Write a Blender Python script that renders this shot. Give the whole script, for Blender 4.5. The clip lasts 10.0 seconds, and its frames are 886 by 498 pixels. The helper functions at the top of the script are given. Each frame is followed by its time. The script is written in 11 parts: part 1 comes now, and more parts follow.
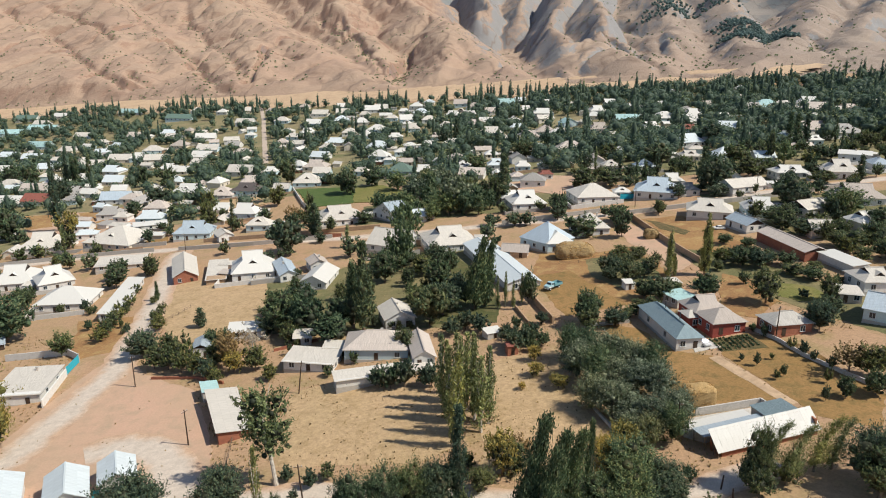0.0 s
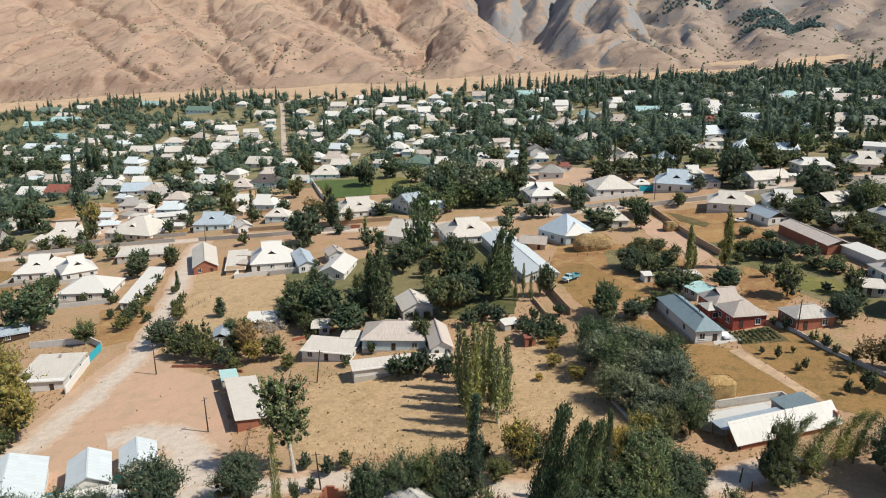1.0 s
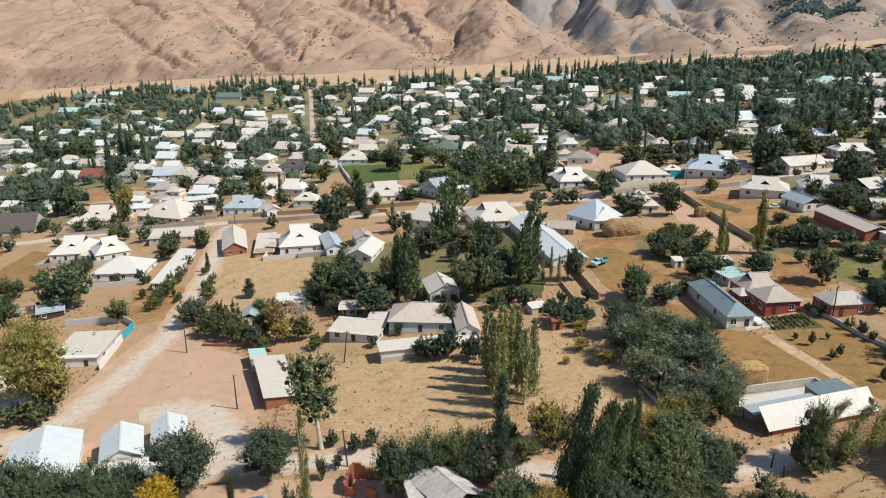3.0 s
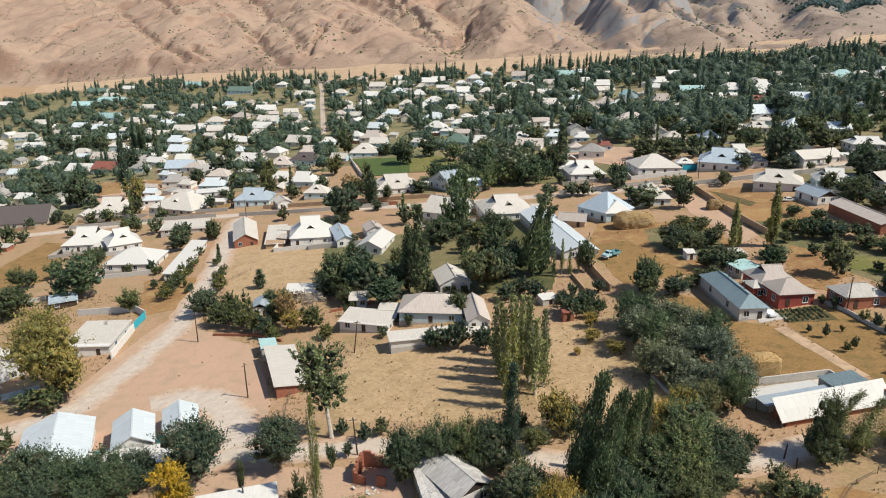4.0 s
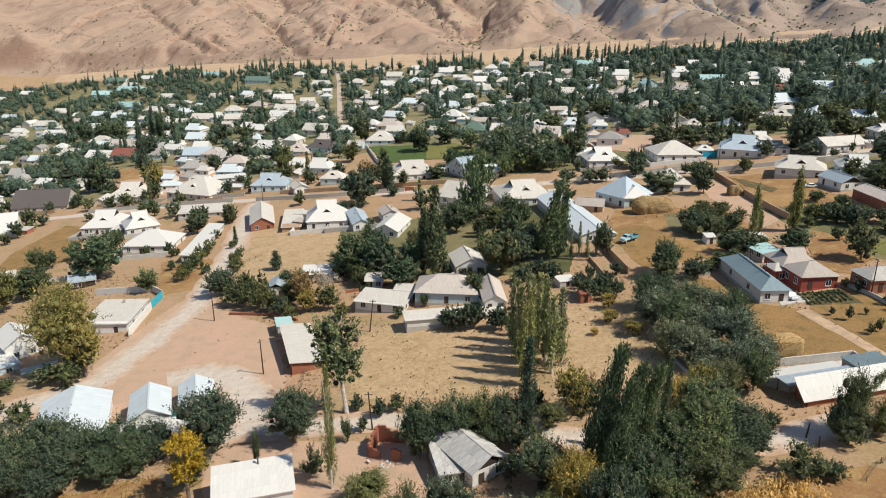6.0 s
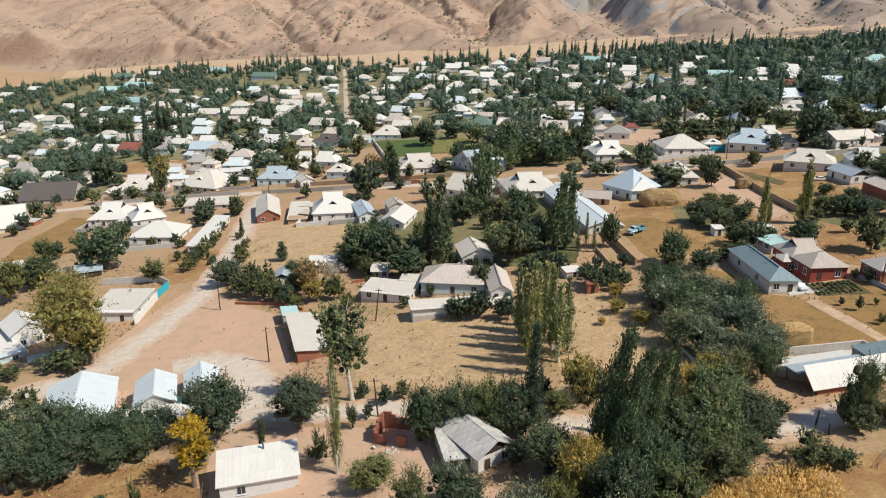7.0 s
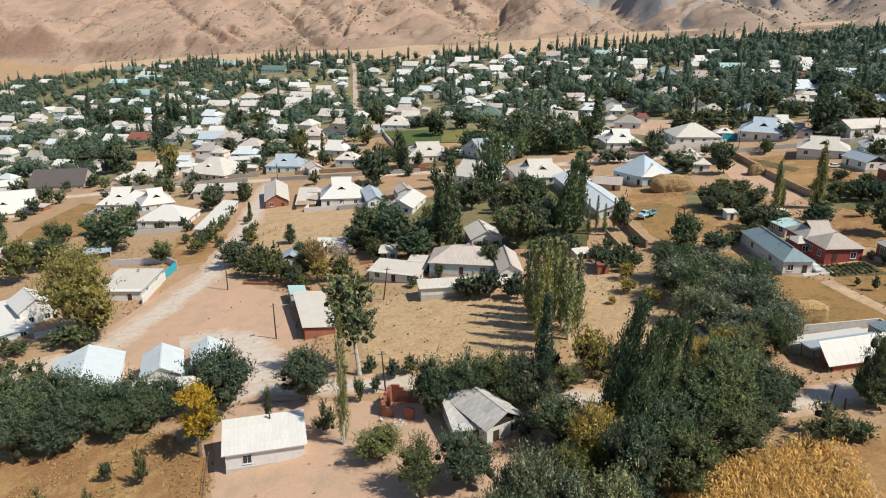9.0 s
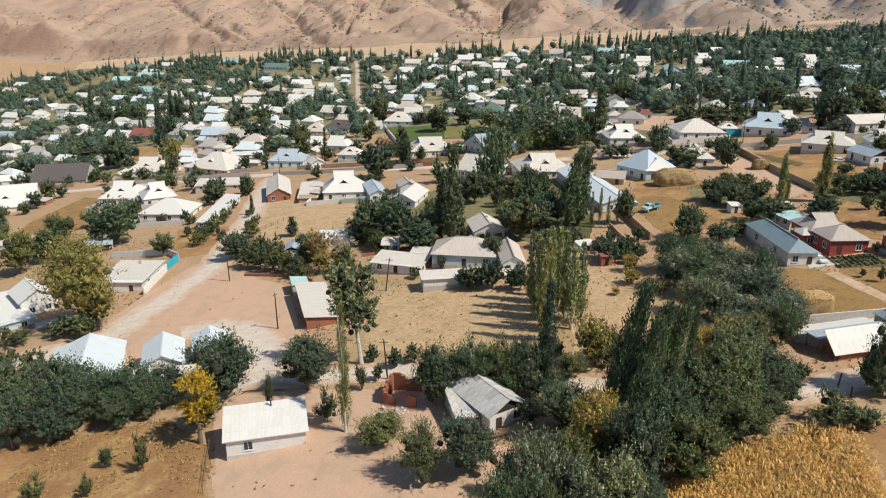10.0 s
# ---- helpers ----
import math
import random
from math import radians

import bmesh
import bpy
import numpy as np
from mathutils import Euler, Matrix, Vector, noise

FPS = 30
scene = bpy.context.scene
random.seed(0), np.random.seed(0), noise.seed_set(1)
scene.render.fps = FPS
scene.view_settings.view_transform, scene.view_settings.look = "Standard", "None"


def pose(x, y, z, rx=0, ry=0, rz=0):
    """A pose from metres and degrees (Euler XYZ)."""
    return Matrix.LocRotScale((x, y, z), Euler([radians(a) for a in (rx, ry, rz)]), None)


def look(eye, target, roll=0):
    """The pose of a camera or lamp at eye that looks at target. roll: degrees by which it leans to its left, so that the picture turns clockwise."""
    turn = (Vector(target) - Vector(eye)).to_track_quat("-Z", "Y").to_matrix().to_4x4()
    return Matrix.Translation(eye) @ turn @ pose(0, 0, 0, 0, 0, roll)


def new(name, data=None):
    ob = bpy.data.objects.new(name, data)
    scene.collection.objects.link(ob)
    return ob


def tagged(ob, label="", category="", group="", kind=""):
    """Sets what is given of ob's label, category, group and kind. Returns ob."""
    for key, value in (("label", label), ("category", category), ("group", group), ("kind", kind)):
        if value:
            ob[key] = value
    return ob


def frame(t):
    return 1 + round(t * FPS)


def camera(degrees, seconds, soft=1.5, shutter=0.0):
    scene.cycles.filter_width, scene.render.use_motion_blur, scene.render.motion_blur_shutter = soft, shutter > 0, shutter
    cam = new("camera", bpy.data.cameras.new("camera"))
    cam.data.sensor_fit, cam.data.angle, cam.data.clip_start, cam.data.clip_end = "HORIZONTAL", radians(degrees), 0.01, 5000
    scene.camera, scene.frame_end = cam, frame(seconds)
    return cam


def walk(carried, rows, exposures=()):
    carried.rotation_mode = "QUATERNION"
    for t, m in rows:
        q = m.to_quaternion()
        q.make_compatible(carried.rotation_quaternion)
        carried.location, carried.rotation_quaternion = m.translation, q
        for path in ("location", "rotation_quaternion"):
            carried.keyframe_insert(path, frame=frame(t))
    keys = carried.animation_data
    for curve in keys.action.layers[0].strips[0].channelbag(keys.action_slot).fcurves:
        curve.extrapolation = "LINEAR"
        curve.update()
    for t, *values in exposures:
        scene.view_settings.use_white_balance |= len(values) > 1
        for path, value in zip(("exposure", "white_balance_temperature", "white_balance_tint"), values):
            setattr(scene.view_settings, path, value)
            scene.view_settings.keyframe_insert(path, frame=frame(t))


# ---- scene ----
cam = camera(65.61, 10.0, 1.05)
PATH = [
    (0, (-6.406, 0.193, 70.078), (-4.172, 48.246, 56.441), -0.009),
    (0.5, (-6.441, 0.118, 69.867), (-4.877, 48.124, 55.973), -0.085),
    (1, (-6.488, 0.078, 69.624), (-5.533, 48.029, 55.487), -0.151),
    (1.5, (-6.545, 0.064, 69.333), (-6.142, 47.955, 54.970), -0.207),
    (2, (-6.609, 0.066, 68.985), (-6.709, 47.895, 54.411), -0.252),
    (2.5, (-6.680, 0.079, 68.569), (-7.236, 47.846, 53.801), -0.286),
    (4, (-6.912, 0.125, 66.862), (-8.606, 47.712, 51.608), -0.324),
    (4.5, (-6.991, 0.130, 66.131), (-9.000, 47.662, 50.747), -0.315),
    (5, (-7.071, 0.126, 65.320), (-9.366, 47.608, 49.822), -0.297),
    (5.5, (-7.149, 0.112, 64.433), (-9.706, 47.548, 48.835), -0.270),
    (7, (-7.372, 0.024, 61.386), (-10.576, 47.349, 45.572), -0.139),
    (7.5, (-7.442, -0.012, 60.276), (-10.819, 47.285, 44.416), -0.083),
    (8, (-7.510, -0.045, 59.142), (-11.038, 47.230, 43.246), -0.022),
    (8.5, (-7.576, -0.068, 57.999), (-11.235, 47.188, 42.079), 0.041),
    (9, (-7.640, -0.075, 56.868), (-11.408, 47.168, 40.932), 0.107),
    (9.5, (-7.704, -0.056, 55.768), (-11.557, 47.177, 39.824), 0.172),
    (10, (-7.768, -0.005, 54.724), (-11.681, 47.223, 38.779), 0.236),
]
walk(cam, [(t, look(eye, target, roll)) for t, eye, target, roll in PATH])

# ---- light ----
SUN_DIR = Vector((0.89, -0.36, 1.22)).normalized()
sun_data = bpy.data.lights.new("sun", "SUN")
sun_data.energy, sun_data.angle, sun_data.color = 4.35, radians(0.55), (1.0, 0.95, 0.835)
sun = new("sun", sun_data)
sun.matrix_world = look(SUN_DIR * 300, (0, 0, 0))
world = bpy.data.worlds.new("sky")
scene.world = world
world.use_nodes = True
sky = world.node_tree.nodes.new("ShaderNodeTexSky")
sky.sky_type, sky.sun_disc = "NISHITA", False
sky.sun_elevation = math.asin(SUN_DIR.z)
sky.sun_rotation = math.atan2(SUN_DIR.x, SUN_DIR.y)
sky.altitude = 1200
world.node_tree.links.new(sky.outputs[0], world.node_tree.nodes["Background"].inputs[0])
world.node_tree.nodes["Background"].inputs[1].default_value = 0.095
scene.view_settings.exposure = 0.21

rnd = random.Random(7)


def ground_z(x, y):
    """The valley floor rises to the east and slowly towards the hills."""
    return 0.114 * x + 0.96e-4 * max(0.0, y - 325.0) ** 2


# ---- materials ----
def nodes_of(name, rough=0.9, metal=0.0):
    m = bpy.data.materials.new(name)
    m.use_nodes = True
    nt = m.node_tree
    b = nt.nodes["Principled BSDF"]
    b.inputs["Roughness"].default_value = rough
    b.inputs["Metallic"].default_value = metal
    b.inputs["Specular IOR Level"].default_value = 0.3
    return m, nt, b


def noise_node(nt, scale, detail=4, rough=0.6, coord="Object", stretch=None):
    n = nt.nodes.new("ShaderNodeTexNoise")
    n.inputs["Scale"].default_value, n.inputs["Detail"].default_value, n.inputs["Roughness"].default_value = scale, detail, rough
    tc = nt.nodes.new("ShaderNodeTexCoord")
    src = tc.outputs[coord]
    if stretch:
        mp = nt.nodes.new("ShaderNodeMapping")
        mp.inputs["Scale"].default_value = stretch
        nt.links.new(src, mp.inputs[0])
        src = mp.outputs[0]
    nt.links.new(src, n.inputs["Vector"])
    return n


def ramp(nt, src, stops):
    r = nt.nodes.new("ShaderNodeValToRGB")
    while len(r.color_ramp.elements) < len(stops):
        r.color_ramp.elements.new(0.5)
    for e, (p, c) in zip(r.color_ramp.elements, stops):
        e.position, e.color = p, c
    nt.links.new(src, r.inputs[0])
    return r.outputs[0]


def mix(nt, a, b, f, mode="MIX"):
    m = nt.nodes.new("ShaderNodeMix")
    m.data_type, m.blend_type = "RGBA", mode
    for sock, v in ((m.inputs[0], f), (m.inputs[6], a), (m.inputs[7], b)):
        if isinstance(v, (int, float)):
            sock.default_value = v
        elif isinstance(v, tuple):
            sock.default_value = v
        else:
            nt.links.new(v, sock)
    return m.outputs[2]


def bump(nt, b, height, strength, dist):
    n = nt.nodes.new("ShaderNodeBump")
    n.inputs["Strength"].default_value, n.inputs["Distance"].default_value = strength, dist
    nt.links.new(height, n.inputs["Height"])
    nt.links.new(n.outputs[0], b.inputs["Normal"])


def soil(name, c1, c2, c3, big=0.03, mid=0.25, fine=3.0, relief=0.25, grain=0.7):
    """Earth, dry grass or gravel: three colours at three scales, with a rough relief."""
    m, nt, b = nodes_of(name, 0.95)
    n1, n2, n3 = noise_node(nt, big, 5), noise_node(nt, mid, 6, 0.65), noise_node(nt, fine, 5, 0.7)
    a = ramp(nt, n1.outputs[0], [(0.38, c1), (0.62, c2)])
    a = mix(nt, a, c3, ramp(nt, n2.outputs[0], [(0.48, (0, 0, 0, 1)), (0.68, (1, 1, 1, 1))]))
    a = mix(nt, a, ramp(nt, n3.outputs[0], [(0.3, (0.62, 0.60, 0.57, 1)), (0.65, (1.14, 1.13, 1.11, 1))]), grain, "MULTIPLY")
    nt.links.new(a, b.inputs["Base Color"])
    bump(nt, b, n3.outputs[0], 0.35, relief)
    return m


def trodden(name, road, verge):
    """Gravel worn along the middle of a track that fades into bare earth towards its rims."""
    m, nt, b = nodes_of(name, 0.95)
    uv = nt.nodes.new("ShaderNodeUVMap")
    sp = nt.nodes.new("ShaderNodeSeparateXYZ")
    nt.links.new(uv.outputs[0], sp.inputs[0])
    n1, n2, n3 = noise_node(nt, 0.12, 5, 0.65), noise_node(nt, 0.6, 5, 0.7), noise_node(nt, 4.0, 4, 0.7)
    ab = nt.nodes.new("ShaderNodeMath")
    ab.operation = "ABSOLUTE"
    nt.links.new(sp.outputs[0], ab.inputs[0])
    ad = nt.nodes.new("ShaderNodeMath")
    ad.operation = "MULTIPLY_ADD"
    ad.inputs[1].default_value = 1.3
    nt.links.new(n1.outputs[0], ad.inputs[0])
    nt.links.new(ab.outputs[0], ad.inputs[2])
    dv = nt.nodes.new("ShaderNodeMath")
    dv.operation = "MULTIPLY"
    dv.inputs[1].default_value = 0.62
    nt.links.new(ad.outputs[0], dv.inputs[0])
    f = ramp(nt, dv.outputs[0], [(0.62, (0, 0, 0, 1)), (0.98, (1, 1, 1, 1))])
    a = mix(nt, road, verge, f)
    a = mix(nt, a, ramp(nt, n2.outputs[0], [(0.3, (0.82, 0.81, 0.8, 1)), (0.65, (1.08, 1.08, 1.07, 1))]), 1.0, "MULTIPLY")
    a = mix(nt, a, ramp(nt, n3.outputs[0], [(0.3, (0.75, 0.74, 0.72, 1)), (0.65, (1.08, 1.08, 1.07, 1))]), 0.8, "MULTIPLY")
    nt.links.new(a, b.inputs["Base Color"])
    bump(nt, b, n3.outputs[0], 0.3, 0.05)
    return m


def paint(name, c, rough=0.8, dirt=0.18, metal=0.0, scale=1.2):
    m, nt, b = nodes_of(name, rough, metal)
    n, f = noise_node(nt, scale, 6, 0.7), noise_node(nt, scale * 12, 3)
    dark = tuple(v * 0.62 for v in c[:3]) + (1,)
    a = mix(nt, c, dark, ramp(nt, n.outputs[0], [(0.45, (0, 0, 0, 1)), (0.8, (dirt * 3,) * 3 + (1,))]))
    a = mix(nt, a, ramp(nt, f.outputs[0], [(0.3, (0.86, 0.85, 0.83, 1)), (0.7, (1.05, 1.05, 1.05, 1))]), 0.7, "MULTIPLY")
    oi = nt.nodes.new("ShaderNodeObjectInfo")
    a = mix(nt, a, ramp(nt, oi.outputs["Random"], [(0, (0.86, 0.86, 0.86, 1)), (1, (1.04, 1.02, 1.0, 1))]), 1.0, "MULTIPLY")
    nt.links.new(a, b.inputs["Base Color"])
    bump(nt, b, f.outputs[0], 0.2, 0.02)
    return m


def sheet(name, c, rust=0.1, rough=0.5, wave=5.5, metal=0.0, seam=0.0, dirt=1.0, vary=0.2):
    """Corrugated roofing: waves down the slope, sheet rows across it, stains and rust."""
    m, nt, b = nodes_of(name, rough, metal)
    uv = nt.nodes.new("ShaderNodeUVMap")
    w = nt.nodes.new("ShaderNodeTexWave")
    w.wave_type, w.bands_direction = "BANDS", "X"
    w.inputs["Scale"].default_value = wave * 0.314
    nt.links.new(uv.outputs[0], w.inputs["Vector"])
    br = nt.nodes.new("ShaderNodeTexBrick")
    br.inputs["Scale"].default_value = 1.0
    br.inputs["Brick Width"].default_value, br.inputs["Row Height"].default_value = 1.1, 1.7
    br.inputs["Mortar Size"].default_value = 0.03
    br.inputs["Color1"].default_value, br.inputs["Color2"].default_value, br.inputs["Mortar"].default_value = (1, 1, 1, 1), (0.85, 0.85, 0.85, 1), (0.6, 0.58, 0.55, 1)
    nt.links.new(uv.outputs[0], br.inputs["Vector"])
    n = noise_node(nt, 0.5, 6, 0.7)
    st = noise_node(nt, 1.0, 5, 0.7, "UV", (3.0, 0.35, 1))
    a = mix(nt, c, tuple(v * 0.6 for v in c[:3]) + (1,), ramp(nt, st.outputs[0], [(0.45, (0, 0, 0, 1)), (0.8, (0.7 * dirt,) * 3 + (1,))]))
    a = mix(nt, a, (0.20, 0.085, 0.04, 1), ramp(nt, n.outputs[0], [(0.62 - rust * 0.3, (0, 0, 0, 1)), (0.85 - rust * 0.3, (rust, rust, rust, 1))]))
    a = mix(nt, a, br.outputs[0], 0.12 if vary < 0.05 else 0.35, "MULTIPLY")
    oi = nt.nodes.new("ShaderNodeObjectInfo")
    a = mix(nt, a, ramp(nt, oi.outputs["Random"], [(0, (1 - vary, 0.99 - vary, 0.97 - vary, 1)), (1, (1.05, 1.04, 1.02, 1))]), 1.0, "MULTIPLY")
    nt.links.new(a, b.inputs["Base Color"])
    bump(nt, b, w.outputs[1], 0.15 if vary < 0.05 else 0.5, 0.06)
    return m


def foliage(name, dark, light, warm, warm_share=0.12, stands=0.0):
    m, nt, b = nodes_of(name, 0.62)
    g = nt.nodes.new("ShaderNodeNewGeometry")
    a = ramp(nt, g.outputs["Random Per Island"], [(0, dark), (0.75 - warm_share, light), (1.0, warm)])
    n = noise_node(nt, 0.5, 3)
    a = mix(nt, a, ramp(nt, n.outputs[0], [(0.3, (0.6, 0.62, 0.62, 1)), (0.7, (1.25, 1.2, 1.1, 1))]), 1.0, "MULTIPLY")
    if stands:
        wide = noise_node(nt, stands, 2)
        a = mix(nt, a, ramp(nt, wide.outputs[0], [(0.34, (0.5, 0.57, 0.6, 1)), (0.5, (0.78, 0.84, 0.82, 1)), (0.64, (1.3, 1.12, 0.82, 1))]), 1.0, "MULTIPLY")
    oi = nt.nodes.new("ShaderNodeObjectInfo")
    a = mix(nt, a, ramp(nt, oi.outputs["Random"], [(0, (0.74, 0.82, 0.88, 1)), (0.35, (1, 1, 1, 1)), (0.7, (1.12, 1.08, 1.02, 1)), (0.88, (1.35, 1.18, 0.88, 1)), (1, (1.4, 1.35, 1.3, 1))]), 1.0, "MULTIPLY")
    nt.links.new(a, b.inputs["Base Color"])
    b.inputs["Subsurface Weight"].default_value = 0.0
    t = nt.nodes.new("ShaderNodeBsdfTranslucent")
    nt.links.new(a, t.inputs[0])
    mx = nt.nodes.new("ShaderNodeMixShader")
    mx.inputs[0].default_value = 0.26
    out = nt.nodes["Material Output"]
    nt.links.new(b.outputs[0], mx.inputs[1])
    nt.links.new(t.outputs[0], mx.inputs[2])
    nt.links.new(mx.outputs[0], out.inputs[0])
    return m


M_GROUND = soil("dry_ground", (0.42, 0.28, 0.165, 1), (0.45, 0.285, 0.175, 1), (0.34, 0.25, 0.125, 1), 0.02, 0.12, 1.6)
M_STUBBLE = soil("straw_stubble", (0.460, 0.327, 0.184, 1), (0.497, 0.345, 0.202, 1), (0.377, 0.262, 0.138, 1), 0.05, 0.3, 1.1, 0.35)
M_DIRT = soil("reddish_dirt", (0.503, 0.342, 0.233, 1), (0.551, 0.351, 0.247, 1), (0.437, 0.314, 0.214, 1), 0.06, 0.2, 2.5, 0.08, 0.3)
M_ROAD = soil("gravel_road", (0.54, 0.45, 0.375, 1), (0.56, 0.45, 0.365, 1), (0.47, 0.38, 0.31, 1), 0.05, 0.3, 3.0, 0.06)
M_TRACK = trodden("worn_gravel_track", (0.60, 0.51, 0.43, 1), (0.54, 0.365, 0.25, 1))
M_OCHRE = soil("ochre_meadow", (0.29, 0.175, 0.065, 1), (0.34, 0.20, 0.08, 1), (0.19, 0.135, 0.05, 1), 0.05, 0.35, 2.0, 0.3)
M_GREEN = soil("green_meadow", (0.07, 0.115, 0.03, 1), (0.085, 0.13, 0.035, 1), (0.11, 0.14, 0.04, 1), 0.04, 0.3, 2.0, 0.3)
M_CLOVER = soil("clover", (0.16, 0.17, 0.045, 1), (0.20, 0.185, 0.06, 1), (0.26, 0.22, 0.08, 1), 0.04, 0.3, 2.0, 0.3)
M_KITCHEN = soil("vegetable_rows", (0.085, 0.085, 0.035, 1), (0.15, 0.11, 0.05, 1), (0.24, 0.16, 0.075, 1), 0.15, 0.7, 2.0, 0.3)
M_VILLAGE = soil("trodden_village_ground", (0.264, 0.220, 0.120, 1), (0.176, 0.176, 0.082, 1), (0.320, 0.255, 0.146, 1), 0.03, 0.1, 1.0, 0.3)
# Dark green grass with the alley's tree shade put into its colour
M_ORCHARD = soil("shaded_grass", (0.075, 0.085, 0.03, 1), (0.11, 0.11, 0.04, 1), (0.16, 0.135, 0.06, 1), 0.06, 0.35, 2.0, 0.3)
M_BROWN = soil("dark_garden_soil", (0.29, 0.155, 0.07, 1), (0.38, 0.225, 0.095, 1), (0.43, 0.29, 0.125, 1), 0.05, 0.22, 2.0, 0.3)
# Olive weedy soil, its colour darkened to paint the shade between trees
M_UNDER = soil("weedy_ground_and_shade", (0.208, 0.180, 0.088, 1), (0.144, 0.145, 0.063, 1), (0.256, 0.207, 0.105, 1), 0.04, 0.25, 1.5, 0.3)
M_BANK = soil("pale_terrace", (0.52, 0.37, 0.24, 1), (0.56, 0.40, 0.26, 1), (0.45, 0.31, 0.2, 1), 0.01, 0.06, 0.5)
M_CONC = soil("pale_concrete", (0.56, 0.53, 0.49, 1), (0.60, 0.56, 0.52, 1), (0.48, 0.45, 0.41, 1), 0.2, 0.8, 4.0, 0.03)
M_ADOBE = soil("mud_wall", (0.42, 0.29, 0.19, 1), (0.47, 0.33, 0.22, 1), (0.36, 0.25, 0.16, 1), 0.2, 0.9, 4.0, 0.1)
M_BRICK = soil("red_brick", (0.34, 0.13, 0.08, 1), (0.38, 0.16, 0.10, 1), (0.28, 0.11, 0.075, 1), 0.3, 1.5, 6.0, 0.06)
M_HAY = soil("hay", (0.36, 0.25, 0.12, 1), (0.41, 0.29, 0.15, 1), (0.29, 0.20, 0.10, 1), 0.3, 1.2, 5.0, 0.35)
M_WHITE = paint("lime_wash", (0.74, 0.73, 0.70, 1))
M_CREAM = paint("cream_wash", (0.74, 0.67, 0.56, 1))
M_BLUEWALL = paint("pale_blue_wash", (0.55, 0.68, 0.72, 1))
M_GREYWALL = paint("grey_render", (0.50, 0.47, 0.43, 1))
M_REDWALL = paint("red_wall_paint", (0.33, 0.075, 0.055, 1))
M_TEAL = paint("turquoise_paint", (0.03, 0.42, 0.55, 1), 0.5)
M_GREENGATE = paint("green_paint", (0.03, 0.26, 0.17, 1), 0.5)
M_WOOD = paint("grey_wood", (0.20, 0.15, 0.11, 1), 0.85, 0.3, 0.0, 2.0)
M_DARKWOOD = paint("dark_wood", (0.075, 0.05, 0.035, 1), 0.85, 0.3)
M_BARK = soil("bark", (0.20, 0.15, 0.11, 1), (0.25, 0.19, 0.14, 1), (0.13, 0.10, 0.075, 1), 0.6, 2.0, 8.0, 0.05)
M_PALEBARK = soil("pale_bark", (0.56, 0.52, 0.46, 1), (0.62, 0.57, 0.5, 1), (0.34, 0.29, 0.24, 1), 0.6, 2.0, 8.0, 0.05)
M_FRAME = paint("window_frame_paint", (0.62, 0.66, 0.68, 1), 0.5)
M_CHIM = paint("chimney_plaster", (0.55, 0.50, 0.45, 1))
M_STEEL = paint("dark_steel", (0.12, 0.12, 0.13, 1), 0.5, 0.2, 0.6)
M_RUBBER = paint("rubber", (0.03, 0.03, 0.03, 1), 0.9)
M_GLASS, _nt, _b = nodes_of("window_glass", 0.08)
_b.inputs["Base Color"].default_value = (0.03, 0.04, 0.05, 1)
_b.inputs["Specular IOR Level"].default_value = 0.6
# Dark paint in place of the unlit attic behind dormers and gablets
M_DARK = paint("attic_shade_paint", (0.05, 0.035, 0.03, 1), 0.95)
R_WHITE = sheet("white_roof_sheet", (0.63, 0.615, 0.58, 1), 0.03, 0.5, 5.5, 0.0, 0.0, 0.3, 0.03)
R_CREAM = sheet("cream_slate_roof", (0.60, 0.56, 0.505, 1), 0.06, 0.85, 5.5, 0.0, 0.0, 0.7, 0.08)
R_PINK = sheet("weathered_slate_roof", (0.56, 0.49, 0.44, 1), 0.1, 0.9)
R_BLUE = sheet("bluish_roof_sheet", (0.46, 0.54, 0.61, 1), 0.03, 0.4)
R_GREY = sheet("grey_roof_sheet", (0.40, 0.38, 0.36, 1), 0.1, 0.7)
R_DARK = sheet("dark_roof_sheet", (0.13, 0.11, 0.105, 1), 0.05, 0.6)
R_RED = sheet("red_brown_roof", (0.28, 0.10, 0.075, 1), 0.1, 0.7)
R_TEAL = sheet("pale_teal_roof", (0.42, 0.62, 0.62, 1), 0.03, 0.5)
R_GREEN = sheet("dull_green_roof", (0.16, 0.24, 0.20, 1), 0.05, 0.6)
R_PALE = sheet("pale_metal_roof", (0.59, 0.645, 0.67, 1), 0.02, 0.4, 5.5, 0.0, 0.0, 0.6, 0.03)
R_SLATE = sheet("slate_blue_roof", (0.23, 0.305, 0.335, 1), 0.03, 0.45)
R_OLD = sheet("old_patched_roof", (0.60, 0.58, 0.56, 1), 0.06, 0.75, 5.5, 0.0, 0.0, 1.5)
R_RUST = sheet("rusty_old_roof", (0.56, 0.53, 0.49, 1), 0.25, 0.75, 5.5, 0.0, 0.0, 1.3)
F_DARK = foliage("dark_leaves", (0.040, 0.073, 0.055, 1), (0.094, 0.139, 0.086, 1), (0.188, 0.225, 0.129, 1))
F_MID = foliage("green_leaves", (0.048, 0.089, 0.051, 1), (0.114, 0.169, 0.086, 1), (0.223, 0.255, 0.130, 1))
F_OLIVE = foliage("olive_leaves", (0.069, 0.104, 0.047, 1), (0.154, 0.192, 0.083, 1), (0.268, 0.258, 0.114, 1), 0.16)
F_SILVER = foliage("silvery_leaves", (0.062, 0.092, 0.055, 1), (0.165, 0.205, 0.125, 1), (0.40, 0.43, 0.31, 1), 0.2)
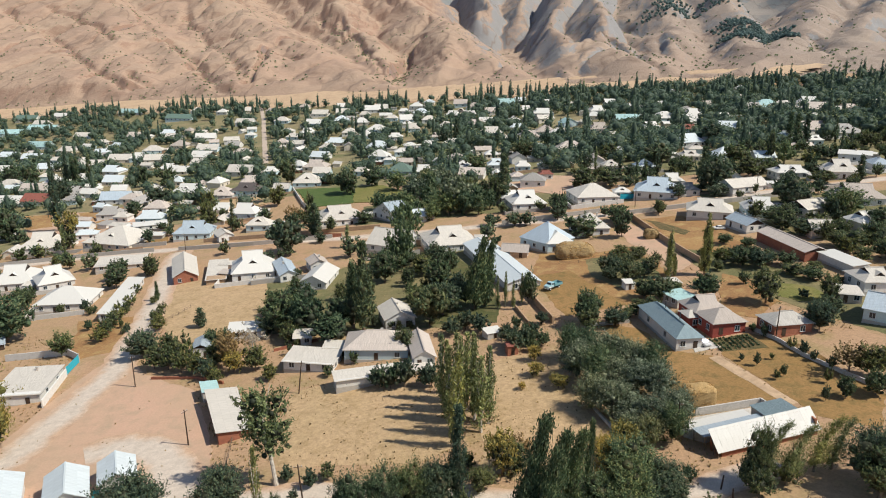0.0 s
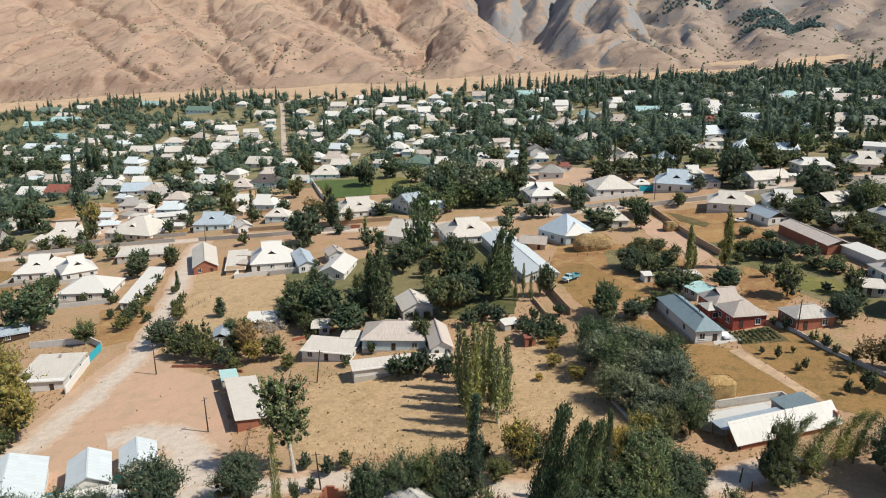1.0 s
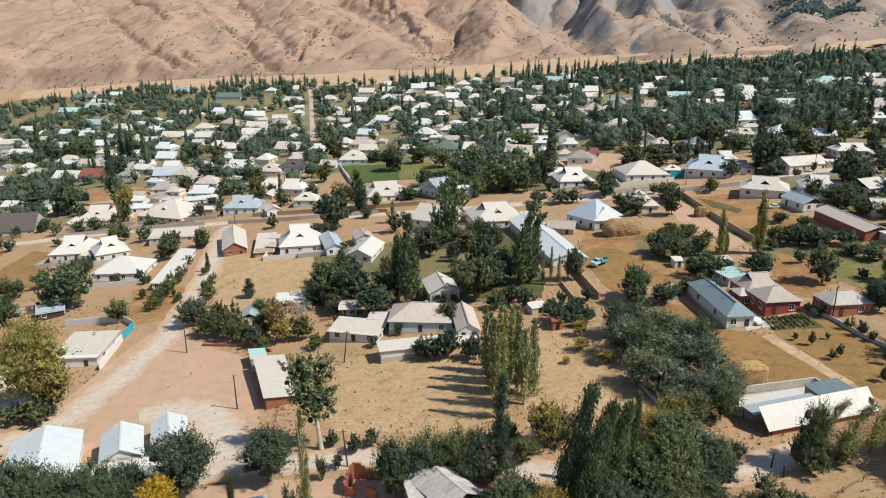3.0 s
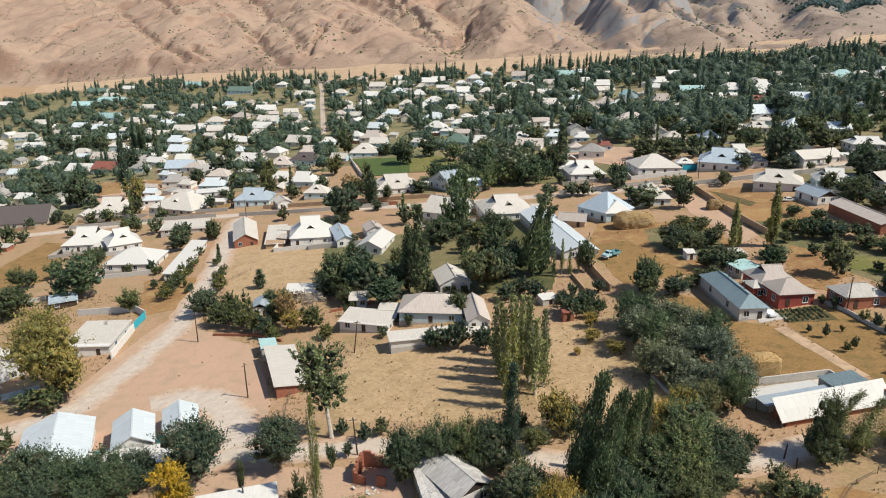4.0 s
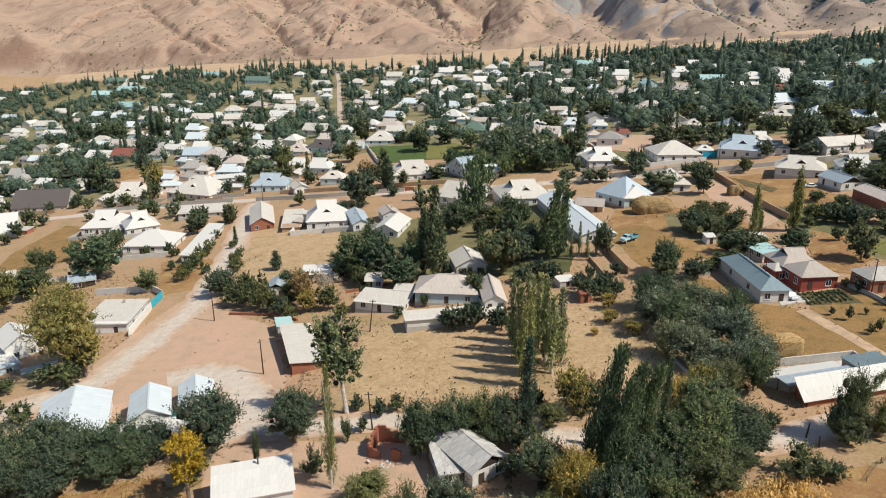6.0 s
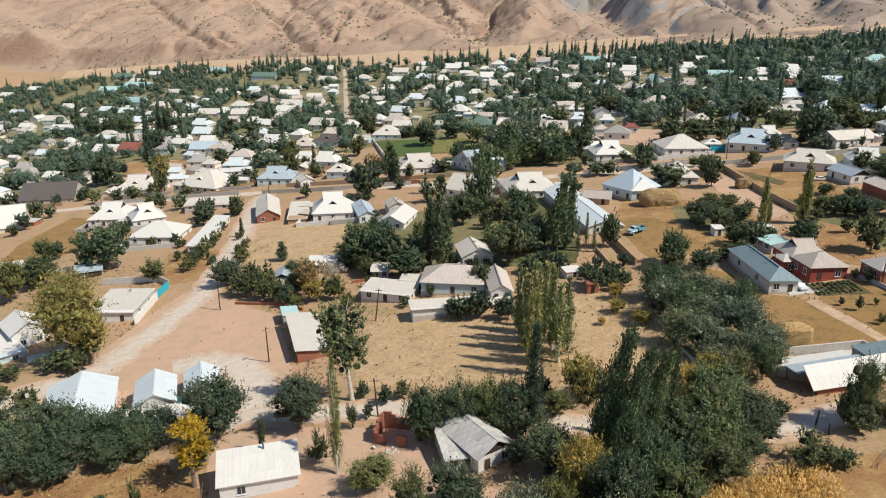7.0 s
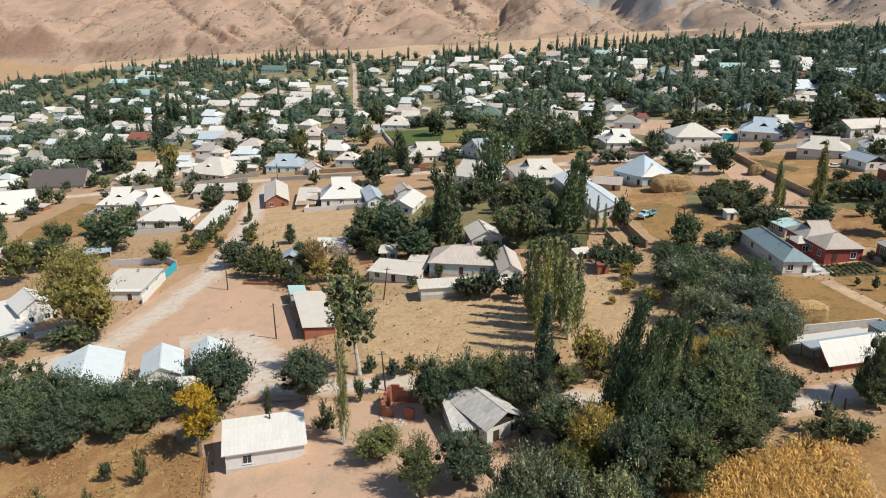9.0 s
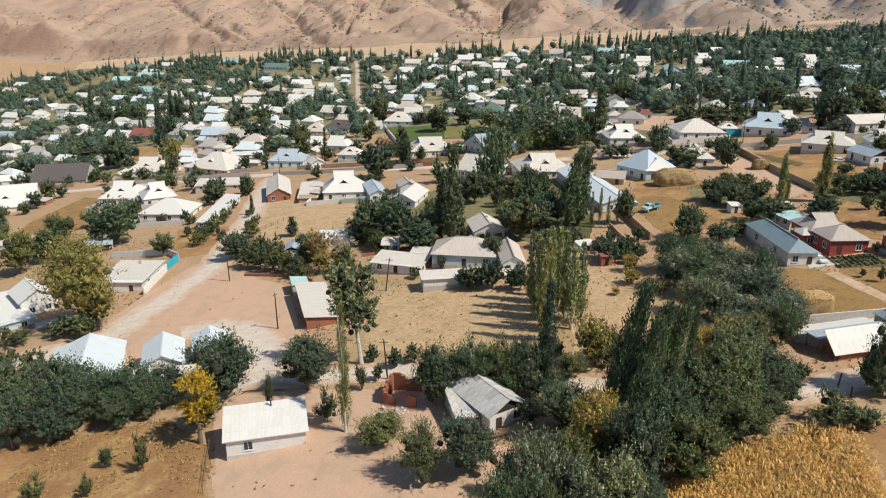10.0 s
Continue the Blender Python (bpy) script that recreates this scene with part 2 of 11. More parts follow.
F_YELLOW = foliage("yellow_leaves", (0.26, 0.17, 0.012, 1), (0.52, 0.36, 0.03, 1), (0.62, 0.45, 0.07, 1), 0.2)
F_POP = foliage("poplar_leaves", (0.109, 0.142, 0.061, 1), (0.235, 0.274, 0.116, 1), (0.370, 0.382, 0.179, 1), 0.25)
F_RUSTY = foliage("autumn_leaves", (0.17, 0.11, 0.045, 1), (0.34, 0.23, 0.10, 1), (0.48, 0.33, 0.16, 1), 0.25)
# Far leaves: paler and cooler, distance haze painted into the colour
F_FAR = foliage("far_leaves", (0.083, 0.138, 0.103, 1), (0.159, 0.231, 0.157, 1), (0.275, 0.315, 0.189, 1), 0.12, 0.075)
# Pale teal of the hill woods, with haze put into the colour
F_WOODS = foliage("hazed_woods_leaves", (0.10, 0.165, 0.155, 1), (0.14, 0.205, 0.19, 1), (0.19, 0.25, 0.23, 1))
# Green leaves lightened for the haze over the deeper village
F_VILL = foliage("hazed_village_leaves", (0.076, 0.124, 0.083, 1), (0.173, 0.240, 0.132, 1), (0.318, 0.352, 0.182, 1), 0.16)
F_AUTUMN = foliage("turning_leaves", (0.168, 0.167, 0.052, 1), (0.360, 0.310, 0.098, 1), (0.600, 0.437, 0.130, 1), 0.3)
# Dark leaf colour that paints the shaded inside of the crowns
F_INNER = foliage("crown_core_shade", (0.043, 0.051, 0.030, 1), (0.067, 0.076, 0.044, 1), (0.085, 0.089, 0.052, 1))
# Darker far leaf tone: shade painted onto the lumps within far crowns
F_SHADE = foliage("far_crown_shade", (0.064, 0.101, 0.075, 1), (0.099, 0.143, 0.103, 1), (0.129, 0.167, 0.114, 1))
F_STRAW = foliage("dry_maize_leaves", (0.44, 0.265, 0.065, 1), (0.70, 0.45, 0.145, 1), (0.80, 0.58, 0.26, 1), 0.25)
F_PALE = foliage("dry_pale_twigs", (0.30, 0.26, 0.2, 1), (0.5, 0.44, 0.36, 1), (0.66, 0.6, 0.52, 1), 0.25)


# ---- building helpers ----
def mesh_of(name, bm, material):
    me = bpy.data.meshes.new(name)
    bm.to_mesh(me)
    bm.free()
    me.materials.append(material)
    return me


def part(name, data, material, parent, label=""):
    """One mesh under a thing or a part; data is a bmesh or a ready mesh."""
    me = data if isinstance(data, bpy.types.Mesh) else mesh_of(name, data, material)
    ob = new(name, me)
    ob.parent = parent
    return tagged(ob, label)


def thing(name, m, label, category, group="", kind=""):
    ob = new(name)
    ob.matrix_world = m
    return tagged(ob, label, category, group, kind)


def box(bm, x0, y0, z0, x1, y1, z1, bev=0.0):
    vs = [bm.verts.new((x, y, z)) for z in (z0, z1) for x, y in ((x0, y0), (x1, y0), (x1, y1), (x0, y1))]
    fs = [bm.faces.new([vs[i] for i in f]) for f in ((3, 2, 1, 0), (4, 5, 6, 7), (0, 1, 5, 4), (1, 2, 6, 5), (2, 3, 7, 6), (3, 0, 4, 7))]
    if bev:
        bmesh.ops.bevel(bm, geom=list({e for f in fs for e in f.edges}), offset=bev, segments=1, affect="EDGES")
    return bm


def boxed(*a, bev=0.0):
    return box(bmesh.new(), *a, bev=bev)


def tube(bm, pts, radii, sides=7):
    rings = []
    for i, (p, r) in enumerate(zip(pts, radii)):
        p = Vector(p)
        d = (Vector(pts[min(i + 1, len(pts) - 1)]) - Vector(pts[max(i - 1, 0)])).normalized()
        a = d.orthogonal().normalized()
        b = d.cross(a)
        rings.append([bm.verts.new(p + (a * math.cos(k * 2 * math.pi / sides) + b * math.sin(k * 2 * math.pi / sides)) * r) for k in range(sides)])
    for r0, r1 in zip(rings, rings[1:]):
        for k in range(sides):
            bm.faces.new((r0[k], r0[(k + 1) % sides], r1[(k + 1) % sides], r1[k]))
    bm.faces.new(rings[-1])
    bm.faces.new(rings[0][::-1])
    return bm


def roof_faces(bm, faces, thick=0.09):
    """A roof from its slopes: each gets a thickness, and a map in metres along the eave and up the slope."""
    uv = bm.loops.layers.uv.verify()
    for pts in faces:
        pts = [Vector(p) for p in pts]
        n = (pts[1] - pts[0]).cross(pts[-1] - pts[0]).normalized()
        if n.z < 0:
            pts.reverse()
            n = -n
        along = Vector((-n.y, n.x, 0))
        along = along.normalized() if along.length > 0.01 else Vector((1, 0, 0))
        up = n.cross(along)
        top = [bm.verts.new(p) for p in pts]
        low = [bm.verts.new(p - Vector((0, 0, thick))) for p in pts]
        made = [bm.faces.new(top), bm.faces.new(low[::-1])]
        for i in range(len(pts)):
            j = (i + 1) % len(pts)
            made.append(bm.faces.new((top[j], top[i], low[i], low[j])))
        for f in made:
            for lo in f.loops:
                lo[uv].uv = (lo.vert.co.dot(along), lo.vert.co.dot(up))
    return bm


def roof_mesh(kind, w, d, h, rise, over=0.45):
    """Roof over a plan w by d centred on the origin with its eaves at h; rise: ridge above the eave. The ridge runs along x."""
    a, b, z0, z1 = w / 2 + over, d / 2 + over, h - 0.05, h + rise
    bm = bmesh.new()
    if kind == "gable":
        fs = [((-a, -b, z0), (a, -b, z0), (a, 0, z1), (-a, 0, z1)), ((a, b, z0), (-a, b, z0), (-a, 0, z1), (a, 0, z1))]
    elif kind == "hip":
        k = max(a - b * 0.95, 0.4)
        fs = [((-a, -b, z0), (a, -b, z0), (k, 0, z1), (-k, 0, z1)), ((a, b, z0), (-a, b, z0), (-k, 0, z1), (k, 0, z1)),
              ((a, -b, z0), (a, b, z0), (k, 0, z1)), ((-a, b, z0), (-a, -b, z0), (-k, 0, z1))]
    elif kind == "gablet":
        k, q = max(a - b * 0.55, 0.5), 0.42
        zm = z0 + (z1 - z0) * (1 - q)
        fs = [((-a, -b, z0), (a, -b, z0), (k, -b * q, zm), (-k, -b * q, zm)), ((-k, -b * q, zm), (k, -b * q, zm), (k + 0.3, 0, z1), (-k - 0.3, 0, z1)),
              ((a, b, z0), (-a, b, z0), (-k, b * q, zm), (k, b * q, zm)), ((k, b * q, zm), (-k, b * q, zm), (-k - 0.3, 0, z1), (k + 0.3, 0, z1)),
              ((a, -b, z0), (a, b, z0), (k, b * q, zm), (k, -b * q, zm)), ((-a, b, z0), (-a, -b, z0), (-k, -b * q, zm), (-k, b * q, zm))]
    else:
        fs = [((-a, -b, z0), (a, -b, z0), (a, b, z1), (-a, b, z1))]
    roof_faces(bm, fs)
    bmesh.ops.remove_doubles(bm, verts=bm.verts, dist=0.002)
    return bm


def roof_sheets(rf, origin, along, up, material, wide=1.15, high=1.8, loose=0.35, turn=None):
    """Single roofing sheets laid in rows over a slope; origin: its low corner, along and up: its two edges."""
    o, u, v = Vector(origin), Vector(along), Vector(up)
    nu, nv = max(1, round(u.length / wide)), max(1, round(v.length / high))
    a, b = u.length / nu, v.length / nv
    x, y = u.normalized(), v.normalized()
    z = x.cross(y)
    me = mesh_of("roof_sheet", roof_faces(bmesh.new(), [((-a * 0.497, -b * 0.51, 0), (a * 0.497, -b * 0.51, 0), (a * 0.497, b * 0.5, 0), (-a * 0.497, b * 0.5, 0))], 0.025), material)
    base = Matrix(((x.x, y.x, z.x, 0), (x.y, y.y, z.y, 0), (x.z, y.z, z.z, 0), (0, 0, 0, 1)))
    for i in range(nu):
        for j in range(nv):
            c = o + x * a * (i + 0.5) + y * b * (j + 0.5) + z * (0.05 + 0.012 * (j % 2) + 0.006 * (i % 2) + rnd.uniform(0, 0.02) * loose)
            m = Matrix.Translation(c) @ base @ pose(0, 0, 0, rnd.uniform(-0.6, 0.6) * loose, rnd.uniform(-0.6, 0.6) * loose, rnd.uniform(-1.2, 1.2) * loose)
            part("roof_sheet", me, None, rf).matrix_local = (turn @ m) if turn else m


def ridge_cap(kind, w, d, h, rise, over=0.45):
    a, b, z1 = w / 2 + over, d / 2 + over, h + rise
    bm = bmesh.new()
    if kind in ("gable", "hip", "gablet"):
        e = {"gable": a, "hip": max(a - b * 0.95, 0.4), "gablet": max(a - b * 0.55, 0.5) + 0.3}[kind]
        box(bm, -e, -0.16, z1 - 0.06, e, 0.16, z1 + 0.1)
    return bm


def window(parent, x, y, z, w, h, face=(0, -1)):
    """A framed window set in a wall whose outside looks along face."""
    bm = bmesh.new()
    fx, fy = face
    def slab(u0, u1, z0, z1, n0, n1):
        if fy:
            ys = sorted((y + fy * n0, y + fy * n1))
            box(bm, x + u0, ys[0], z0, x + u1, ys[1], z1)
        else:
            xs = sorted((x + fx * n0, x + fx * n1))
            box(bm, xs[0], y + u0, z0, xs[1], y + u1, z1)
    t = 0.09
    for a in ((-w / 2 - t, -w / 2, z - t, z + h + t), (w / 2, w / 2 + t, z - t, z + h + t), (-w / 2, w / 2, z - t, z), (-w / 2, w / 2, z + h, z + h + t), (-0.03, 0.03, z, z + h)):
        slab(*a, -0.03, 0.07)
    win = part("window", bm, M_FRAME, parent)
    bm = bmesh.new()
    slab(-w / 2, w / 2, z, z + h, -0.03, 0.025)
    part("pane", bm, M_GLASS, win)
    bm = bmesh.new()
    slab(-w / 2 - 0.15, w / 2 + 0.15, z - t - 0.06, z - t, -0.03, 0.14)
    part("sill", bm, M_WHITE, win)
    return win


def house(x, y, yaw, w, d, h, kind, wall, roof, rise=None, dormer=0, detail=2, label="", ridge="x", chim=1, name="house", category="house", group="houses of the village", sides=True, wins=None):
    """A one-storey village house; its front (along local -y) looks roughly at the road. detail: 0 far off, 2 near."""
    z = ground_z(x, y)
    if detail == 0 and roof not in (R_TEAL, R_GREEN):
        w, rise = min(w, 18.5), min(rise or 3.6, 4.3)
    drop = 0.114 * max(w, d) / 2 + 0.6
    ob = thing(name, pose(x, y, z, 0, 0, yaw), label, category, group)
    span = d if ridge == "x" else w
    rise = span * 0.27 if rise is None else rise
    # body: shell of four walls standing on a plinth
    bm = boxed(-w / 2, -d / 2, -drop, w / 2, d / 2, h)
    body = part("wall", bm, wall, ob)
    if detail:
        part("plinth", boxed(-w / 2 - 0.06, -d / 2 - 0.06, -drop, w / 2 + 0.06, d / 2 + 0.06, 0.35), M_GREYWALL if wall in (M_WHITE, M_CREAM, M_BLUEWALL) else wall, ob)
    if ridge == "x":
        bm = roof_mesh(kind, w, d, h, rise)
    else:
        bm = roof_mesh(kind, d, w, h, rise)
        bmesh.ops.rotate(bm, verts=bm.verts, cent=(0, 0, 0), matrix=Matrix.Rotation(math.pi / 2, 3, "Z"))
    rf = part("roof", bm, roof, ob)
    if y < 121 and kind in ("mono", "gable"):
        ww, dd = (w, d) if ridge == "x" else (d, w)
        a, b, z0, z1 = ww / 2 + 0.45, dd / 2 + 0.45, h - 0.05, h + rise
        turn = None if ridge == "x" else Matrix.Rotation(math.pi / 2, 4, "Z")
        loose = 2.4 if roof is R_OLD else 0.1
        if kind == "mono":
            roof_sheets(rf, (-a, -b, z0), (2 * a, 0, 0), (0, 2 * b, z1 - z0), roof, loose=loose, turn=turn)
        else:
            roof_sheets(rf, (-a, -b, z0), (2 * a, 0, 0), (0, b, z1 - z0), roof, loose=loose, turn=turn)
            roof_sheets(rf, (a, b, z0), (-2 * a, 0, 0), (0, -b, z1 - z0), roof, loose=loose, turn=turn)
    if detail and kind != "mono":
        bm = ridge_cap(kind, w, d, h, rise) if ridge == "x" else ridge_cap(kind, d, w, h, rise)
        if ridge != "x":
            bmesh.ops.rotate(bm, verts=bm.verts, cent=(0, 0, 0), matrix=Matrix.Rotation(math.pi / 2, 3, "Z"))
        part("ridge_cap", bm, roof, rf)
    # closed gable ends
    if kind in ("gable", "gablet"):
        for s in (-1, 1):
            g = bmesh.new()
            if kind == "gable":
                e, q, zl, zt = (w if ridge == "x" else d) / 2, span / 2, h, h + rise * 0.97
                tri = [(0, -q, zl), (0, q, zl), (0, 0, zt)]
            else:
                ww, dd = (w, d) if ridge == "x" else (d, w)
                bb = dd / 2 + 0.45
                e, q = max(ww / 2 + 0.45 - bb * 0.55, 0.5), bb * 0.42
                zm = h - 0.05 + (rise + 0.05) * 0.58
                tri = [(0, -q, zm - 0.05), (0, q, zm - 0.05), (0, 0, h + rise - 0.08)]
            vs = [g.verts.new((s * (e - 0.02) + p[0], p[1], p[2])) for p in tri] + [g.verts.new((s * (e - 0.14) + p[0], p[1], p[2])) for p in tri]
            for f in ((0, 1, 2), (5, 4, 3), (0, 3, 4, 1), (1, 4, 5, 2), (2, 5, 3, 0)):
                g.faces.new([vs[i] for i in f])
            if ridge != "x":
                bmesh.ops.rotate(g, verts=g.verts, cent=(0, 0, 0), matrix=Matrix.Rotation(math.pi / 2, 3, "Z"))
            # half-hipped and old gables: solid, with attic shade painted as dark colour
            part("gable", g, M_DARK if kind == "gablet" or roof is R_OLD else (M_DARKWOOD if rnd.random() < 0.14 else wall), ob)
    # small dormer on the front slope; a dark panel paints the shade of its opening
    if dormer and kind != "mono":
        s = rise / (span / 2 + 0.45)
        for k in range(dormer):
            dx = (k - (dormer - 1) / 2) * w * 0.4
            dw, fr = min(1.5, w * 0.14), -d / 2 * 0.62
            zb = h + (d / 2 + fr + 0.45) * s
            zt = zb + dw * 0.8
            yb = fr + (zt - zb) / s
            g = roof_faces(bmesh.new(), [((dx - dw - 0.2, fr - 0.25, zb - 0.1), (dx, fr - 0.25, zt), (dx, min(yb, 0), zt), (dx - dw - 0.2, fr + 0.2, zb - 0.05)),
                                         ((dx, fr - 0.25, zt), (dx + dw + 0.2, fr - 0.25, zb - 0.1), (dx + dw + 0.2, fr + 0.2, zb - 0.05), (dx, min(yb, 0), zt))], 0.07)
            dm = part("dormer", g, roof, ob)
            g = bmesh.new()
            vs = [g.verts.new(p) for yy in (fr - 0.05, fr + 0.1) for p in ((dx - dw, yy, zb - 0.06), (dx + dw, yy, zb - 0.06), (dx, yy, zt - 0.1))]
            for f in ((0, 1, 2), (5, 4, 3), (0, 3, 4, 1), (1, 4, 5, 2), (2, 5, 3, 0)):
                g.faces.new([vs[i] for i in f])
            part("attic_opening", g, M_DARK, dm)
    if h > 2.2:
        n = max(2, int(w / 4)) if detail > 1 else max(2, int(w / 5))
        spots = [(i + 0.5) / n for i in range(n)] if wins is None else list(wins)
        door_at = rnd.randrange(n) if detail > 1 and wins is None else -1
        for i, at in enumerate(spots):
            u = -w / 2 + w * at
            if i == door_at:
                dr = part("door", boxed(u - 0.5, -d / 2 - 0.06, 0.0, u + 0.5, -d / 2 + 0.02, 2.05), M_DARKWOOD, ob)
                part("handle", boxed(u + 0.34, -d / 2 - 0.12, 0.98, u + 0.42, -d / 2 - 0.05, 1.06), M_STEEL, dr)
            elif detail:
                window(ob, u, -d / 2, 0.95, 1.15, 1.25)
            else:
                part("window", boxed(u - 0.6, -d / 2 - 0.05, 0.95, u + 0.6, -d / 2 + 0.02, 2.2), M_GLASS, ob)
        if detail > 1 and sides:
            for s in (-1, 1):
                for v in (-d * 0.22, d * 0.22):
                    window(ob, s * w / 2, v, 0.95, 1.1, 1.25, (s, 0))
    if chim and kind != "flat":
        cx, cz = w * rnd.uniform(-0.25, 0.25), h + rise * (0.75 if kind != "mono" else 0.9)
        cy = 0.6 if kind != "mono" else d * 0.36
        cb = part("chimney", boxed(cx - 0.25, cy - 0.25, h - 0.1, cx + 0.25, cy + 0.25, cz + 0.8), M_CHIM, ob)
        part("cap", boxed(cx - 0.33, cy - 0.33, cz + 0.8, cx + 0.33, cy + 0.33, cz + 0.9), M_GREYWALL, cb)
    return ob


PATCHES = []


def in_patch(x, y):
    for pts in PATCHES:
        inside = False
        for (ax, ay), (bx, by) in zip(pts, pts[1:] + pts[:1]):
            if (ay > y) != (by > y) and x < (bx - ax) * (y - ay) / (by - ay) + ax:
                inside = not inside
        if inside:
            return True
    return False


def lay(name, pts, material, label, lift=0.03, category="ground", rough=0.5, kind="structure", step=1.4):
    """A patch of ground with an uneven rim, lying on the slope."""
    PATCHES.append(pts)
    rim = []
    for i, (px, py) in enumerate(pts):
        qx, qy = pts[(i + 1) % len(pts)]
        k = max(1, int(math.hypot(qx - px, qy - py) / step))
        for j in range(k):
            f = j / k
            ax, ay = px + (qx - px) * f, py + (qy - py) * f
            nx, ny = noise.noise((ax * 0.21, ay * 0.21, 3.1)), noise.noise((ax * 0.21, ay * 0.21, 9.7))
            mx, my = noise.noise((ax * 0.9, ay * 0.9, 5.3)), noise.noise((ax * 0.9, ay * 0.9, 1.9))
            rim.append((ax + nx * rough * 2 + mx * rough, ay + ny * rough * 2 + my * rough))
    bm = bmesh.new()
    top = [bm.verts.new((ax, ay, ground_z(ax, ay) + lift)) for ax, ay in rim]
    f = bm.faces.new(top)
    if f.normal.z < 0:
        f.normal_flip()
    bm.normal_update()
    if f.normal.z < 0:
        f.normal_flip()
    low = [bm.verts.new((v.co.x, v.co.y, v.co.z - lift - 0.3)) for v in top]
    for i in range(len(top)):
        j = (i + 1) % len(top)
        bm.faces.new((top[i], top[j], low[j], low[i]))
    bmesh.ops.triangulate(bm, faces=[f])
    ob = new(name, mesh_of(name, bm, material))
    return tagged(ob, label, category, "", kind)


def sheet_of_ground(name, pts, material, label, lift):
    """A wide cover that follows the curve of the valley floor in small squares."""
    xs, ys = [q[0] for q in pts], [q[1] for q in pts]
    bm, made = bmesh.new(), {}
    def inside(x, y):
        r = False
        for (ax, ay), (bx, by) in zip(pts, pts[1:] + pts[:1]):
            if (ay > y) != (by > y) and x < (bx - ax) * (y - ay) / (by - ay) + ax:
                r = not r
        return r
    def vert(i, j):
        if (i, j) not in made:
            x, y = i * 10.0, j * 10.0
            jx, jy = 4 * noise.noise((x * 0.1, y * 0.1, 2)), 4 * noise.noise((x * 0.1, y * 0.1, 8))
            made[i, j] = bm.verts.new((x + jx, y + jy, ground_z(x + jx, y + jy) + lift))
        return made[i, j]
    for i in range(int(min(xs) / 10) - 1, int(max(xs) / 10) + 1):
        for j in range(int(min(ys) / 10) - 1, int(max(ys) / 10) + 1):
            if inside(i * 10 + 5, j * 10 + 5):
                bm.faces.new((vert(i, j), vert(i + 1, j), vert(i + 1, j + 1), vert(i, j + 1)))
    return tagged(new(name, mesh_of(name, bm, material)), label, "ground", "", "structure")


def track(name, pts, width, material, label, lift=0.05, rough=0.35):
    """A road as a strip along a smooth line of points."""
    P = [Vector((a, b, 0)) for a, b in pts]
    line = []
    for i in range(len(P) - 1):
        p0, p1, p2, p3 = P[max(i - 1, 0)], P[i], P[i + 1], P[min(i + 2, len(P) - 1)]
        k = max(2, int((p2 - p1).length / 4))
        for j in range(k):
            t = j / k
            line.append(0.5 * (2 * p1 + (p2 - p0) * t + (2 * p0 - 5 * p1 + 4 * p2 - p3) * t * t + (3 * p1 - p0 - 3 * p2 + p3) * t ** 3))
    line.append(P[-1])
    bm, prev = bmesh.new(), None
    uv = bm.loops.layers.uv.verify()
    across = {}
    for i, p in enumerate(line):
        d = (line[min(i + 1, len(line) - 1)] - line[max(i - 1, 0)]).normalized()
        n = Vector((-d.y, d.x, 0))
        row = []
        for k, s in enumerate((-1, -0.7, 0, 0.7, 1)):
            q = p + n * s * width / 2 * (1 + (rough * noise.noise((p.x * 0.15 + k * 7, p.y * 0.15, 1.7)) if abs(s) == 1 else 0))
            row.append(bm.verts.new((q.x, q.y, ground_z(q.x, q.y) + lift - (0.03 if abs(s) == 1 else 0.0))))
            across[row[-1]] = s
        if prev:
            for k in range(4):
                f = bm.faces.new((prev[k + 1], prev[k], row[k], row[k + 1]))
                for lo in f.loops:
                    lo[uv].uv = (across[lo.vert], i * 0.5)
        prev = row
    ob = new(name, mesh_of(name, bm, material))
    return tagged(ob, label, "road", "", "structure")


def wall_run(pts, height, thick, material, label, name="boundary_wall", cap=None):
    """A yard wall in straight runs; each run stands on the slope."""
    ob = thing(name, pose(pts[0][0], pts[0][1], ground_z(*pts[0])), label, "wall", "", "structure")
    o = Vector((pts[0][0], pts[0][1], ground_z(*pts[0])))
    for (ax, ay), (bx, by) in zip(pts, pts[1:]):
        L = math.hypot(bx - ax, by - ay)
        k = max(1, int(L / 6))
        nx, ny = -(by - ay) / L * thick / 2, (bx - ax) / L * thick / 2
        bm = bmesh.new()
        prev = None
        for i in range(k + 1):
            f = i / k
            qx, qy = ax + (bx - ax) * f, ay + (by - ay) * f
            z = ground_z(qx, qy)
            wob = noise.noise((qx * 0.3, qy * 0.3, 5)) * 0.12
            row = [bm.verts.new(Vector((qx + s * nx, qy + s * ny, z + dz)) - o) for s, dz in ((1, -0.4), (1, height + wob), (-1, height + wob), (-1, -0.4))]
            if prev:
                for c in range(3):
                    bm.faces.new((prev[c], prev[c + 1], row[c + 1], row[c]))
            else:
                bm.faces.new(row)
            prev = row
        bm.faces.new(prev[::-1])
        part("wall_section", bm, material, ob)
    return ob


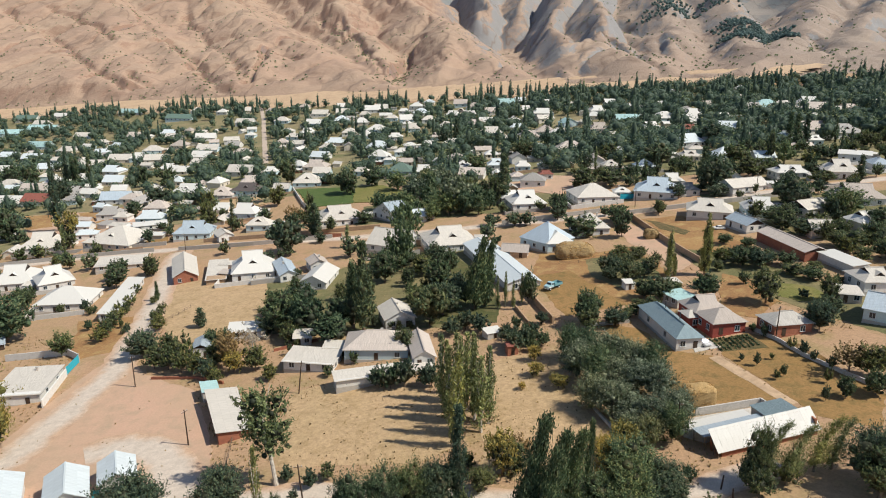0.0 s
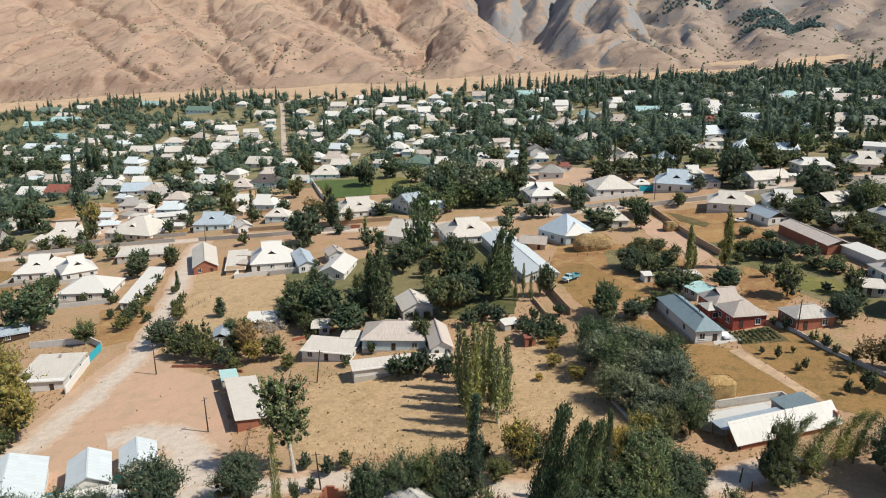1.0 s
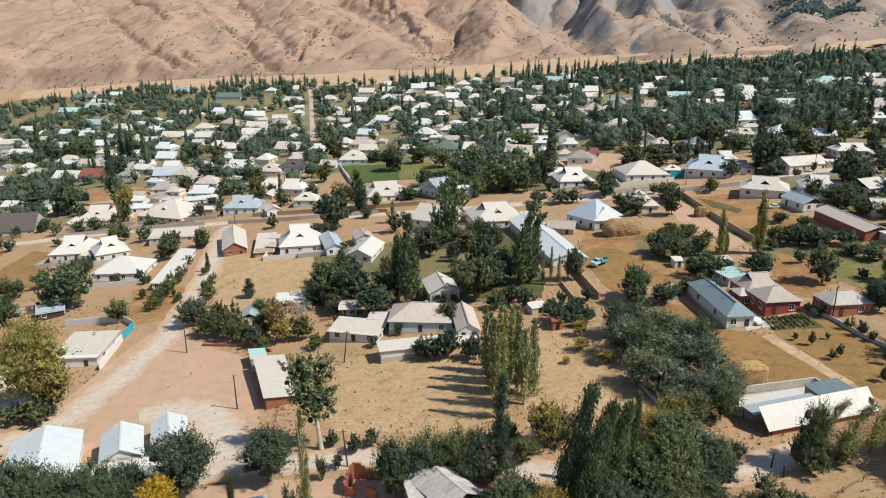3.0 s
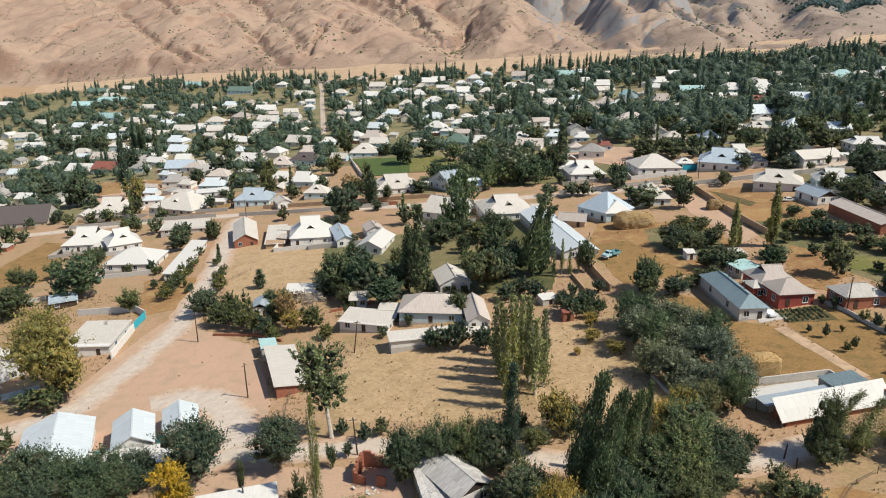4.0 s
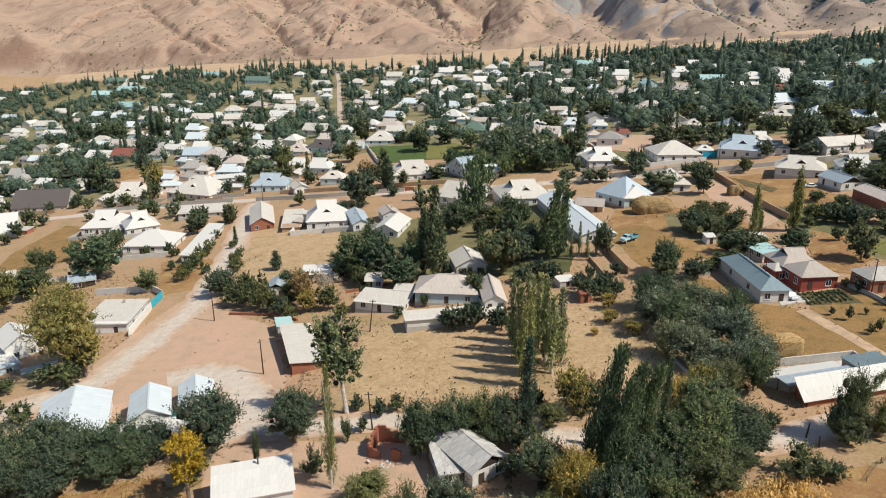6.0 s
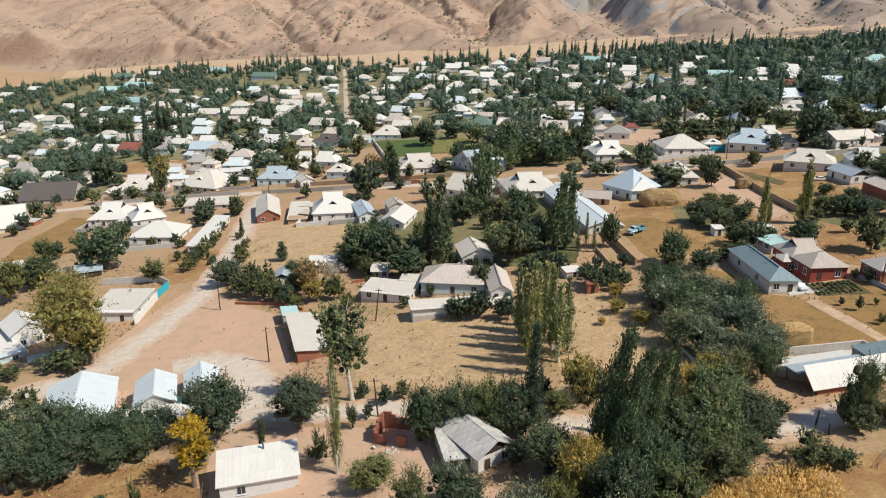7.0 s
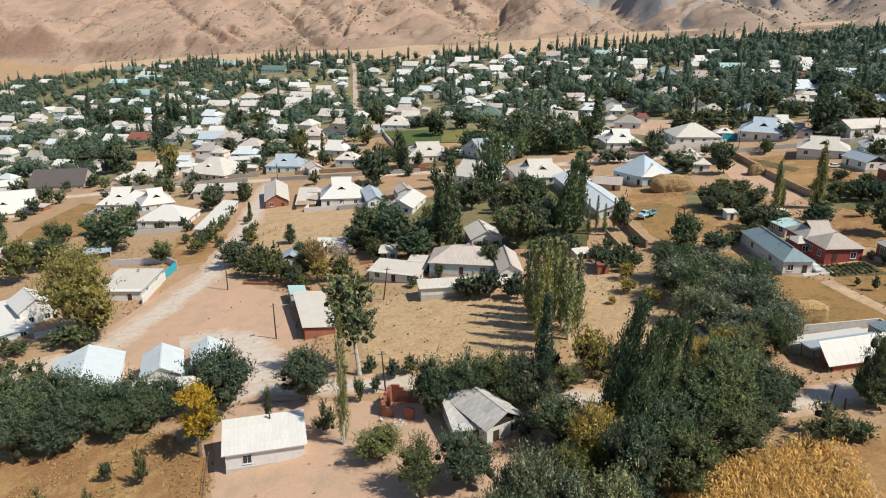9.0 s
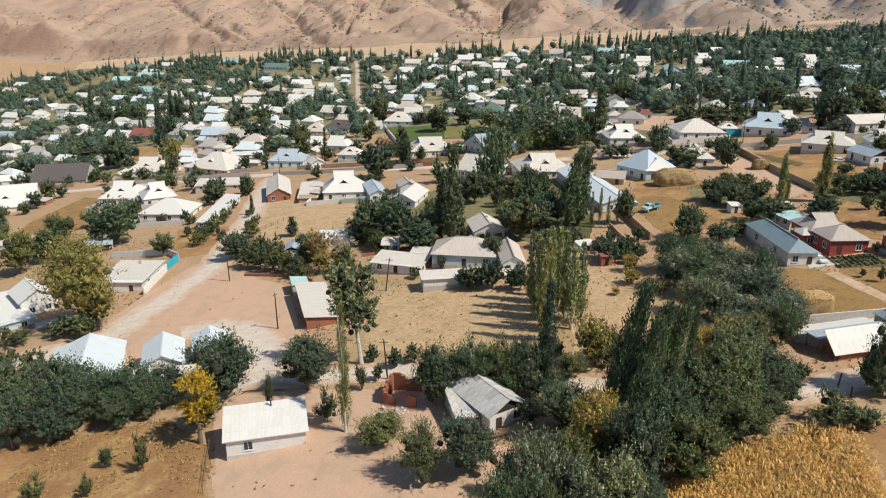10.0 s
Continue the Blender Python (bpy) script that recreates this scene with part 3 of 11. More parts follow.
# ---- trees ----
def leaves(name, pos, out, size, material, seed, curl=0.35, along=None, slim=0.6, cores=None, inner=None):
    """Many small bent leaf clusters as two triangles each; pos, out: places and outward ways; along: the way each one
    points; cores: centres and half sizes of the dense lumps within, whose dark default colour paints inner shade.
    """
    rs = np.random.RandomState(seed)
    n = len(pos)
    o = out + rs.normal(0, 0.55, (n, 3))
    o /= np.linalg.norm(o, axis=1, keepdims=True)
    a = rs.normal(0, 1, (n, 3)) if along is None else along + rs.normal(0, 0.45, (n, 3))
    a -= o * (a * o).sum(1, keepdims=True) * 0.7
    a /= np.linalg.norm(a, axis=1, keepdims=True) + 1e-9
    b = np.cross(o, a)
    b /= np.linalg.norm(b, axis=1, keepdims=True) + 1e-9
    s = size * rs.uniform(0.6, 1.35, (n, 1))
    v = np.empty((n, 4, 3))
    v[:, 0] = pos - a * s
    v[:, 1] = pos - b * s * slim + o * s * curl * 0.5
    v[:, 2] = pos + a * s
    v[:, 3] = pos + b * s * slim + o * s * curl * 0.5
    base = np.arange(n)[:, None] * 4
    f = np.concatenate([base + [0, 1, 2], base + [0, 2, 3]]).tolist()
    verts = v.reshape(-1, 3)
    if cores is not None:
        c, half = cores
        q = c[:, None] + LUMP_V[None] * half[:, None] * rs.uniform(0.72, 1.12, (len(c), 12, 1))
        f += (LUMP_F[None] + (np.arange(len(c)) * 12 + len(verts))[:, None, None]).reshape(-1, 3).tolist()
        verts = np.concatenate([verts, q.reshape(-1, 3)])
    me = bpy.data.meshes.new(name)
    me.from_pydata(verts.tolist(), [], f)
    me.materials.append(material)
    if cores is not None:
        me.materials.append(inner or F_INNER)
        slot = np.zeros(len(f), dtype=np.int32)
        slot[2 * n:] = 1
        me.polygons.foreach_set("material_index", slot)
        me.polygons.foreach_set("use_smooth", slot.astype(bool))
    return me


def lump():
    bm = bmesh.new()
    bmesh.ops.create_icosphere(bm, subdivisions=1, radius=1.0)
    v = np.array([q.co[:] for q in bm.verts])
    f = np.array([[q.index for q in p.verts] for p in bm.faces])
    bm.free()
    return v, f


LUMP_V, LUMP_F = lump()


def ball_points(rs, n):
    d = rs.normal(0, 1, (n, 3))
    return d / np.linalg.norm(d, axis=1, keepdims=True)


def crown_round(name, seed, r, hgt, base, n, size, material, clumps=34, lumpy=0.3, skew=(0, 0), rising=0.55, core=0.6, same=False):
    """Broad crown: sprays of leaves that grow outward and up from boughs set over an uneven ellipsoid."""
    rs = np.random.RandomState(seed)
    d = ball_points(rs, clumps)
    rad = rs.uniform(0.5, 0.92, (clumps, 1)) * (1 + lumpy * rs.normal(0, 0.5, (clumps, 1)))
    c = d * rad * np.array([r * 0.8, r * 0.8, hgt * 0.42])
    c[:, :2] *= 1 - 0.15 * np.clip(-c[:, 2:3] / (hgt * 0.4), 0, 1)
    cr = r * rs.uniform(0.18, 0.38, clumps)
    per = 8
    m = n // per
    which = rs.randint(0, clumps, m)
    dd = ball_points(rs, m)
    dd[:, 2] = np.where(dd[:, 2] < -0.35, np.abs(dd[:, 2]), dd[:, 2])
    root = c[which] + dd * cr[which, None] * rs.uniform(0.4, 1.0, (m, 1))
    way = d[which] * 0.5 + dd * 0.55 + np.array([0, 0, rising]) + rs.normal(0, 0.25, (m, 3))
    way /= np.linalg.norm(way, axis=1, keepdims=True)
    ln = r * rs.uniform(0.14, 0.42, (m, 1))
    k = np.tile(np.arange(per) / (per - 1), m)[:, None]
    root, way, ln, dd = (np.repeat(q, per, 0) for q in (root, way, ln, dd))
    p = root + way * ln * k + rs.normal(0, 0.045 * r, (m * per, 3)) * (1 - 0.5 * k)
    p[:, 2] = np.maximum(p[:, 2] + base + hgt * 0.5, base * 0.75)
    p[:, 0] += skew[0] * (p[:, 2] - base)
    p[:, 1] += skew[1] * (p[:, 2] - base)
    mid = np.array([skew[0] * hgt * 0.5, skew[1] * hgt * 0.5, base + hgt * 0.4])
    out = (p - mid) / (np.linalg.norm(p - mid, axis=1, keepdims=True) + 1e-6) * 0.8 + dd * 0.5
    cc = c + np.array([0, 0, base + hgt * 0.5])
    cc[:, 2] = np.maximum(cc[:, 2], base * 0.75 + 0.25 * r * 0.5)
    cc[:, :2] += np.array(skew) * (cc[:, 2:3] - base)
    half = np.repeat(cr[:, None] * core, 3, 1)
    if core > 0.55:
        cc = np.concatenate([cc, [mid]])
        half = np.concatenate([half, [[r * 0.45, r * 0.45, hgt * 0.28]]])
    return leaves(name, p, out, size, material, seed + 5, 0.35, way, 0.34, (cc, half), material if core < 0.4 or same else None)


def crown_poplar(name, seed, r, hgt, base, n, size, material, lean=0.0, bend=0.0, tufts=26, open_=0.0, same=False):
    """Columnar crown: upright feathery tufts round a straight stem, wind-bent if bend is set."""
    rs = np.random.RandomState(seed)
    t0 = np.sort(rs.uniform(0, 0.9, tufts))
    which = rs.randint(0, tufts, n)
    ang, ln = rs.uniform(0, 2 * np.pi, tufts), rs.uniform(0.12, 0.3, tufts)
    f = rs.rand(n)
    t = np.clip(t0[which] + ln[which] * f, 0, 1)
    prof = np.sin(np.clip(0.12 + t * 0.88, 0, 1) ** 0.62 * np.pi) ** 0.75 * (1 - 0.25 * t)
    rad = r * prof * (0.35 + 0.65 * np.sqrt(f)) * rs.uniform(0.75 - open_, 1.1 + open_, tufts)[which]
    jit = rs.normal(0, 0.17 * r, (n, 3))
    x = np.cos(ang[which]) * rad + jit[:, 0]
    y = np.sin(ang[which]) * rad + jit[:, 1]
    z = base + t * hgt + jit[:, 2]
    p = np.stack([x + lean * t * hgt + bend * t ** 3 * hgt, y, z], 1)
    out = np.stack([np.cos(ang[which]), np.sin(ang[which]), np.full(n, 0.25)], 1)
    up = out * 0.35 + np.array([bend * 2, 0, 1.0])
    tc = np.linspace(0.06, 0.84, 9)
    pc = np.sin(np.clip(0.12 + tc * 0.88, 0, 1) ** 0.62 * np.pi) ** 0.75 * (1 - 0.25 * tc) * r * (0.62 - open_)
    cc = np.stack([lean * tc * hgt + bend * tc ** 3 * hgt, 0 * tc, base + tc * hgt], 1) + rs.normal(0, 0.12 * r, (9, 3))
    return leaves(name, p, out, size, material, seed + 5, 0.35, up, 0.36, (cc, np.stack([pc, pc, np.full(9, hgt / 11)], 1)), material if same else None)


def trunk_mesh(name, seed, hgt, r, limbs, spread, material, lean=(0, 0)):
    rs = random.Random(seed)
    bm = bmesh.new()
    pts = [(lean[0] * hgt * f + rs.uniform(-1, 1) * r * 0.6 * f, lean[1] * hgt * f + rs.uniform(-1, 1) * r * 0.6 * f, hgt * f - 0.3 * (f == 0)) for f in (0, 0.12, 0.35, 0.6, 0.8, 1.0)]
    tube(bm, pts, [r * 1.35, r, r * 0.85, r * 0.6, r * 0.35, r * 0.12], 8)
    for i in range(limbs):
        f = rs.uniform(0.3, 0.8)
        k = min(int(f * 5), 4)
        s = Vector(pts[k]).lerp(Vector(pts[k + 1]), 0.5)
        a = i * 2.4 + rs.uniform(-0.4, 0.4)
        e = s + Vector((math.cos(a) * spread, math.sin(a) * spread, hgt * rs.uniform(0.15, 0.4)))
        m = s.lerp(e, 0.5) + Vector((0, 0, -0.12 * spread))
        tube(bm, [s, m, e], [r * 0.45, r * 0.3, r * 0.08], 5)
    return mesh_of(name, bm, material)


LIB = {}


def variety(kind, tr, make, n, size):
    """One look of a kind of tree: its trunk, and its crown in fine, middling and coarse leaves."""
    LIB.setdefault(kind, []).append((tr, make(n, size), make(int(n * 0.3), size * 1.85), make(int(n * 0.14), size * 2.5)))


for i in range(4):
    variety("round", trunk_mesh("trunk", 10 + i, 5.5, 0.2, 6, 2.2, M_BARK),
            lambda n, s: crown_round("crown", 20 + i, 3.7, 7.6, 0.1, n, s, (F_DARK, F_MID, F_DARK, F_MID)[i], 60), 6200, 0.185)
for i in range(3):
    variety("willow", trunk_mesh("trunk", 30 + i, 5.5, 0.22, 7, 2.4, M_BARK),
            lambda n, s: crown_round("crown", 40 + i, 3.8, 7.8, 0.0, n, s, (F_SILVER, F_SILVER, F_MID)[i], 60, 0.4, core=0.46, same=True), 6200, 0.185)
for i in range(3):
    variety("poplar", trunk_mesh("trunk", 50 + i, 14, 0.22, 3, 0.7, M_BARK),
            lambda n, s: crown_poplar("crown", 60 + i, 1.45, 15.5, 1.2, n, s, (F_DARK, F_MID, F_DARK)[i], 0, 0, 44), 5200, 0.19)
variety("column", trunk_mesh("trunk", 54, 14, 0.2, 3, 0.7, M_BARK), lambda n, s: crown_poplar("crown", 64, 1.45, 15.2, 0.6, n, s, F_POP, 0, 0, 44), 9000, 0.16)
for i in range(3):
    variety("oldpoplar", trunk_mesh("trunk", 55 + i, 14, 0.24, 5, 0.9, M_PALEBARK),
            lambda n, s: crown_poplar("crown", 65 + i, 1.35, 15.8, 0.5, n, s, F_POP, 0.0, 0.0, 46, 0.4, True), 4600, 0.17)
for i in range(2):
    variety("bentpoplar", trunk_mesh("trunk", 57 + i, 11, 0.24, 4, 0.9, M_BARK),
            lambda n, s: crown_poplar("crown", 68 + i, 2.8, 15.5, 0.4, n, s, F_MID, 0.02, 0.13, 70, 0.06), 10000, 0.23)
for i in range(2):
    variety("windpoplar", trunk_mesh("trunk", 157 + i, 11, 0.2, 5, 0.9, M_BARK),
            lambda n, s: crown_poplar("crown", 168 + i, 2.3, 15.0, 1.0, n, s, F_POP, 0.03, 0.2, 40, 0.3, True), 4000, 0.17)
for i in range(3):
    variety("bush", trunk_mesh("trunk", 70 + i, 1.6, 0.07, 5, 0.8, M_BARK),
            lambda n, s: crown_round("crown", 80 + i, 1.5, 2.4, 0.1, n, s, (F_MID, F_DARK, F_OLIVE)[i], 22, 0.4), 1900, 0.12)
for i in range(2):
    variety("olive", trunk_mesh("trunk", 73 + i, 4.5, 0.16, 6, 1.8, M_BARK),
            lambda n, s: crown_round("crown", 83 + i, 3.2, 6.2, 0.3, n, s, F_OLIVE, 44, 0.4), 6000, 0.15)
variety("yellow", trunk_mesh("trunk", 90, 6.5, 0.16, 5, 1.4, M_BARK), lambda n, s: crown_round("crown", 91, 1.75, 6.4, 1.1, n, s, F_YELLOW, 30, 0.5, core=0.3), 4200, 0.14)
variety("rusty", trunk_mesh("trunk", 92, 5.0, 0.16, 7, 1.9, M_BARK), lambda n, s: crown_round("crown", 93, 3.0, 5.4, 1.0, n, s, F_RUSTY, 40, 0.5, core=0.35), 3200, 0.14)
variety("pale", trunk_mesh("trunk", 94, 4.6, 0.14, 9, 1.9, M_PALEBARK), lambda n, s: crown_round("crown", 95, 2.6, 4.8, 1.0, n, s, F_PALE, 40, 0.5, core=0.15), 2400, 0.12)
variety("birch", trunk_mesh("trunk", 96, 13, 0.28, 6, 1.8, M_PALEBARK, (-0.15, 0.02)), lambda n, s: crown_round("crown", 97, 3.4, 11.6, 2.8, n, s, F_POP, 80, 0.45, (-0.15, 0.02), core=0.42), 9000, 0.18)
variety("autumn", trunk_mesh("trunk", 98, 4.5, 0.16, 6, 1.8, M_BARK), lambda n, s: crown_round("crown", 99, 3.2, 6.2, 0.3, n, s, F_AUTUMN, 52, 0.4, core=0.42), 7000, 0.16)
variety("walnut", trunk_mesh("trunk", 100, 15, 0.4, 8, 5.0, M_BARK), lambda n, s: crown_round("crown", 101, 8.0, 21.0, 0.6, n, s, F_AUTUMN, 120, 0.4, core=0.42, same=True), 26000, 0.19)
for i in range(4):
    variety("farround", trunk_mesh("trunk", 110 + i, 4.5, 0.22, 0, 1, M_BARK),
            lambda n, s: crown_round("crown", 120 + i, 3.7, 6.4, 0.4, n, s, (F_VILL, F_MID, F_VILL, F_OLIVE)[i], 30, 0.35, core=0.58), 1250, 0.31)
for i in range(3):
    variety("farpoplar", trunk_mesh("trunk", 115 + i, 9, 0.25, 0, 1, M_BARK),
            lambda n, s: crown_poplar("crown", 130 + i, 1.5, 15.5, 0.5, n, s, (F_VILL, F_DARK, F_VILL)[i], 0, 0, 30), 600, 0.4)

TREE_LABELS = {
    "round": ("broadleaf_tree", "dark green broadleaf tree with a rounded crown", "tree"),
    "willow": ("willow_tree", "silvery green willow with a bushy spreading crown", "tree"),
    "poplar": ("poplar_tree", "tall slender dark green columnar poplar", "tree"),
    "column": ("poplar_tree", "tall dense olive-green columnar poplar", "tree"),
    "oldpoplar": ("poplar_tree", "tall olive-yellow poplar with thinning foliage and pale trunk", "tree"),
    "bentpoplar": ("poplar_tree", "tall dark poplar with its crown bent over by wind", "tree"),
    "windpoplar": ("poplar_tree", "thin olive-green poplar leaning in the wind", "tree"),
    "bush": ("bush", "low leafy bush growing from the dry ground", "bush"),
    "olive": ("fruit_tree", "olive-green fruit tree with loose open crown", "tree"),
    "yellow": ("yellow_tree", "small tree with bright yellow autumn leaves", "tree"),
    "rusty": ("autumn_tree", "tree with thin rusty orange-brown autumn leaves", "tree"),
    "pale": ("dry_tree", "nearly leafless tree with pale grey dry twigs", "tree"),
    "birch": ("pale_trunk_tree", "tall leaning tree with white trunk and olive crown", "tree"),
    "walnut": ("walnut_tree", "great olive and gold tree turning to autumn colour", "tree"),
    "autumn": ("walnut_tree", "olive and gold tree turning to autumn colour", "tree"),
    "farround": ("garden_tree", "green rounded garden tree among the village houses", "tree"),
    "farpoplar": ("poplar_tree", "slender dark poplar rising above the village roofs", "tree"),
}


def tree(kind, x, y, h=1.0, wide=1.0, lean=0.0, variant=None):
    """A tree of a kind; h and wide scale its usual height and breadth."""
    i = rnd.randrange(len(LIB[kind])) if variant is None else variant
    tr, fine, middling, coarse = LIB[kind][i]
    cr = fine if y < 100 or kind == "willow" and y < 150 or kind.startswith("far") and y < 240 else middling if y < 232 or kind.startswith("far") else coarse
    nm, lb, ct = TREE_LABELS[kind]
    ob = new(nm)
    ob.matrix_world = pose(x, y, ground_z(x, y), 0, lean, rnd.uniform(0, 360) if kind not in ("bentpoplar", "windpoplar", "birch") else rnd.uniform(-15, 15)) @ Matrix.Diagonal((wide, wide, h, 1))
    tagged(ob, lb, ct, "trees of the village")
    part("trunk", tr, None, ob)
    part("crown", cr, None, ob)
    return ob


# ---- the large ground ----
def foot_y(x):
    """Where the hills begin."""
    return 838.0 - 0.5 * (x + 24.0) + 0.22 * np.minimum(0.0, x + 430.0)


def make_ground():
    xs = [-5200, -3800, -2600, -1800, -1300] + list(range(-1000, 1001, 40)) + [1300, 1800, 2600, 3800, 5200]
    ys = [-4800, -3000, -1500, -700, -300, -100, 0] + list(range(40, 1501, 40)) + [1800, 2400, 3400, 4900]
    bm = bmesh.new()
    def z(x, y):
        return ground_z(max(-700, min(700, x)), min(y, foot_y(x))) - min(60, 0.3 * max(0, y - foot_y(x) - 10))
    grid = [[bm.verts.new((x, y, z(x, y))) for x in xs] for y in ys]
    for r0, r1 in zip(grid, grid[1:]):
        for k in range(len(xs) - 1):
            bm.faces.new((r0[k], r0[k + 1], r1[k + 1], r1[k]))
    ob = new("ground", mesh_of("ground", bm, M_GROUND))
    tagged(ob, "dry golden-brown valley floor with patches of bare soil", "ground", "", "structure")


make_ground()


# ---- hills ----
def hill_material(name, grass, soil_c, rock, shrub, east_tint=(0.27, 0.235, 0.205, 1)):
    m, nt, b = nodes_of(name, 0.97)
    n1, n2, n3 = noise_node(nt, 0.006, 6, 0.6), noise_node(nt, 0.03, 6, 0.7), noise_node(nt, 0.16, 5, 0.7)
    a = ramp(nt, n1.outputs[0], [(0.36, grass), (0.64, soil_c)])
    a = mix(nt, a, tuple(v * 0.8 for v in soil_c[:3]) + (1,), ramp(nt, n2.outputs[0], [(0.5, (0, 0, 0, 1)), (0.72, (0.8, 0.8, 0.8, 1))]))
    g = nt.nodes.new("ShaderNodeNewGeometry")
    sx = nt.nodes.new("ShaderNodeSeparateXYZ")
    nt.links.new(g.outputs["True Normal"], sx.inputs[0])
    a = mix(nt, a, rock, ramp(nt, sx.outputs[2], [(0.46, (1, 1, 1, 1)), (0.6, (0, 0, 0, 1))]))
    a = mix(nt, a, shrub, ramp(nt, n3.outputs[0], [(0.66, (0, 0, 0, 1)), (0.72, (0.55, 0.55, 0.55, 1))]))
    # soil colour made darker and redder where the face is steep
    steep_tint = ramp(nt, sx.outputs[2], [(0.70, (0.6, 0.6, 0.6, 1)), (0.84, (0, 0, 0, 1))])
    a = mix(nt, a, (soil_c[0] * 0.6, soil_c[1] * 0.5, soil_c[2] * 0.48, 1), steep_tint)
    # the colour turns greyer towards the east
    tc = nt.nodes.new("ShaderNodeTexCoord")
    sp = nt.nodes.new("ShaderNodeSeparateXYZ")
    nt.links.new(tc.outputs["Object"], sp.inputs[0])
    mr = nt.nodes.new("ShaderNodeMapRange")
    mr.inputs[1].default_value, mr.inputs[2].default_value, mr.inputs[4].default_value = 60, 480, 0.6
    nt.links.new(sp.outputs[0], mr.inputs[0])
    a = mix(nt, a, east_tint, mr.outputs[0])
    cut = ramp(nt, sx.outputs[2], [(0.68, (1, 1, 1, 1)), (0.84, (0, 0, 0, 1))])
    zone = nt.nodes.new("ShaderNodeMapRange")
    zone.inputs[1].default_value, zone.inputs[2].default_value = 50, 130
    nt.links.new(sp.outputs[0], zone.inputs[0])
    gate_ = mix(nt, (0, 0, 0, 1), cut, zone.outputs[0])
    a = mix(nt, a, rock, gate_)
    n4 = noise_node(nt, 0.011, 3, 0.5, "Object", (1, 0.5, 0.6))
    a = mix(nt, a, tuple(v * 0.5 for v in soil_c[:3]) + (1,), ramp(nt, n4.outputs[0], [(0.478, (0, 0, 0, 1)), (0.5, (0.55, 0.55, 0.55, 1)), (0.522, (0, 0, 0, 1))]))
    nt.links.new(a, b.inputs["Base Color"])
    n5 = noise_node(nt, 0.05, 8, 0.72)
    bump(nt, b, n5.outputs[0], 0.7, 5.0)
    return m


# Hill grass and rock tones have some distance haze mixed into them
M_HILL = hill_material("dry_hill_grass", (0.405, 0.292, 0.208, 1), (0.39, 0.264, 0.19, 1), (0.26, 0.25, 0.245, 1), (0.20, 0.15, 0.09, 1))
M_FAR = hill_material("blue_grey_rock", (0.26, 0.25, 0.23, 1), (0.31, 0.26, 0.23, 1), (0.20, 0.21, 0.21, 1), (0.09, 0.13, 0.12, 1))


def sstep(a, b, v):
    t = max(0.0, min(1.0, (v - a) / (b - a)))
    return t * t * (3 - 2 * t)


SPURS = []


def spur(pts, k=0.75, w=12.0):
    """A crest that comes down from the heights to the valley; k: how steeply its flanks fall."""
    SPURS.append((np.array(pts, float), k, w))


spur([(-1364, 2100, 304), (-777, 1516, 111), (-504, 1147, 32), (-407, 1025, 11)], 0.29)
spur([(-1674, 1863, 275), (-1134, 1530, 111), (-734, 1137, 25)], 0.32)
spur([(-977, 2085, 305), (-534, 1511, 122), (-376, 1194, 49), (-266, 1007, 21)], 0.38)
spur([(-638, 1578, 147), (-499, 1257, 67), (-358, 1022, 17)], 0.34)
spur([(-631, 2110, 309), (-381, 1658, 164), (-211, 1284, 93), (-112, 1075, 63), (-54, 909, 34)], 0.38)
spur([(-308, 1367, 107), (-232, 1128, 63), (-164, 967, 32)], 0.38)
spur([(-277, 2184, 319), (-136, 1595, 137), (-58, 1199, 80), (-33, 950, 40)], 0.68)
spur([(-65, 2299, 334), (9, 1800, 186), (63, 1348, 122), (60, 1118, 84), (30, 929, 47)], 0.63)
spur([(63, 1348, 119), (110, 1094, 75), (126, 921, 52), (136, 828, 38)], 0.53)
spur([(52, 978, 52), (97, 894, 43), (128, 819, 37)], 0.37)
spur([(-102, 955, 31), (-32, 900, 32)], 0.32)
spur([(294, 2683, 494), (214, 2089, 251), (165, 1742, 150)], 1.47)
spur([(426, 1953, 297), (265, 1323, 121), (200, 979, 63), (180, 799, 43)], 1.47)
spur([(399, 1548, 216), (289, 1112, 105), (200, 989, 82)], 1.37)
spur([(289, 1112, 99), (241, 928, 79), (265, 858, 74), (259, 723, 50)], 0.95, 60)
spur([(184, 777, 48), (222, 757, 51), (261, 712, 47)], 0.53)
spur([(593, 1908, 320), (452, 1217, 131), (349, 935, 78), (249, 727, 45)], 0.58)
spur([(603, 1479, 211), (495, 1035, 103), (391, 785, 69)], 0.84)
spur([(881, 1450, 220), (638, 1129, 136), (474, 877, 88), (377, 759, 68), (276, 663, 50)], 0.58)
spur([(261, 712, 52), (281, 693, 62), (305, 671, 66), (339, 632, 68), (379, 561, 68), (457, 525, 68)], 0.84, 60)
spur([(425, 790, 70), (491, 726, 72), (576, 660, 73)], 0.42, 60)
spur([(737, 942, 111), (530, 784, 77), (449, 776, 73), (396, 749, 69)], 0.53)
spur([(990, 1377, 233), (677, 1047, 131), (498, 805, 81)], 0.58)
spur([(439, 2562, 403), (341, 2173, 259), (253, 1781, 146)], 0.95)
spur([(-603, 948, 10), (-733, 1017, 30), (-954, 1163, 75), (-1401, 1434, 188)], 0.32)
spur([(-701, 916, 7), (-864, 977, 31), (-1243, 1166, 101)], 0.32)


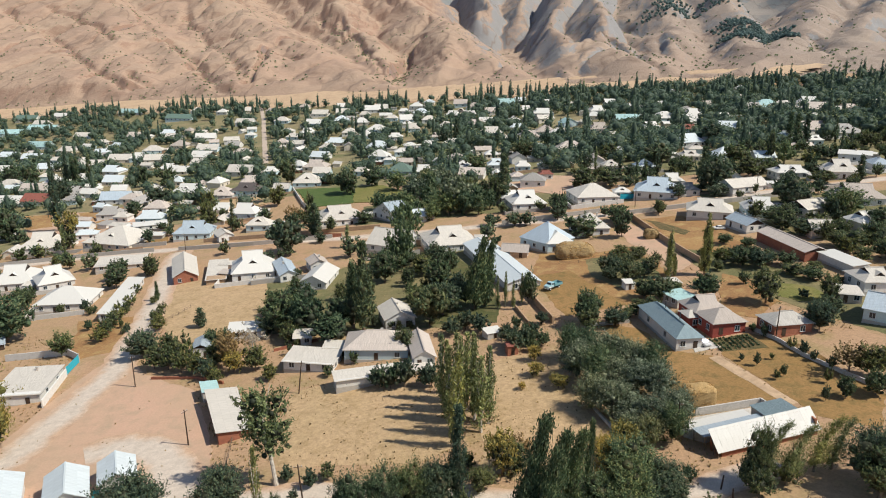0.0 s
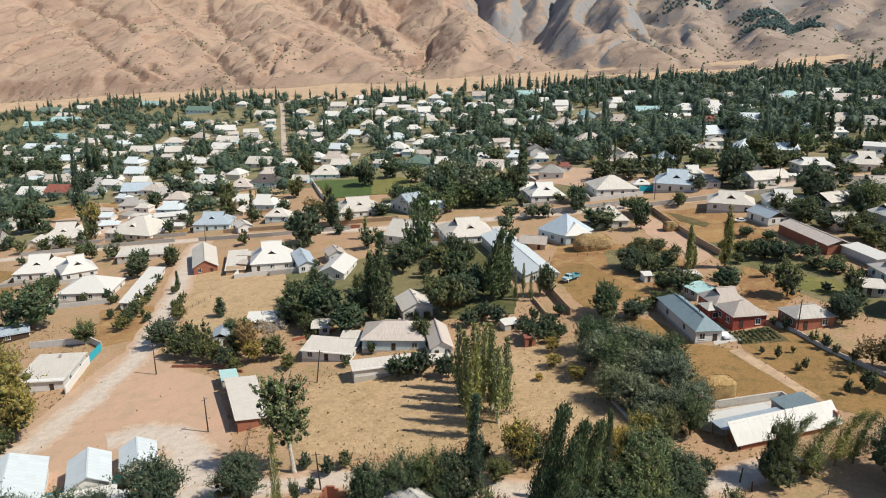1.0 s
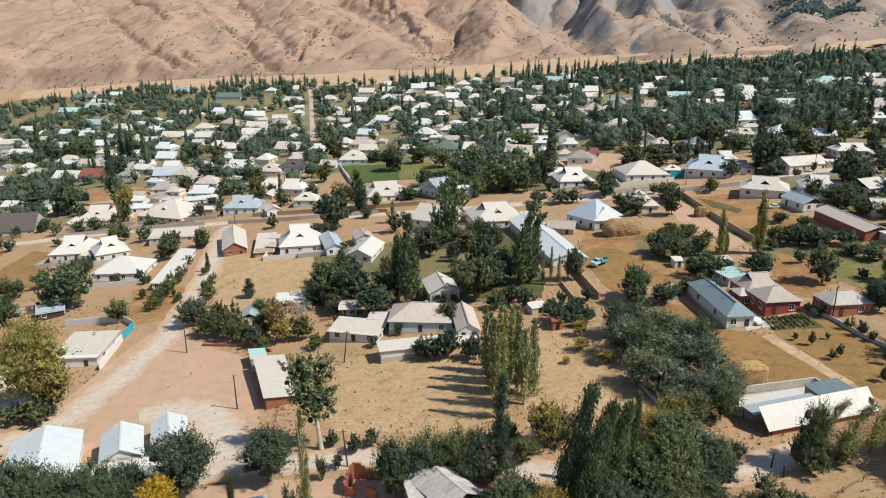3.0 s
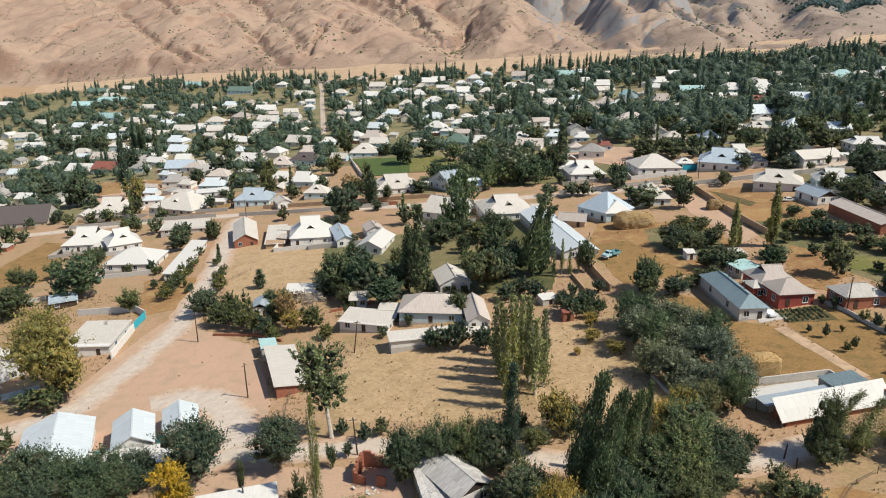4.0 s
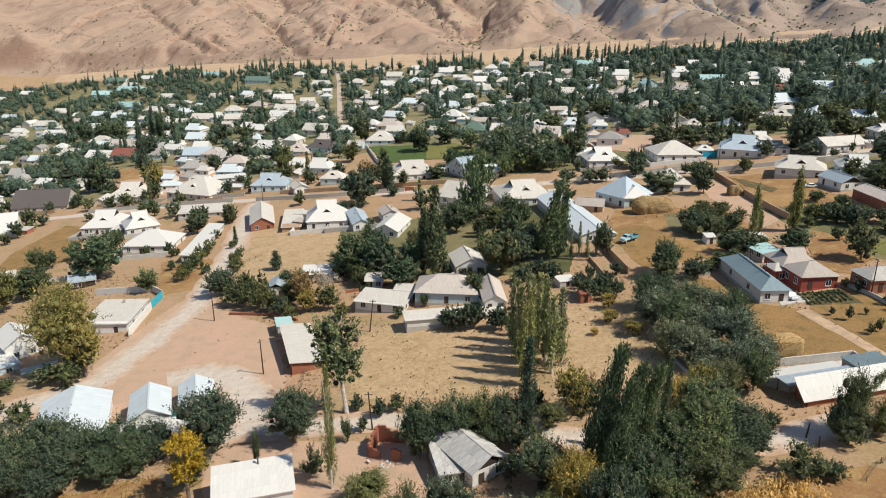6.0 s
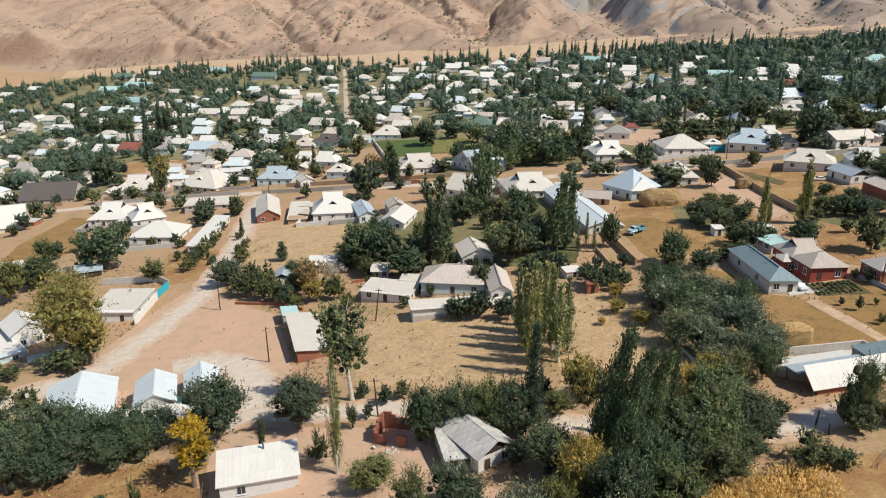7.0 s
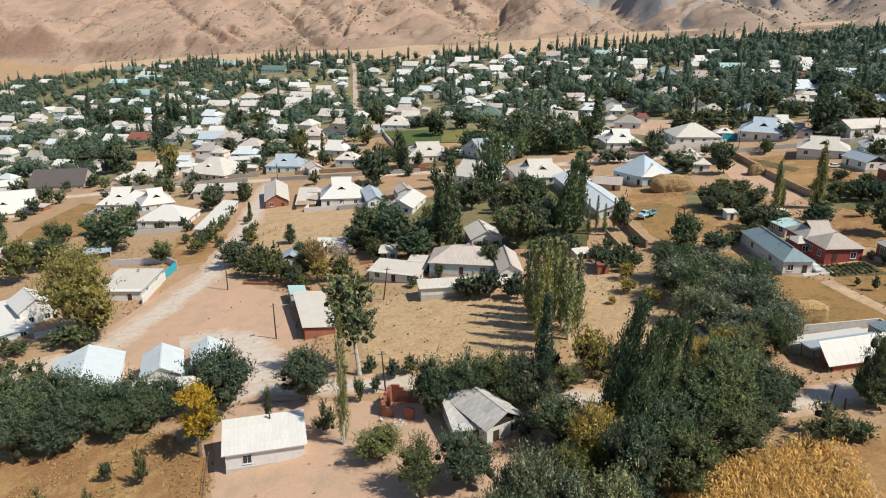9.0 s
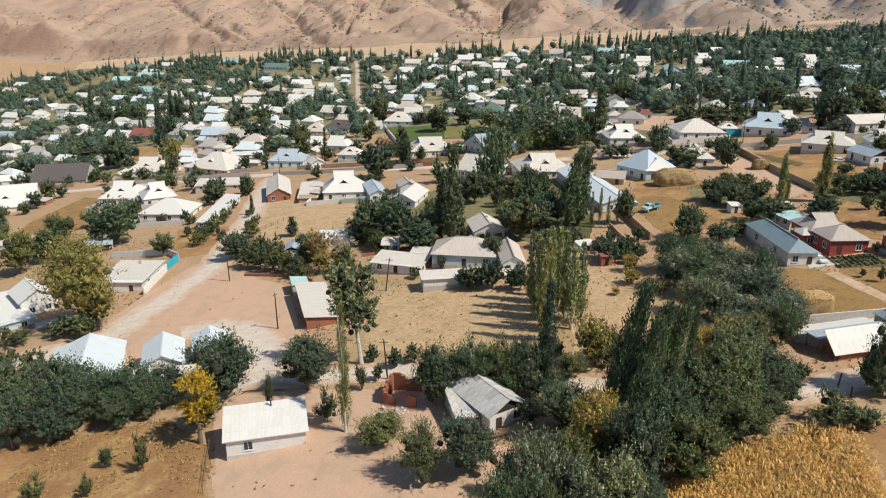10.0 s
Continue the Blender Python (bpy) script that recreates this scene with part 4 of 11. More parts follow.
RAVINES = [np.array(q, float) for q in (
    [(-943, 1742), (-811, 1585), (-696, 1449), (-567, 1256), (-487, 1151), (-446, 1098)],
    [(-478, 1435), (-409, 1293), (-350, 1185), (-284, 1033), (-264, 1004)],
    [(-258, 1266), (-238, 1080), (-237, 1025)], [(-282, 1153), (-254, 1072), (-237, 1025)],
    [(-165, 1645), (-109, 1387), (-66, 1152), (-36, 989), (-23, 900)],
    [(22, 1339), (-10, 1297), (-20, 1141), (-22, 904)], [(-228, 1742), (-176, 1615), (-134, 1422)],
    [(-629, 1684), (-548, 1525), (-490, 1439), (-419, 1306)], [(301, 1143), (292, 1026), (265, 836), (264, 752), (267, 726)],
    [(-522, 1701), (-449, 1529), (-369, 1352), (-282, 1153)], [(-837, 1731), (-760, 1665), (-644, 1515), (-566, 1386)],
    [(-428, 1095), (-403, 1096), (-418, 1105), (-458, 1157)], [(-229, 1212), (-211, 1184), (-188, 1156)],
    [(377, 1059), (380, 973), (351, 826)], [(530, 932), (449, 754), (423, 678)])]


def to_line(pts, x, y):
    """Distance of places from a line of points."""
    gap = np.full(len(x), 1e9)
    for a, b in zip(pts, pts[1:]):
        d = b - a
        t = np.clip(((x - a[0]) * d[0] + (y - a[1]) * d[1]) / (d @ d), 0, 1)
        gap = np.minimum(gap, np.hypot(x - a[0] - t * d[0], y - a[1] - t * d[1]))
    return gap


def hill_heights(x, y):
    """Heights of the hillsides at arrays of places: the crests with their flanks, over a floor that rises slowly."""
    s = (y - foot_y(x)) * 0.894
    base = 0.114 * np.clip(x, -700, 700) + 0.96e-4 * np.maximum(0, np.minimum(y, foot_y(x)) - 325) ** 2
    wob = lambda f, o: np.array([noise.noise((a * f, b * f, o)) for a, b in zip(x, y)])
    n1, n2 = wob(0.006, 2.0), wob(0.006, 7.0)
    n3, n4 = wob(0.022, 1.0), wob(0.022, 5.0)
    px, py = x + 22 * n1 + 9 * n3, y + 22 * n2 + 9 * n4
    zs = [base - 2 + 0.045 * np.maximum(s, 0)]
    for pts, k, w in SPURS:
        best = np.full(len(x), -1e9)
        for a, b in zip(pts, pts[1:]):
            d = b[:2] - a[:2]
            t = np.clip(((px - a[0]) * d[0] + (py - a[1]) * d[1]) / (d @ d), 0, 1)
            gap = np.hypot(px - a[0] - t * d[0], py - a[1] - t * d[1])
            best = np.maximum(best, a[2] + t * (b[2] - a[2]) - k * (np.sqrt(gap * gap + w * w) - w))
        zs.append(best)
    zs = np.array(zs)
    top = zs.max(0)
    z = top + 3 * np.log(np.exp((zs - top) / 3).sum(0))
    rough = np.array([noise.fractal((a * 0.013, b * 0.013, 3), 1.0, 2.0, 5) for a, b in zip(x, y)])
    ridges = 1 - np.abs(wob(0.011, 9.0)) * 2
    f = np.clip((z - base) / 45, 0, 1)
    rill = 1 - np.abs(wob(0.03, 4.0)) * 2
    z = z + f * (3.5 * rough + 3.5 * (ridges - 0.6) + 1.2 * (rill - 0.6))
    # gullies that run down the slopes: narrow cuts between broad shoulders
    u = (x - 0.5 * y) * 0.894
    def cuts(fu, fs, o, sharp):
        n = np.array([noise.noise((a * fu, b * fs, o)) for a, b in zip(u + 26 * n1 + 10 * n3, s + 30 * n2)])
        return np.clip(1 - np.abs(n) * sharp, 0, 1) ** 1.5
    steep = np.clip((z - base) / 30, 0, 1)
    z = z - steep * (9 * cuts(0.0075, 0.0030, 11.0, 7.0) + 2.5 * cuts(0.02, 0.008, 13.0, 5.0) + 0.7 * cuts(0.06, 0.025, 17.0, 3.2))
    # the larger ravines, torn into the slopes
    qx, qy = x + 10 * n3 + 6 * n1, y + 14 * n4
    for k, pts in enumerate(RAVINES):
        gap = to_line(pts, qx, qy)
        z = z - steep * (6 + 2 * (k % 3)) * np.clip(1 - gap / (10 + 3 * (k % 2)), 0, 1)
    edge = np.clip(s / 60, 0, 1)
    edge = edge * edge * (3 - 2 * edge) * 0.6 + edge * 0.4
    return (base - 2) * (1 - edge) + z * edge


def make_hills():
    nu, ns = 620, 230
    X = np.repeat(np.sinh(np.linspace(-1.55, 1.45, nu))[None] * 640, ns, 0)
    S = np.repeat((-30 + 1750 * np.linspace(0, 1, ns) ** 1.7)[:, None], nu, 1)
    Y = foot_y(X) + S
    Z = hill_heights(X.ravel(), Y.ravel())
    V = np.stack([X.ravel(), Y.ravel(), Z], 1)
    q = (np.arange(ns - 1)[:, None] * nu + np.arange(nu - 1)[None]).ravel()
    me = bpy.data.meshes.new("hills")
    me.from_pydata(V.tolist(), [], np.stack([q, q + 1, q + nu + 1, q + nu], 1).tolist())
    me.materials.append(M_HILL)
    me.polygons.foreach_set("use_smooth", [True] * len(me.polygons))
    tagged(new("hills", me), "bare tan hillsides with spurs, gullies and a canyon", "hills", "", "structure")
    bm, rows = bmesh.new(), []
    for j in range(60):
        row = []
        for i in range(110):
            x, y = -1600 + 3600 * i / 109, 2350 + 1900 * j / 59
            r = 1 - abs(noise.noise((x * 0.0019, y * 0.0019, 4)) * 2)
            row.append(bm.verts.new((x, y - 0.35 * x, 40 + 620 * sstep(0, 59, j) * (0.55 + 0.6 * r) + 40 * noise.fractal((x * 0.006, y * 0.006, 1), 1, 2, 5))))
        rows.append(row)
    for r0, r1 in zip(rows, rows[1:]):
        for k in range(len(r0) - 1):
            bm.faces.new((r0[k], r0[k + 1], r1[k + 1], r1[k])).smooth = True
    ob = new("far_mountain", mesh_of("far_mountain", bm, M_FAR))
    tagged(ob, "blue-grey rocky mountain range behind the hills", "mountain", "", "structure")


make_hills()


def scrub():
    """Dark shrubs dotted over the hillsides, denser in the gullies: many small tufts in one object."""
    rs = np.random.RandomState(11)
    n = 2600
    x, s = rs.uniform(-900, 800, n), 900 * rs.rand(n) ** 1.3 + 6
    y = foot_y(x) + s
    keep = np.array([noise.noise((a * 0.012, b * 0.012, 7)) for a, b in zip(x, y)]) + 0.35 * rs.rand(n) > 0.1
    x, y = x[keep], y[keep]
    for pts in RAVINES:
        for a, b in zip(pts, pts[1:]):
            m = int(np.hypot(*(b - a)) / 9)
            t = rs.rand(m)
            x = np.concatenate([x, a[0] + t * (b - a)[0] + rs.normal(0, 7, m)])
            y = np.concatenate([y, a[1] + t * (b - a)[1] + rs.normal(0, 7, m)])
    r = rs.uniform(0.6, 1.9, len(x)) ** 1.1
    z = hill_heights(x, y)
    d = ball_points(rs, len(x) * 9)
    d[:, 2] = np.abs(d[:, 2])
    c = np.repeat(np.stack([x, y, z + 0.2], 1), 9, 0)
    rr = np.repeat(r, 9)[:, None]
    me = leaves("hill_scrub", c + d * rr, d, 1.1, F_VILL, 3)
    tagged(new("hill_scrub", me), "dark scattered shrubs on the dry hillsides", "shrubs", "", "stuff")


def woods():
    """Dense woods in the side valleys, haze painted into their bluish green: rounded crowns joined in one body."""
    rs = np.random.RandomState(15)
    xs, ys = [], []
    for cx, cy, cr, m in ((453, 985, 11, 90), (523, 1076, 15, 190), (501, 1000, 13, 170), (480, 1040, 14, 150), (487, 915, 9, 70), (512, 1117, 17, 170), (499, 1347, 30, 120), (542, 1318, 26, 90), (455, 1290, 22, 80)):
        xs.append(cx + rs.normal(0, cr, m))
        ys.append(cy + rs.normal(0, cr, m))
    x, y = np.concatenate(xs), np.concatenate(ys)
    r = rs.uniform(1.4, 3.0, len(x))
    c = np.stack([x, y, hill_heights(x, y) + r * 0.7], 1)
    d = ball_points(rs, len(x) * 12)
    d[:, 2] = np.abs(d[:, 2])
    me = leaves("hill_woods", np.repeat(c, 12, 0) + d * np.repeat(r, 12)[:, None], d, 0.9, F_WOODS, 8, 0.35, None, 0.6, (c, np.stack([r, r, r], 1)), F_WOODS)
    tagged(new("hill_woods", me), "bluish-green woods filling the side valleys of the hills", "trees", "", "stuff")


scrub()
woods()



# roads and yards
lay("yard", [(-32.2, 113), (-34, 134.5), (-34.4, 143.7), (-26, 144.6), (-5, 138.1), (0.1, 131.6), (1.4, 113), (-5.2, 108.3), (-19.4, 111.3)], M_STUBBLE, "golden stubble yard with straw tufts", 0.03, rough=0.5)
lay("yard", [(5, 103.9), (7.7, 121.8), (11.3, 145.9), (19, 147.9), (26.6, 149.2), (26.3, 136), (27.8, 111.4), (20.9, 101.9), (10.8, 99.4)], M_STUBBLE, "golden dry grass yard beside poplars", 0.03, rough=0.5)
lay("junction", [(-108.7, 108.9), (-100.3, 117.1), (-95.7, 134), (-93.7, 159.8), (-88.1, 183.6), (-75.6, 164.4), (-59.2, 151), (-48.4, 128), (-40.1, 99.5), (-50.7, 98.7), (-61.5, 110), (-75.5, 103.2)], M_DIRT, "reddish bare dirt at the road junction", 0.03, rough=0.5)
lay("yard", [(-54.8, 99.2), (-45.2, 100), (-33.1, 98.8), (-16.1, 97.8), (-14.3, 85.6), (-3.1, 79.3), (-5.5, 68.2), (-40.2, 63.9)], M_DIRT, "bare reddish dirt yard round the white house", 0.03, rough=0.5)
lay("field", [(-88.6, 77.3), (-85, 86.8), (-74.5, 88.3), (-59.7, 92.6), (-49.4, 84.1), (-40.8, 64), (-83.1, 63.7)], M_BROWN, "dry brown field with young fruit saplings", 0.03, rough=0.5)
lay("yard", [(-90.2, 225), (-93.7, 244.5), (-56.7, 235.2), (-51.2, 216.4), (-53.8, 179.8), (-77.6, 185.2)], M_STUBBLE, "sandy yellow yard before the roofed gate", 0.03, rough=0.5)
lay("meadow", [(29.6, 202.4), (44.2, 208.3), (52.8, 187.9), (50.6, 169.9), (33.5, 167.5), (32.4, 180.8)], M_OCHRE, "ochre meadow round the parked truck", 0.03, rough=0.5)
lay("meadow", [(39.4, 161.5), (48.8, 154.7), (51.9, 140.4), (59.8, 135), (63.9, 112.6), (54.9, 113.8), (45.7, 120.7), (44.5, 133.8)], M_OCHRE, "ochre meadow with mown patches", 0.03, rough=0.5)
lay("garden", [(60.9, 136.2), (70.4, 144.3), (78.6, 135.3), (81, 111.4), (73.3, 101.3), (65.5, 108)], M_OCHRE, "brown grassy garden plot with young trees", 0.03, rough=0.5)
lay("yard", [(75.7, 139.4), (87, 139), (110.5, 141.4), (93.7, 112.5), (81.5, 113.5), (77.2, 124.4)], M_GROUND, "pale dry yard beyond the garden wall", 0.03, rough=0.5)
lay("field", [(-75, 408.5), (-59.2, 352.5), (-36.6, 350.0), (-39.6, 394.2)], M_GREEN, "bright green irrigated field between houses", 0.4, rough=0.5)
lay("field", [(-39.4, 394.2), (-36.4, 350.0), (-9.6, 341.0), (-9.8, 361.5), (-22.5, 388.2)], M_CLOVER, "yellowish green clover field beside the irrigated field", 0.4, rough=0.5)
lay("lawn", [(-2.5, 173.6), (16.1, 169.3), (18.4, 182.0), (14.4, 216.9), (9.5, 230.7), (-0.2, 231.7)], M_ORCHARD, "shaded dark green grass of a garden alley", 0.09, rough=0.5)
lay("vegetable_bed", [(60.8, 143.0), (70.6, 143.8), (71.4, 136.2), (61.4, 136.8)], M_KITCHEN, "dark green vegetable bed below the red house", 0.06, rough=0.3)
lay("field", [(-121, 406), (-113.5, 376.5), (-87, 374.5), (-94.5, 397)], M_STUBBLE, "tan bare plot behind white houses", 0.5, rough=0.5)
lay("field", [(-151, 346), (-128, 336.5), (-118.5, 310.5), (-140, 318.5)], M_OCHRE, "ochre grass yard beside the main street", 0.12, rough=0.5)
lay("yard", [(-114.1, 212.3), (-95.4, 211), (-90.3, 202.1), (-92.2, 181.8), (-101.9, 179.1)], M_BROWN, "reddish brown yard beside the main road", 0.03, rough=0.5)
lay("field", [(-182.2, 222.1), (-190.4, 246.5), (-191.5, 283.1), (-179.9, 277), (-152.8, 228), (-161.1, 219.9)], M_OCHRE, "ochre grass plot beside low houses", 0.03, rough=0.5)
lay("field", [(-217, 369.3), (-240.9, 427.7), (-160.7, 406.7), (-146.3, 371.5), (-166.5, 325.9)], M_DIRT, "bare orange soil strip between houses", 0.2, rough=0.5)
lay("field", [(47.4, 375.8), (79.3, 350.6), (79.9, 329.4), (62.3, 312), (42.3, 338.7)], M_DIRT, "bare orange soil lot among houses", 0.2, rough=0.5)
lay("yard", [(39.2, 230.5), (56, 218), (66, 219), (70, 200), (66, 180), (50.6, 169.9), (42.9, 202.8), (30.4, 202.1)], M_BROWN, "trodden golden-brown yard by the haystack", 0.05, rough=0.5)
lay("yard", [(74.6, 252), (77.6, 240), (78, 223.4), (78.4, 196.1), (71.2, 189.6), (70.4, 204), (68.6, 221.4), (67.4, 239.6)], M_DIRT, "rubbly reddish yard along a wall", 0.06, rough=0.5)
lay("garden", [(50, 212), (64, 214), (68, 203), (66, 188), (53, 181), (47.5, 195)], M_UNDER, "weedy ground under a clump of shrubs", 0.08, rough=0.5)
lay("field", [(80.5, 253), (96.5, 251), (102, 232), (103.4, 212), (97, 197), (81.6, 199)], M_BROWN, "golden-brown field between wall and street houses", 0.035, rough=0.5)
lay("vegetable_bed", [(82.2, 250.6), (85.9, 245.5), (90.8, 229.1), (87.8, 225.6), (83.0, 236)], M_KITCHEN, "green kitchen garden along the mud wall", 0.09, rough=0.4)
lay("yard", [(82.1, 184.3), (87.3, 176.5), (86, 160), (76.8, 150.8), (71.8, 158), (75.5, 170.6)], M_BROWN, "dry golden-brown yard behind the red house", 0.07, rough=0.5)
lay("grass", [(91.5, 173.5), (98.5, 166.5), (99, 158), (90, 158), (88.4, 164)], M_CLOVER, "olive grass patch under orchard trees", 0.08, rough=0.5)
lay("garden", [(79.4, 212.4), (93.1, 199.7), (100.2, 174.5), (110.4, 152.7), (98.8, 132.1), (91, 148), (83.9, 166.6), (78.9, 182.9)], M_UNDER, "brown weedy orchard ground behind the red house", 0.04, rough=0.5)
lay("garden", [(114.2, 280), (144, 261.6), (186.8, 245.9), (144.2, 183.1), (124.1, 198.6), (111.4, 226.8)], M_UNDER, "weedy garden ground among eastern houses", 0.06, rough=0.5)
lay("garden", [(-56.8, 229.1), (-23.4, 238.5), (12.8, 250.5), (15.2, 176.7), (6.3, 168.4), (-45.4, 180.6)], M_UNDER, "weedy shaded garden ground between sheds", 0.05, rough=0.5)
lay("garden", [(-30, 338), (-32, 300), (10, 293), (60, 289), (120, 283), (118, 300), (75, 304), (44, 330), (30, 345), (0, 340)], M_UNDER, "weedy shaded ground among street gardens", 0.065, rough=0.5)
lay("garden", [(118, 300), (121, 284), (200, 276), (290, 268), (300, 298), (160, 298)], M_UNDER, "weedy shaded ground along the eastern street", 0.065, rough=0.5)
lay("garden", [(-20, 272), (14, 270), (12, 252), (-16, 252)], M_UNDER, "weedy ground between street houses", 0.068, rough=0.5)
lay("field", [(-207.3, 416.5), (-181.9, 419.4), (-167.5, 384.9), (-172.6, 378.9), (-171.3, 357.1), (-178.1, 355.3)], M_BROWN, "golden-brown bare plot behind street houses", 0.26, rough=0.5)
lay("field", [(-248.1, 428.9), (-227.8, 423.4), (-207.6, 384.6), (-222.2, 384.4)], M_BROWN, "reddish brown bare plot behind a white house", 0.26, rough=0.5)
lay("barn_yard", [(41.2, 106.3), (41.6, 110.4), (45.8, 112.2), (58.4, 113), (60.5, 109), (44.2, 103.6)], M_CONC, "pale concrete yard floor of the barn", 0.1, rough=0.1)
lay("concrete_pad", [(56.4, 141.5), (61, 143.9), (62.2, 138.8), (56, 137.9)], M_CONC, "pale concrete pad beside the bluish house", 0.1, rough=0.1)
track("road", [(-112.6, 105.1), (-105.2, 115.3), (-98.2, 121.3), (-90, 128.7), (-85.4, 161.1), (-85.2, 174.3), (-89.1, 201.8), (-95.4, 232.7), (-101.4, 261.3), (-106.4, 290.7)], 10, M_TRACK, "pale gravel village road curving to the street", 0.09)
track("road", [(-73.2, 125.7), (-65.7, 128.5), (-57.7, 123.4), (-51, 113.6), (-46.9, 104.5)], 11, M_TRACK, "pale gravel apron joining road and lane", 0.07)
track("road", [(-53.5, 100.9), (-48.8, 104.7), (-38.2, 103.5), (-30.3, 103.8), (-21.5, 103.5), (-8.9, 100.2), (11.7, 94), (23.3, 91.2), (34.7, 90.3), (41.7, 92.4), (52.6, 95.9)], 6.4, M_TRACK, "pale dirt lane below the stubble yard", 0.09)
track("road", [(-219.7, 301), (-190, 301.4), (-152.4, 301.1), (-113.2, 296.4), (-79.7, 291.3), (-51.7, 283.8), (-27.4, 277.8), (-3.9, 273.8), (21.4, 270.7), (46.2, 267.6), (72.9, 265.2), (100, 264.6), (131.8, 269.1), (159.8, 269.4), (203.2, 268.3)], 8.5, M_TRACK, "grey main street between yard walls", 0.09)
track("road", [(-116, 522), (-124.5, 563), (-136.4, 621), (-151.8, 694), (-170, 784), (-188.8, 864.8)], 4.2, M_ROAD, "far grey street leading to the hills", 0.45)
track("path", [(58.7, 134.8), (60.8, 126.5), (62.6, 118.5), (64.2, 112.3)], 2.4, M_BANK, "pale footpath through the garden", 0.08)
sheet_of_ground("village_ground", [(-420, 335), (-150, 330), (-60, 400), (60, 345), (160, 300), (330, 300), (380, 560), (250, 640), (0, 770), (-400, 960), (-760, 1090), (-700, 640)], M_VILLAGE, "weedy olive-brown ground between the far gardens", 0.12)
sheet_of_ground("terrace", [(-1050, 1165), (-690, 1070), (-437, 975), (-207, 860), (-24, 790), (90, 735), (330, 640), (420, 700), (160, 830), (-24, 890), (-437, 1110), (-690, 1185), (-1050, 1290)], M_BANK, "pale river terrace at the foot of the hills", 0.3)

# houses near the lane
white_house = house(-40.8, 84.9, 19.2, 11.1, 6.2, 2.9, "mono", M_WHITE, R_WHITE, rise=1.5, chim=0, sides=False, wins=(0.27,), label="white-walled house with bright white sheet single-slope roof in a dirt yard")
pipe = part("stovepipe", tube(bmesh.new(), [(0.9, 2.5, 3.9), (0.9, 2.5, 5.3)], [0.12, 0.12], 8), M_STEEL, white_house, "thin grey stovepipe")
part("pipe_cap", tube(bmesh.new(), [(0.9, 2.5, 5.34), (0.9, 2.5, 5.5)], [0.24, 0.05], 8), M_STEEL, pipe)
house(-8.5, 90, 37.1, 6.4, 10, 2.7, "gable", M_WHITE, R_OLD, rise=2.0, ridge="y", chim=0, label="white-walled house with old patched grey-white gabled roof and dark gable")
house(-11.8, 89.1, 17, 4.1, 8, 2.4, "mono", M_WHITE, R_OLD, rise=0.8, chim=0, name="lean_to_shed", category="shed", group="sheds and barns", label="white-walled lean to shed with old patched grey-white single-slope roof")
house(-103.3, 161.8, 5.4, 11.3, 14.9, 3.0, "mono", M_WHITE, R_CREAM, rise=0.4, label="white-walled house with cream slate single-slope roof")
house(-121, 147.5, -41, 9.7, 8, 4.0, "gable", M_WHITE, R_WHITE, rise=2.6, label="white-walled house with bright white sheet gabled roof")
house(-126.6, 139.7, 49.6, 13, 20.2, 2.9, "mono", M_BLUEWALL, R_WHITE, rise=0.6, chim=0, label="pale blue-walled house with bright white sheet single-slope roof")

# three metal-roofed shops at the junction
house(-81.8, 105.6, 23.7, 11.6, 19.5, 3.3, "gable", M_WHITE, R_PALE, rise=2.5, ridge="y", chim=0, name="market_hall", category="hall", group="sheds and barns", label="white-walled market hall with pale metal gabled roof")
house(-69, 110.2, 23.6, 6.6, 9.6, 3.3, "gable", M_WHITE, R_PALE, rise=2.0, ridge="y", chim=0, name="shop_kiosk", category="kiosk", group="sheds and barns", label="white-walled shop kiosk with pale metal gabled roof")
house(-61.6, 114.2, 23, 5.8, 7.5, 3.0, "gable", M_WHITE, R_PALE, rise=1.7, ridge="y", chim=0, name="shop_kiosk", category="kiosk", group="sheds and barns", label="white-walled shop kiosk with pale metal gabled roof")
house(-66.5, 102.6, 16, 13.5, 4.2, 2.4, "mono", M_WHITE, R_WHITE, rise=0.5, chim=0, name="shop_annex", category="annex", group="sheds and barns", label="white-walled shop annex with bright white sheet single-slope roof")

# yard buildings
house(-46.3, 133.9, 112, 19.4, 6.2, 2.4, "mono", M_BRICK, R_CREAM, rise=0.7, chim=0, name="long_shed", category="shed", group="sheds and barns", label="brick-walled long shed with cream slate single-slope roof", sides=False, wins=())
house(-15.3, 159.7, -2.7, 15.4, 10.7, 3.0, "hip", M_BLUEWALL, R_PINK, rise=2.9, label="pale blue-walled house with weathered pinkish slate hipped roof")
house(-31.0, 156.4, -12, 12.4, 7.6, 2.5, "mono", M_WHITE, R_CREAM, rise=0.5, chim=0, name="side_wing", category="wing", group="sheds and barns", label="white-walled side wing with cream slate single-slope roof")
house(-25.6, 161.6, -6, 6.2, 3.6, 2.5, "mono", M_WHITE, R_CREAM, rise=0.3, chim=0, name="link_wing", category="wing", group="sheds and barns", label="white-walled link with cream slate roof between house and wing", sides=False)
house(-13.2, 144.3, 14.2, 22.5, 4.2, 2.1, "mono", M_WHITE, R_CREAM, rise=0.3, chim=0, name="low_shed", category="shed", group="sheds and barns", label="white-walled low shed with cream slate single-slope roof")
house(-4.6, 154.2, 6.5, 4.9, 13.3, 2.6, "gable", M_WHITE, R_PINK, rise=1.8, ridge="y", chim=0, name="shed", category="shed", group="sheds and barns", label="white-walled shed with weathered pinkish slate gabled roof")
house(-11, 178.4, 13.2, 8.1, 10.4, 2.9, "gable", M_WHITE, R_CREAM, rise=2.2, ridge="y", label="white-walled house with cream slate gabled roof")
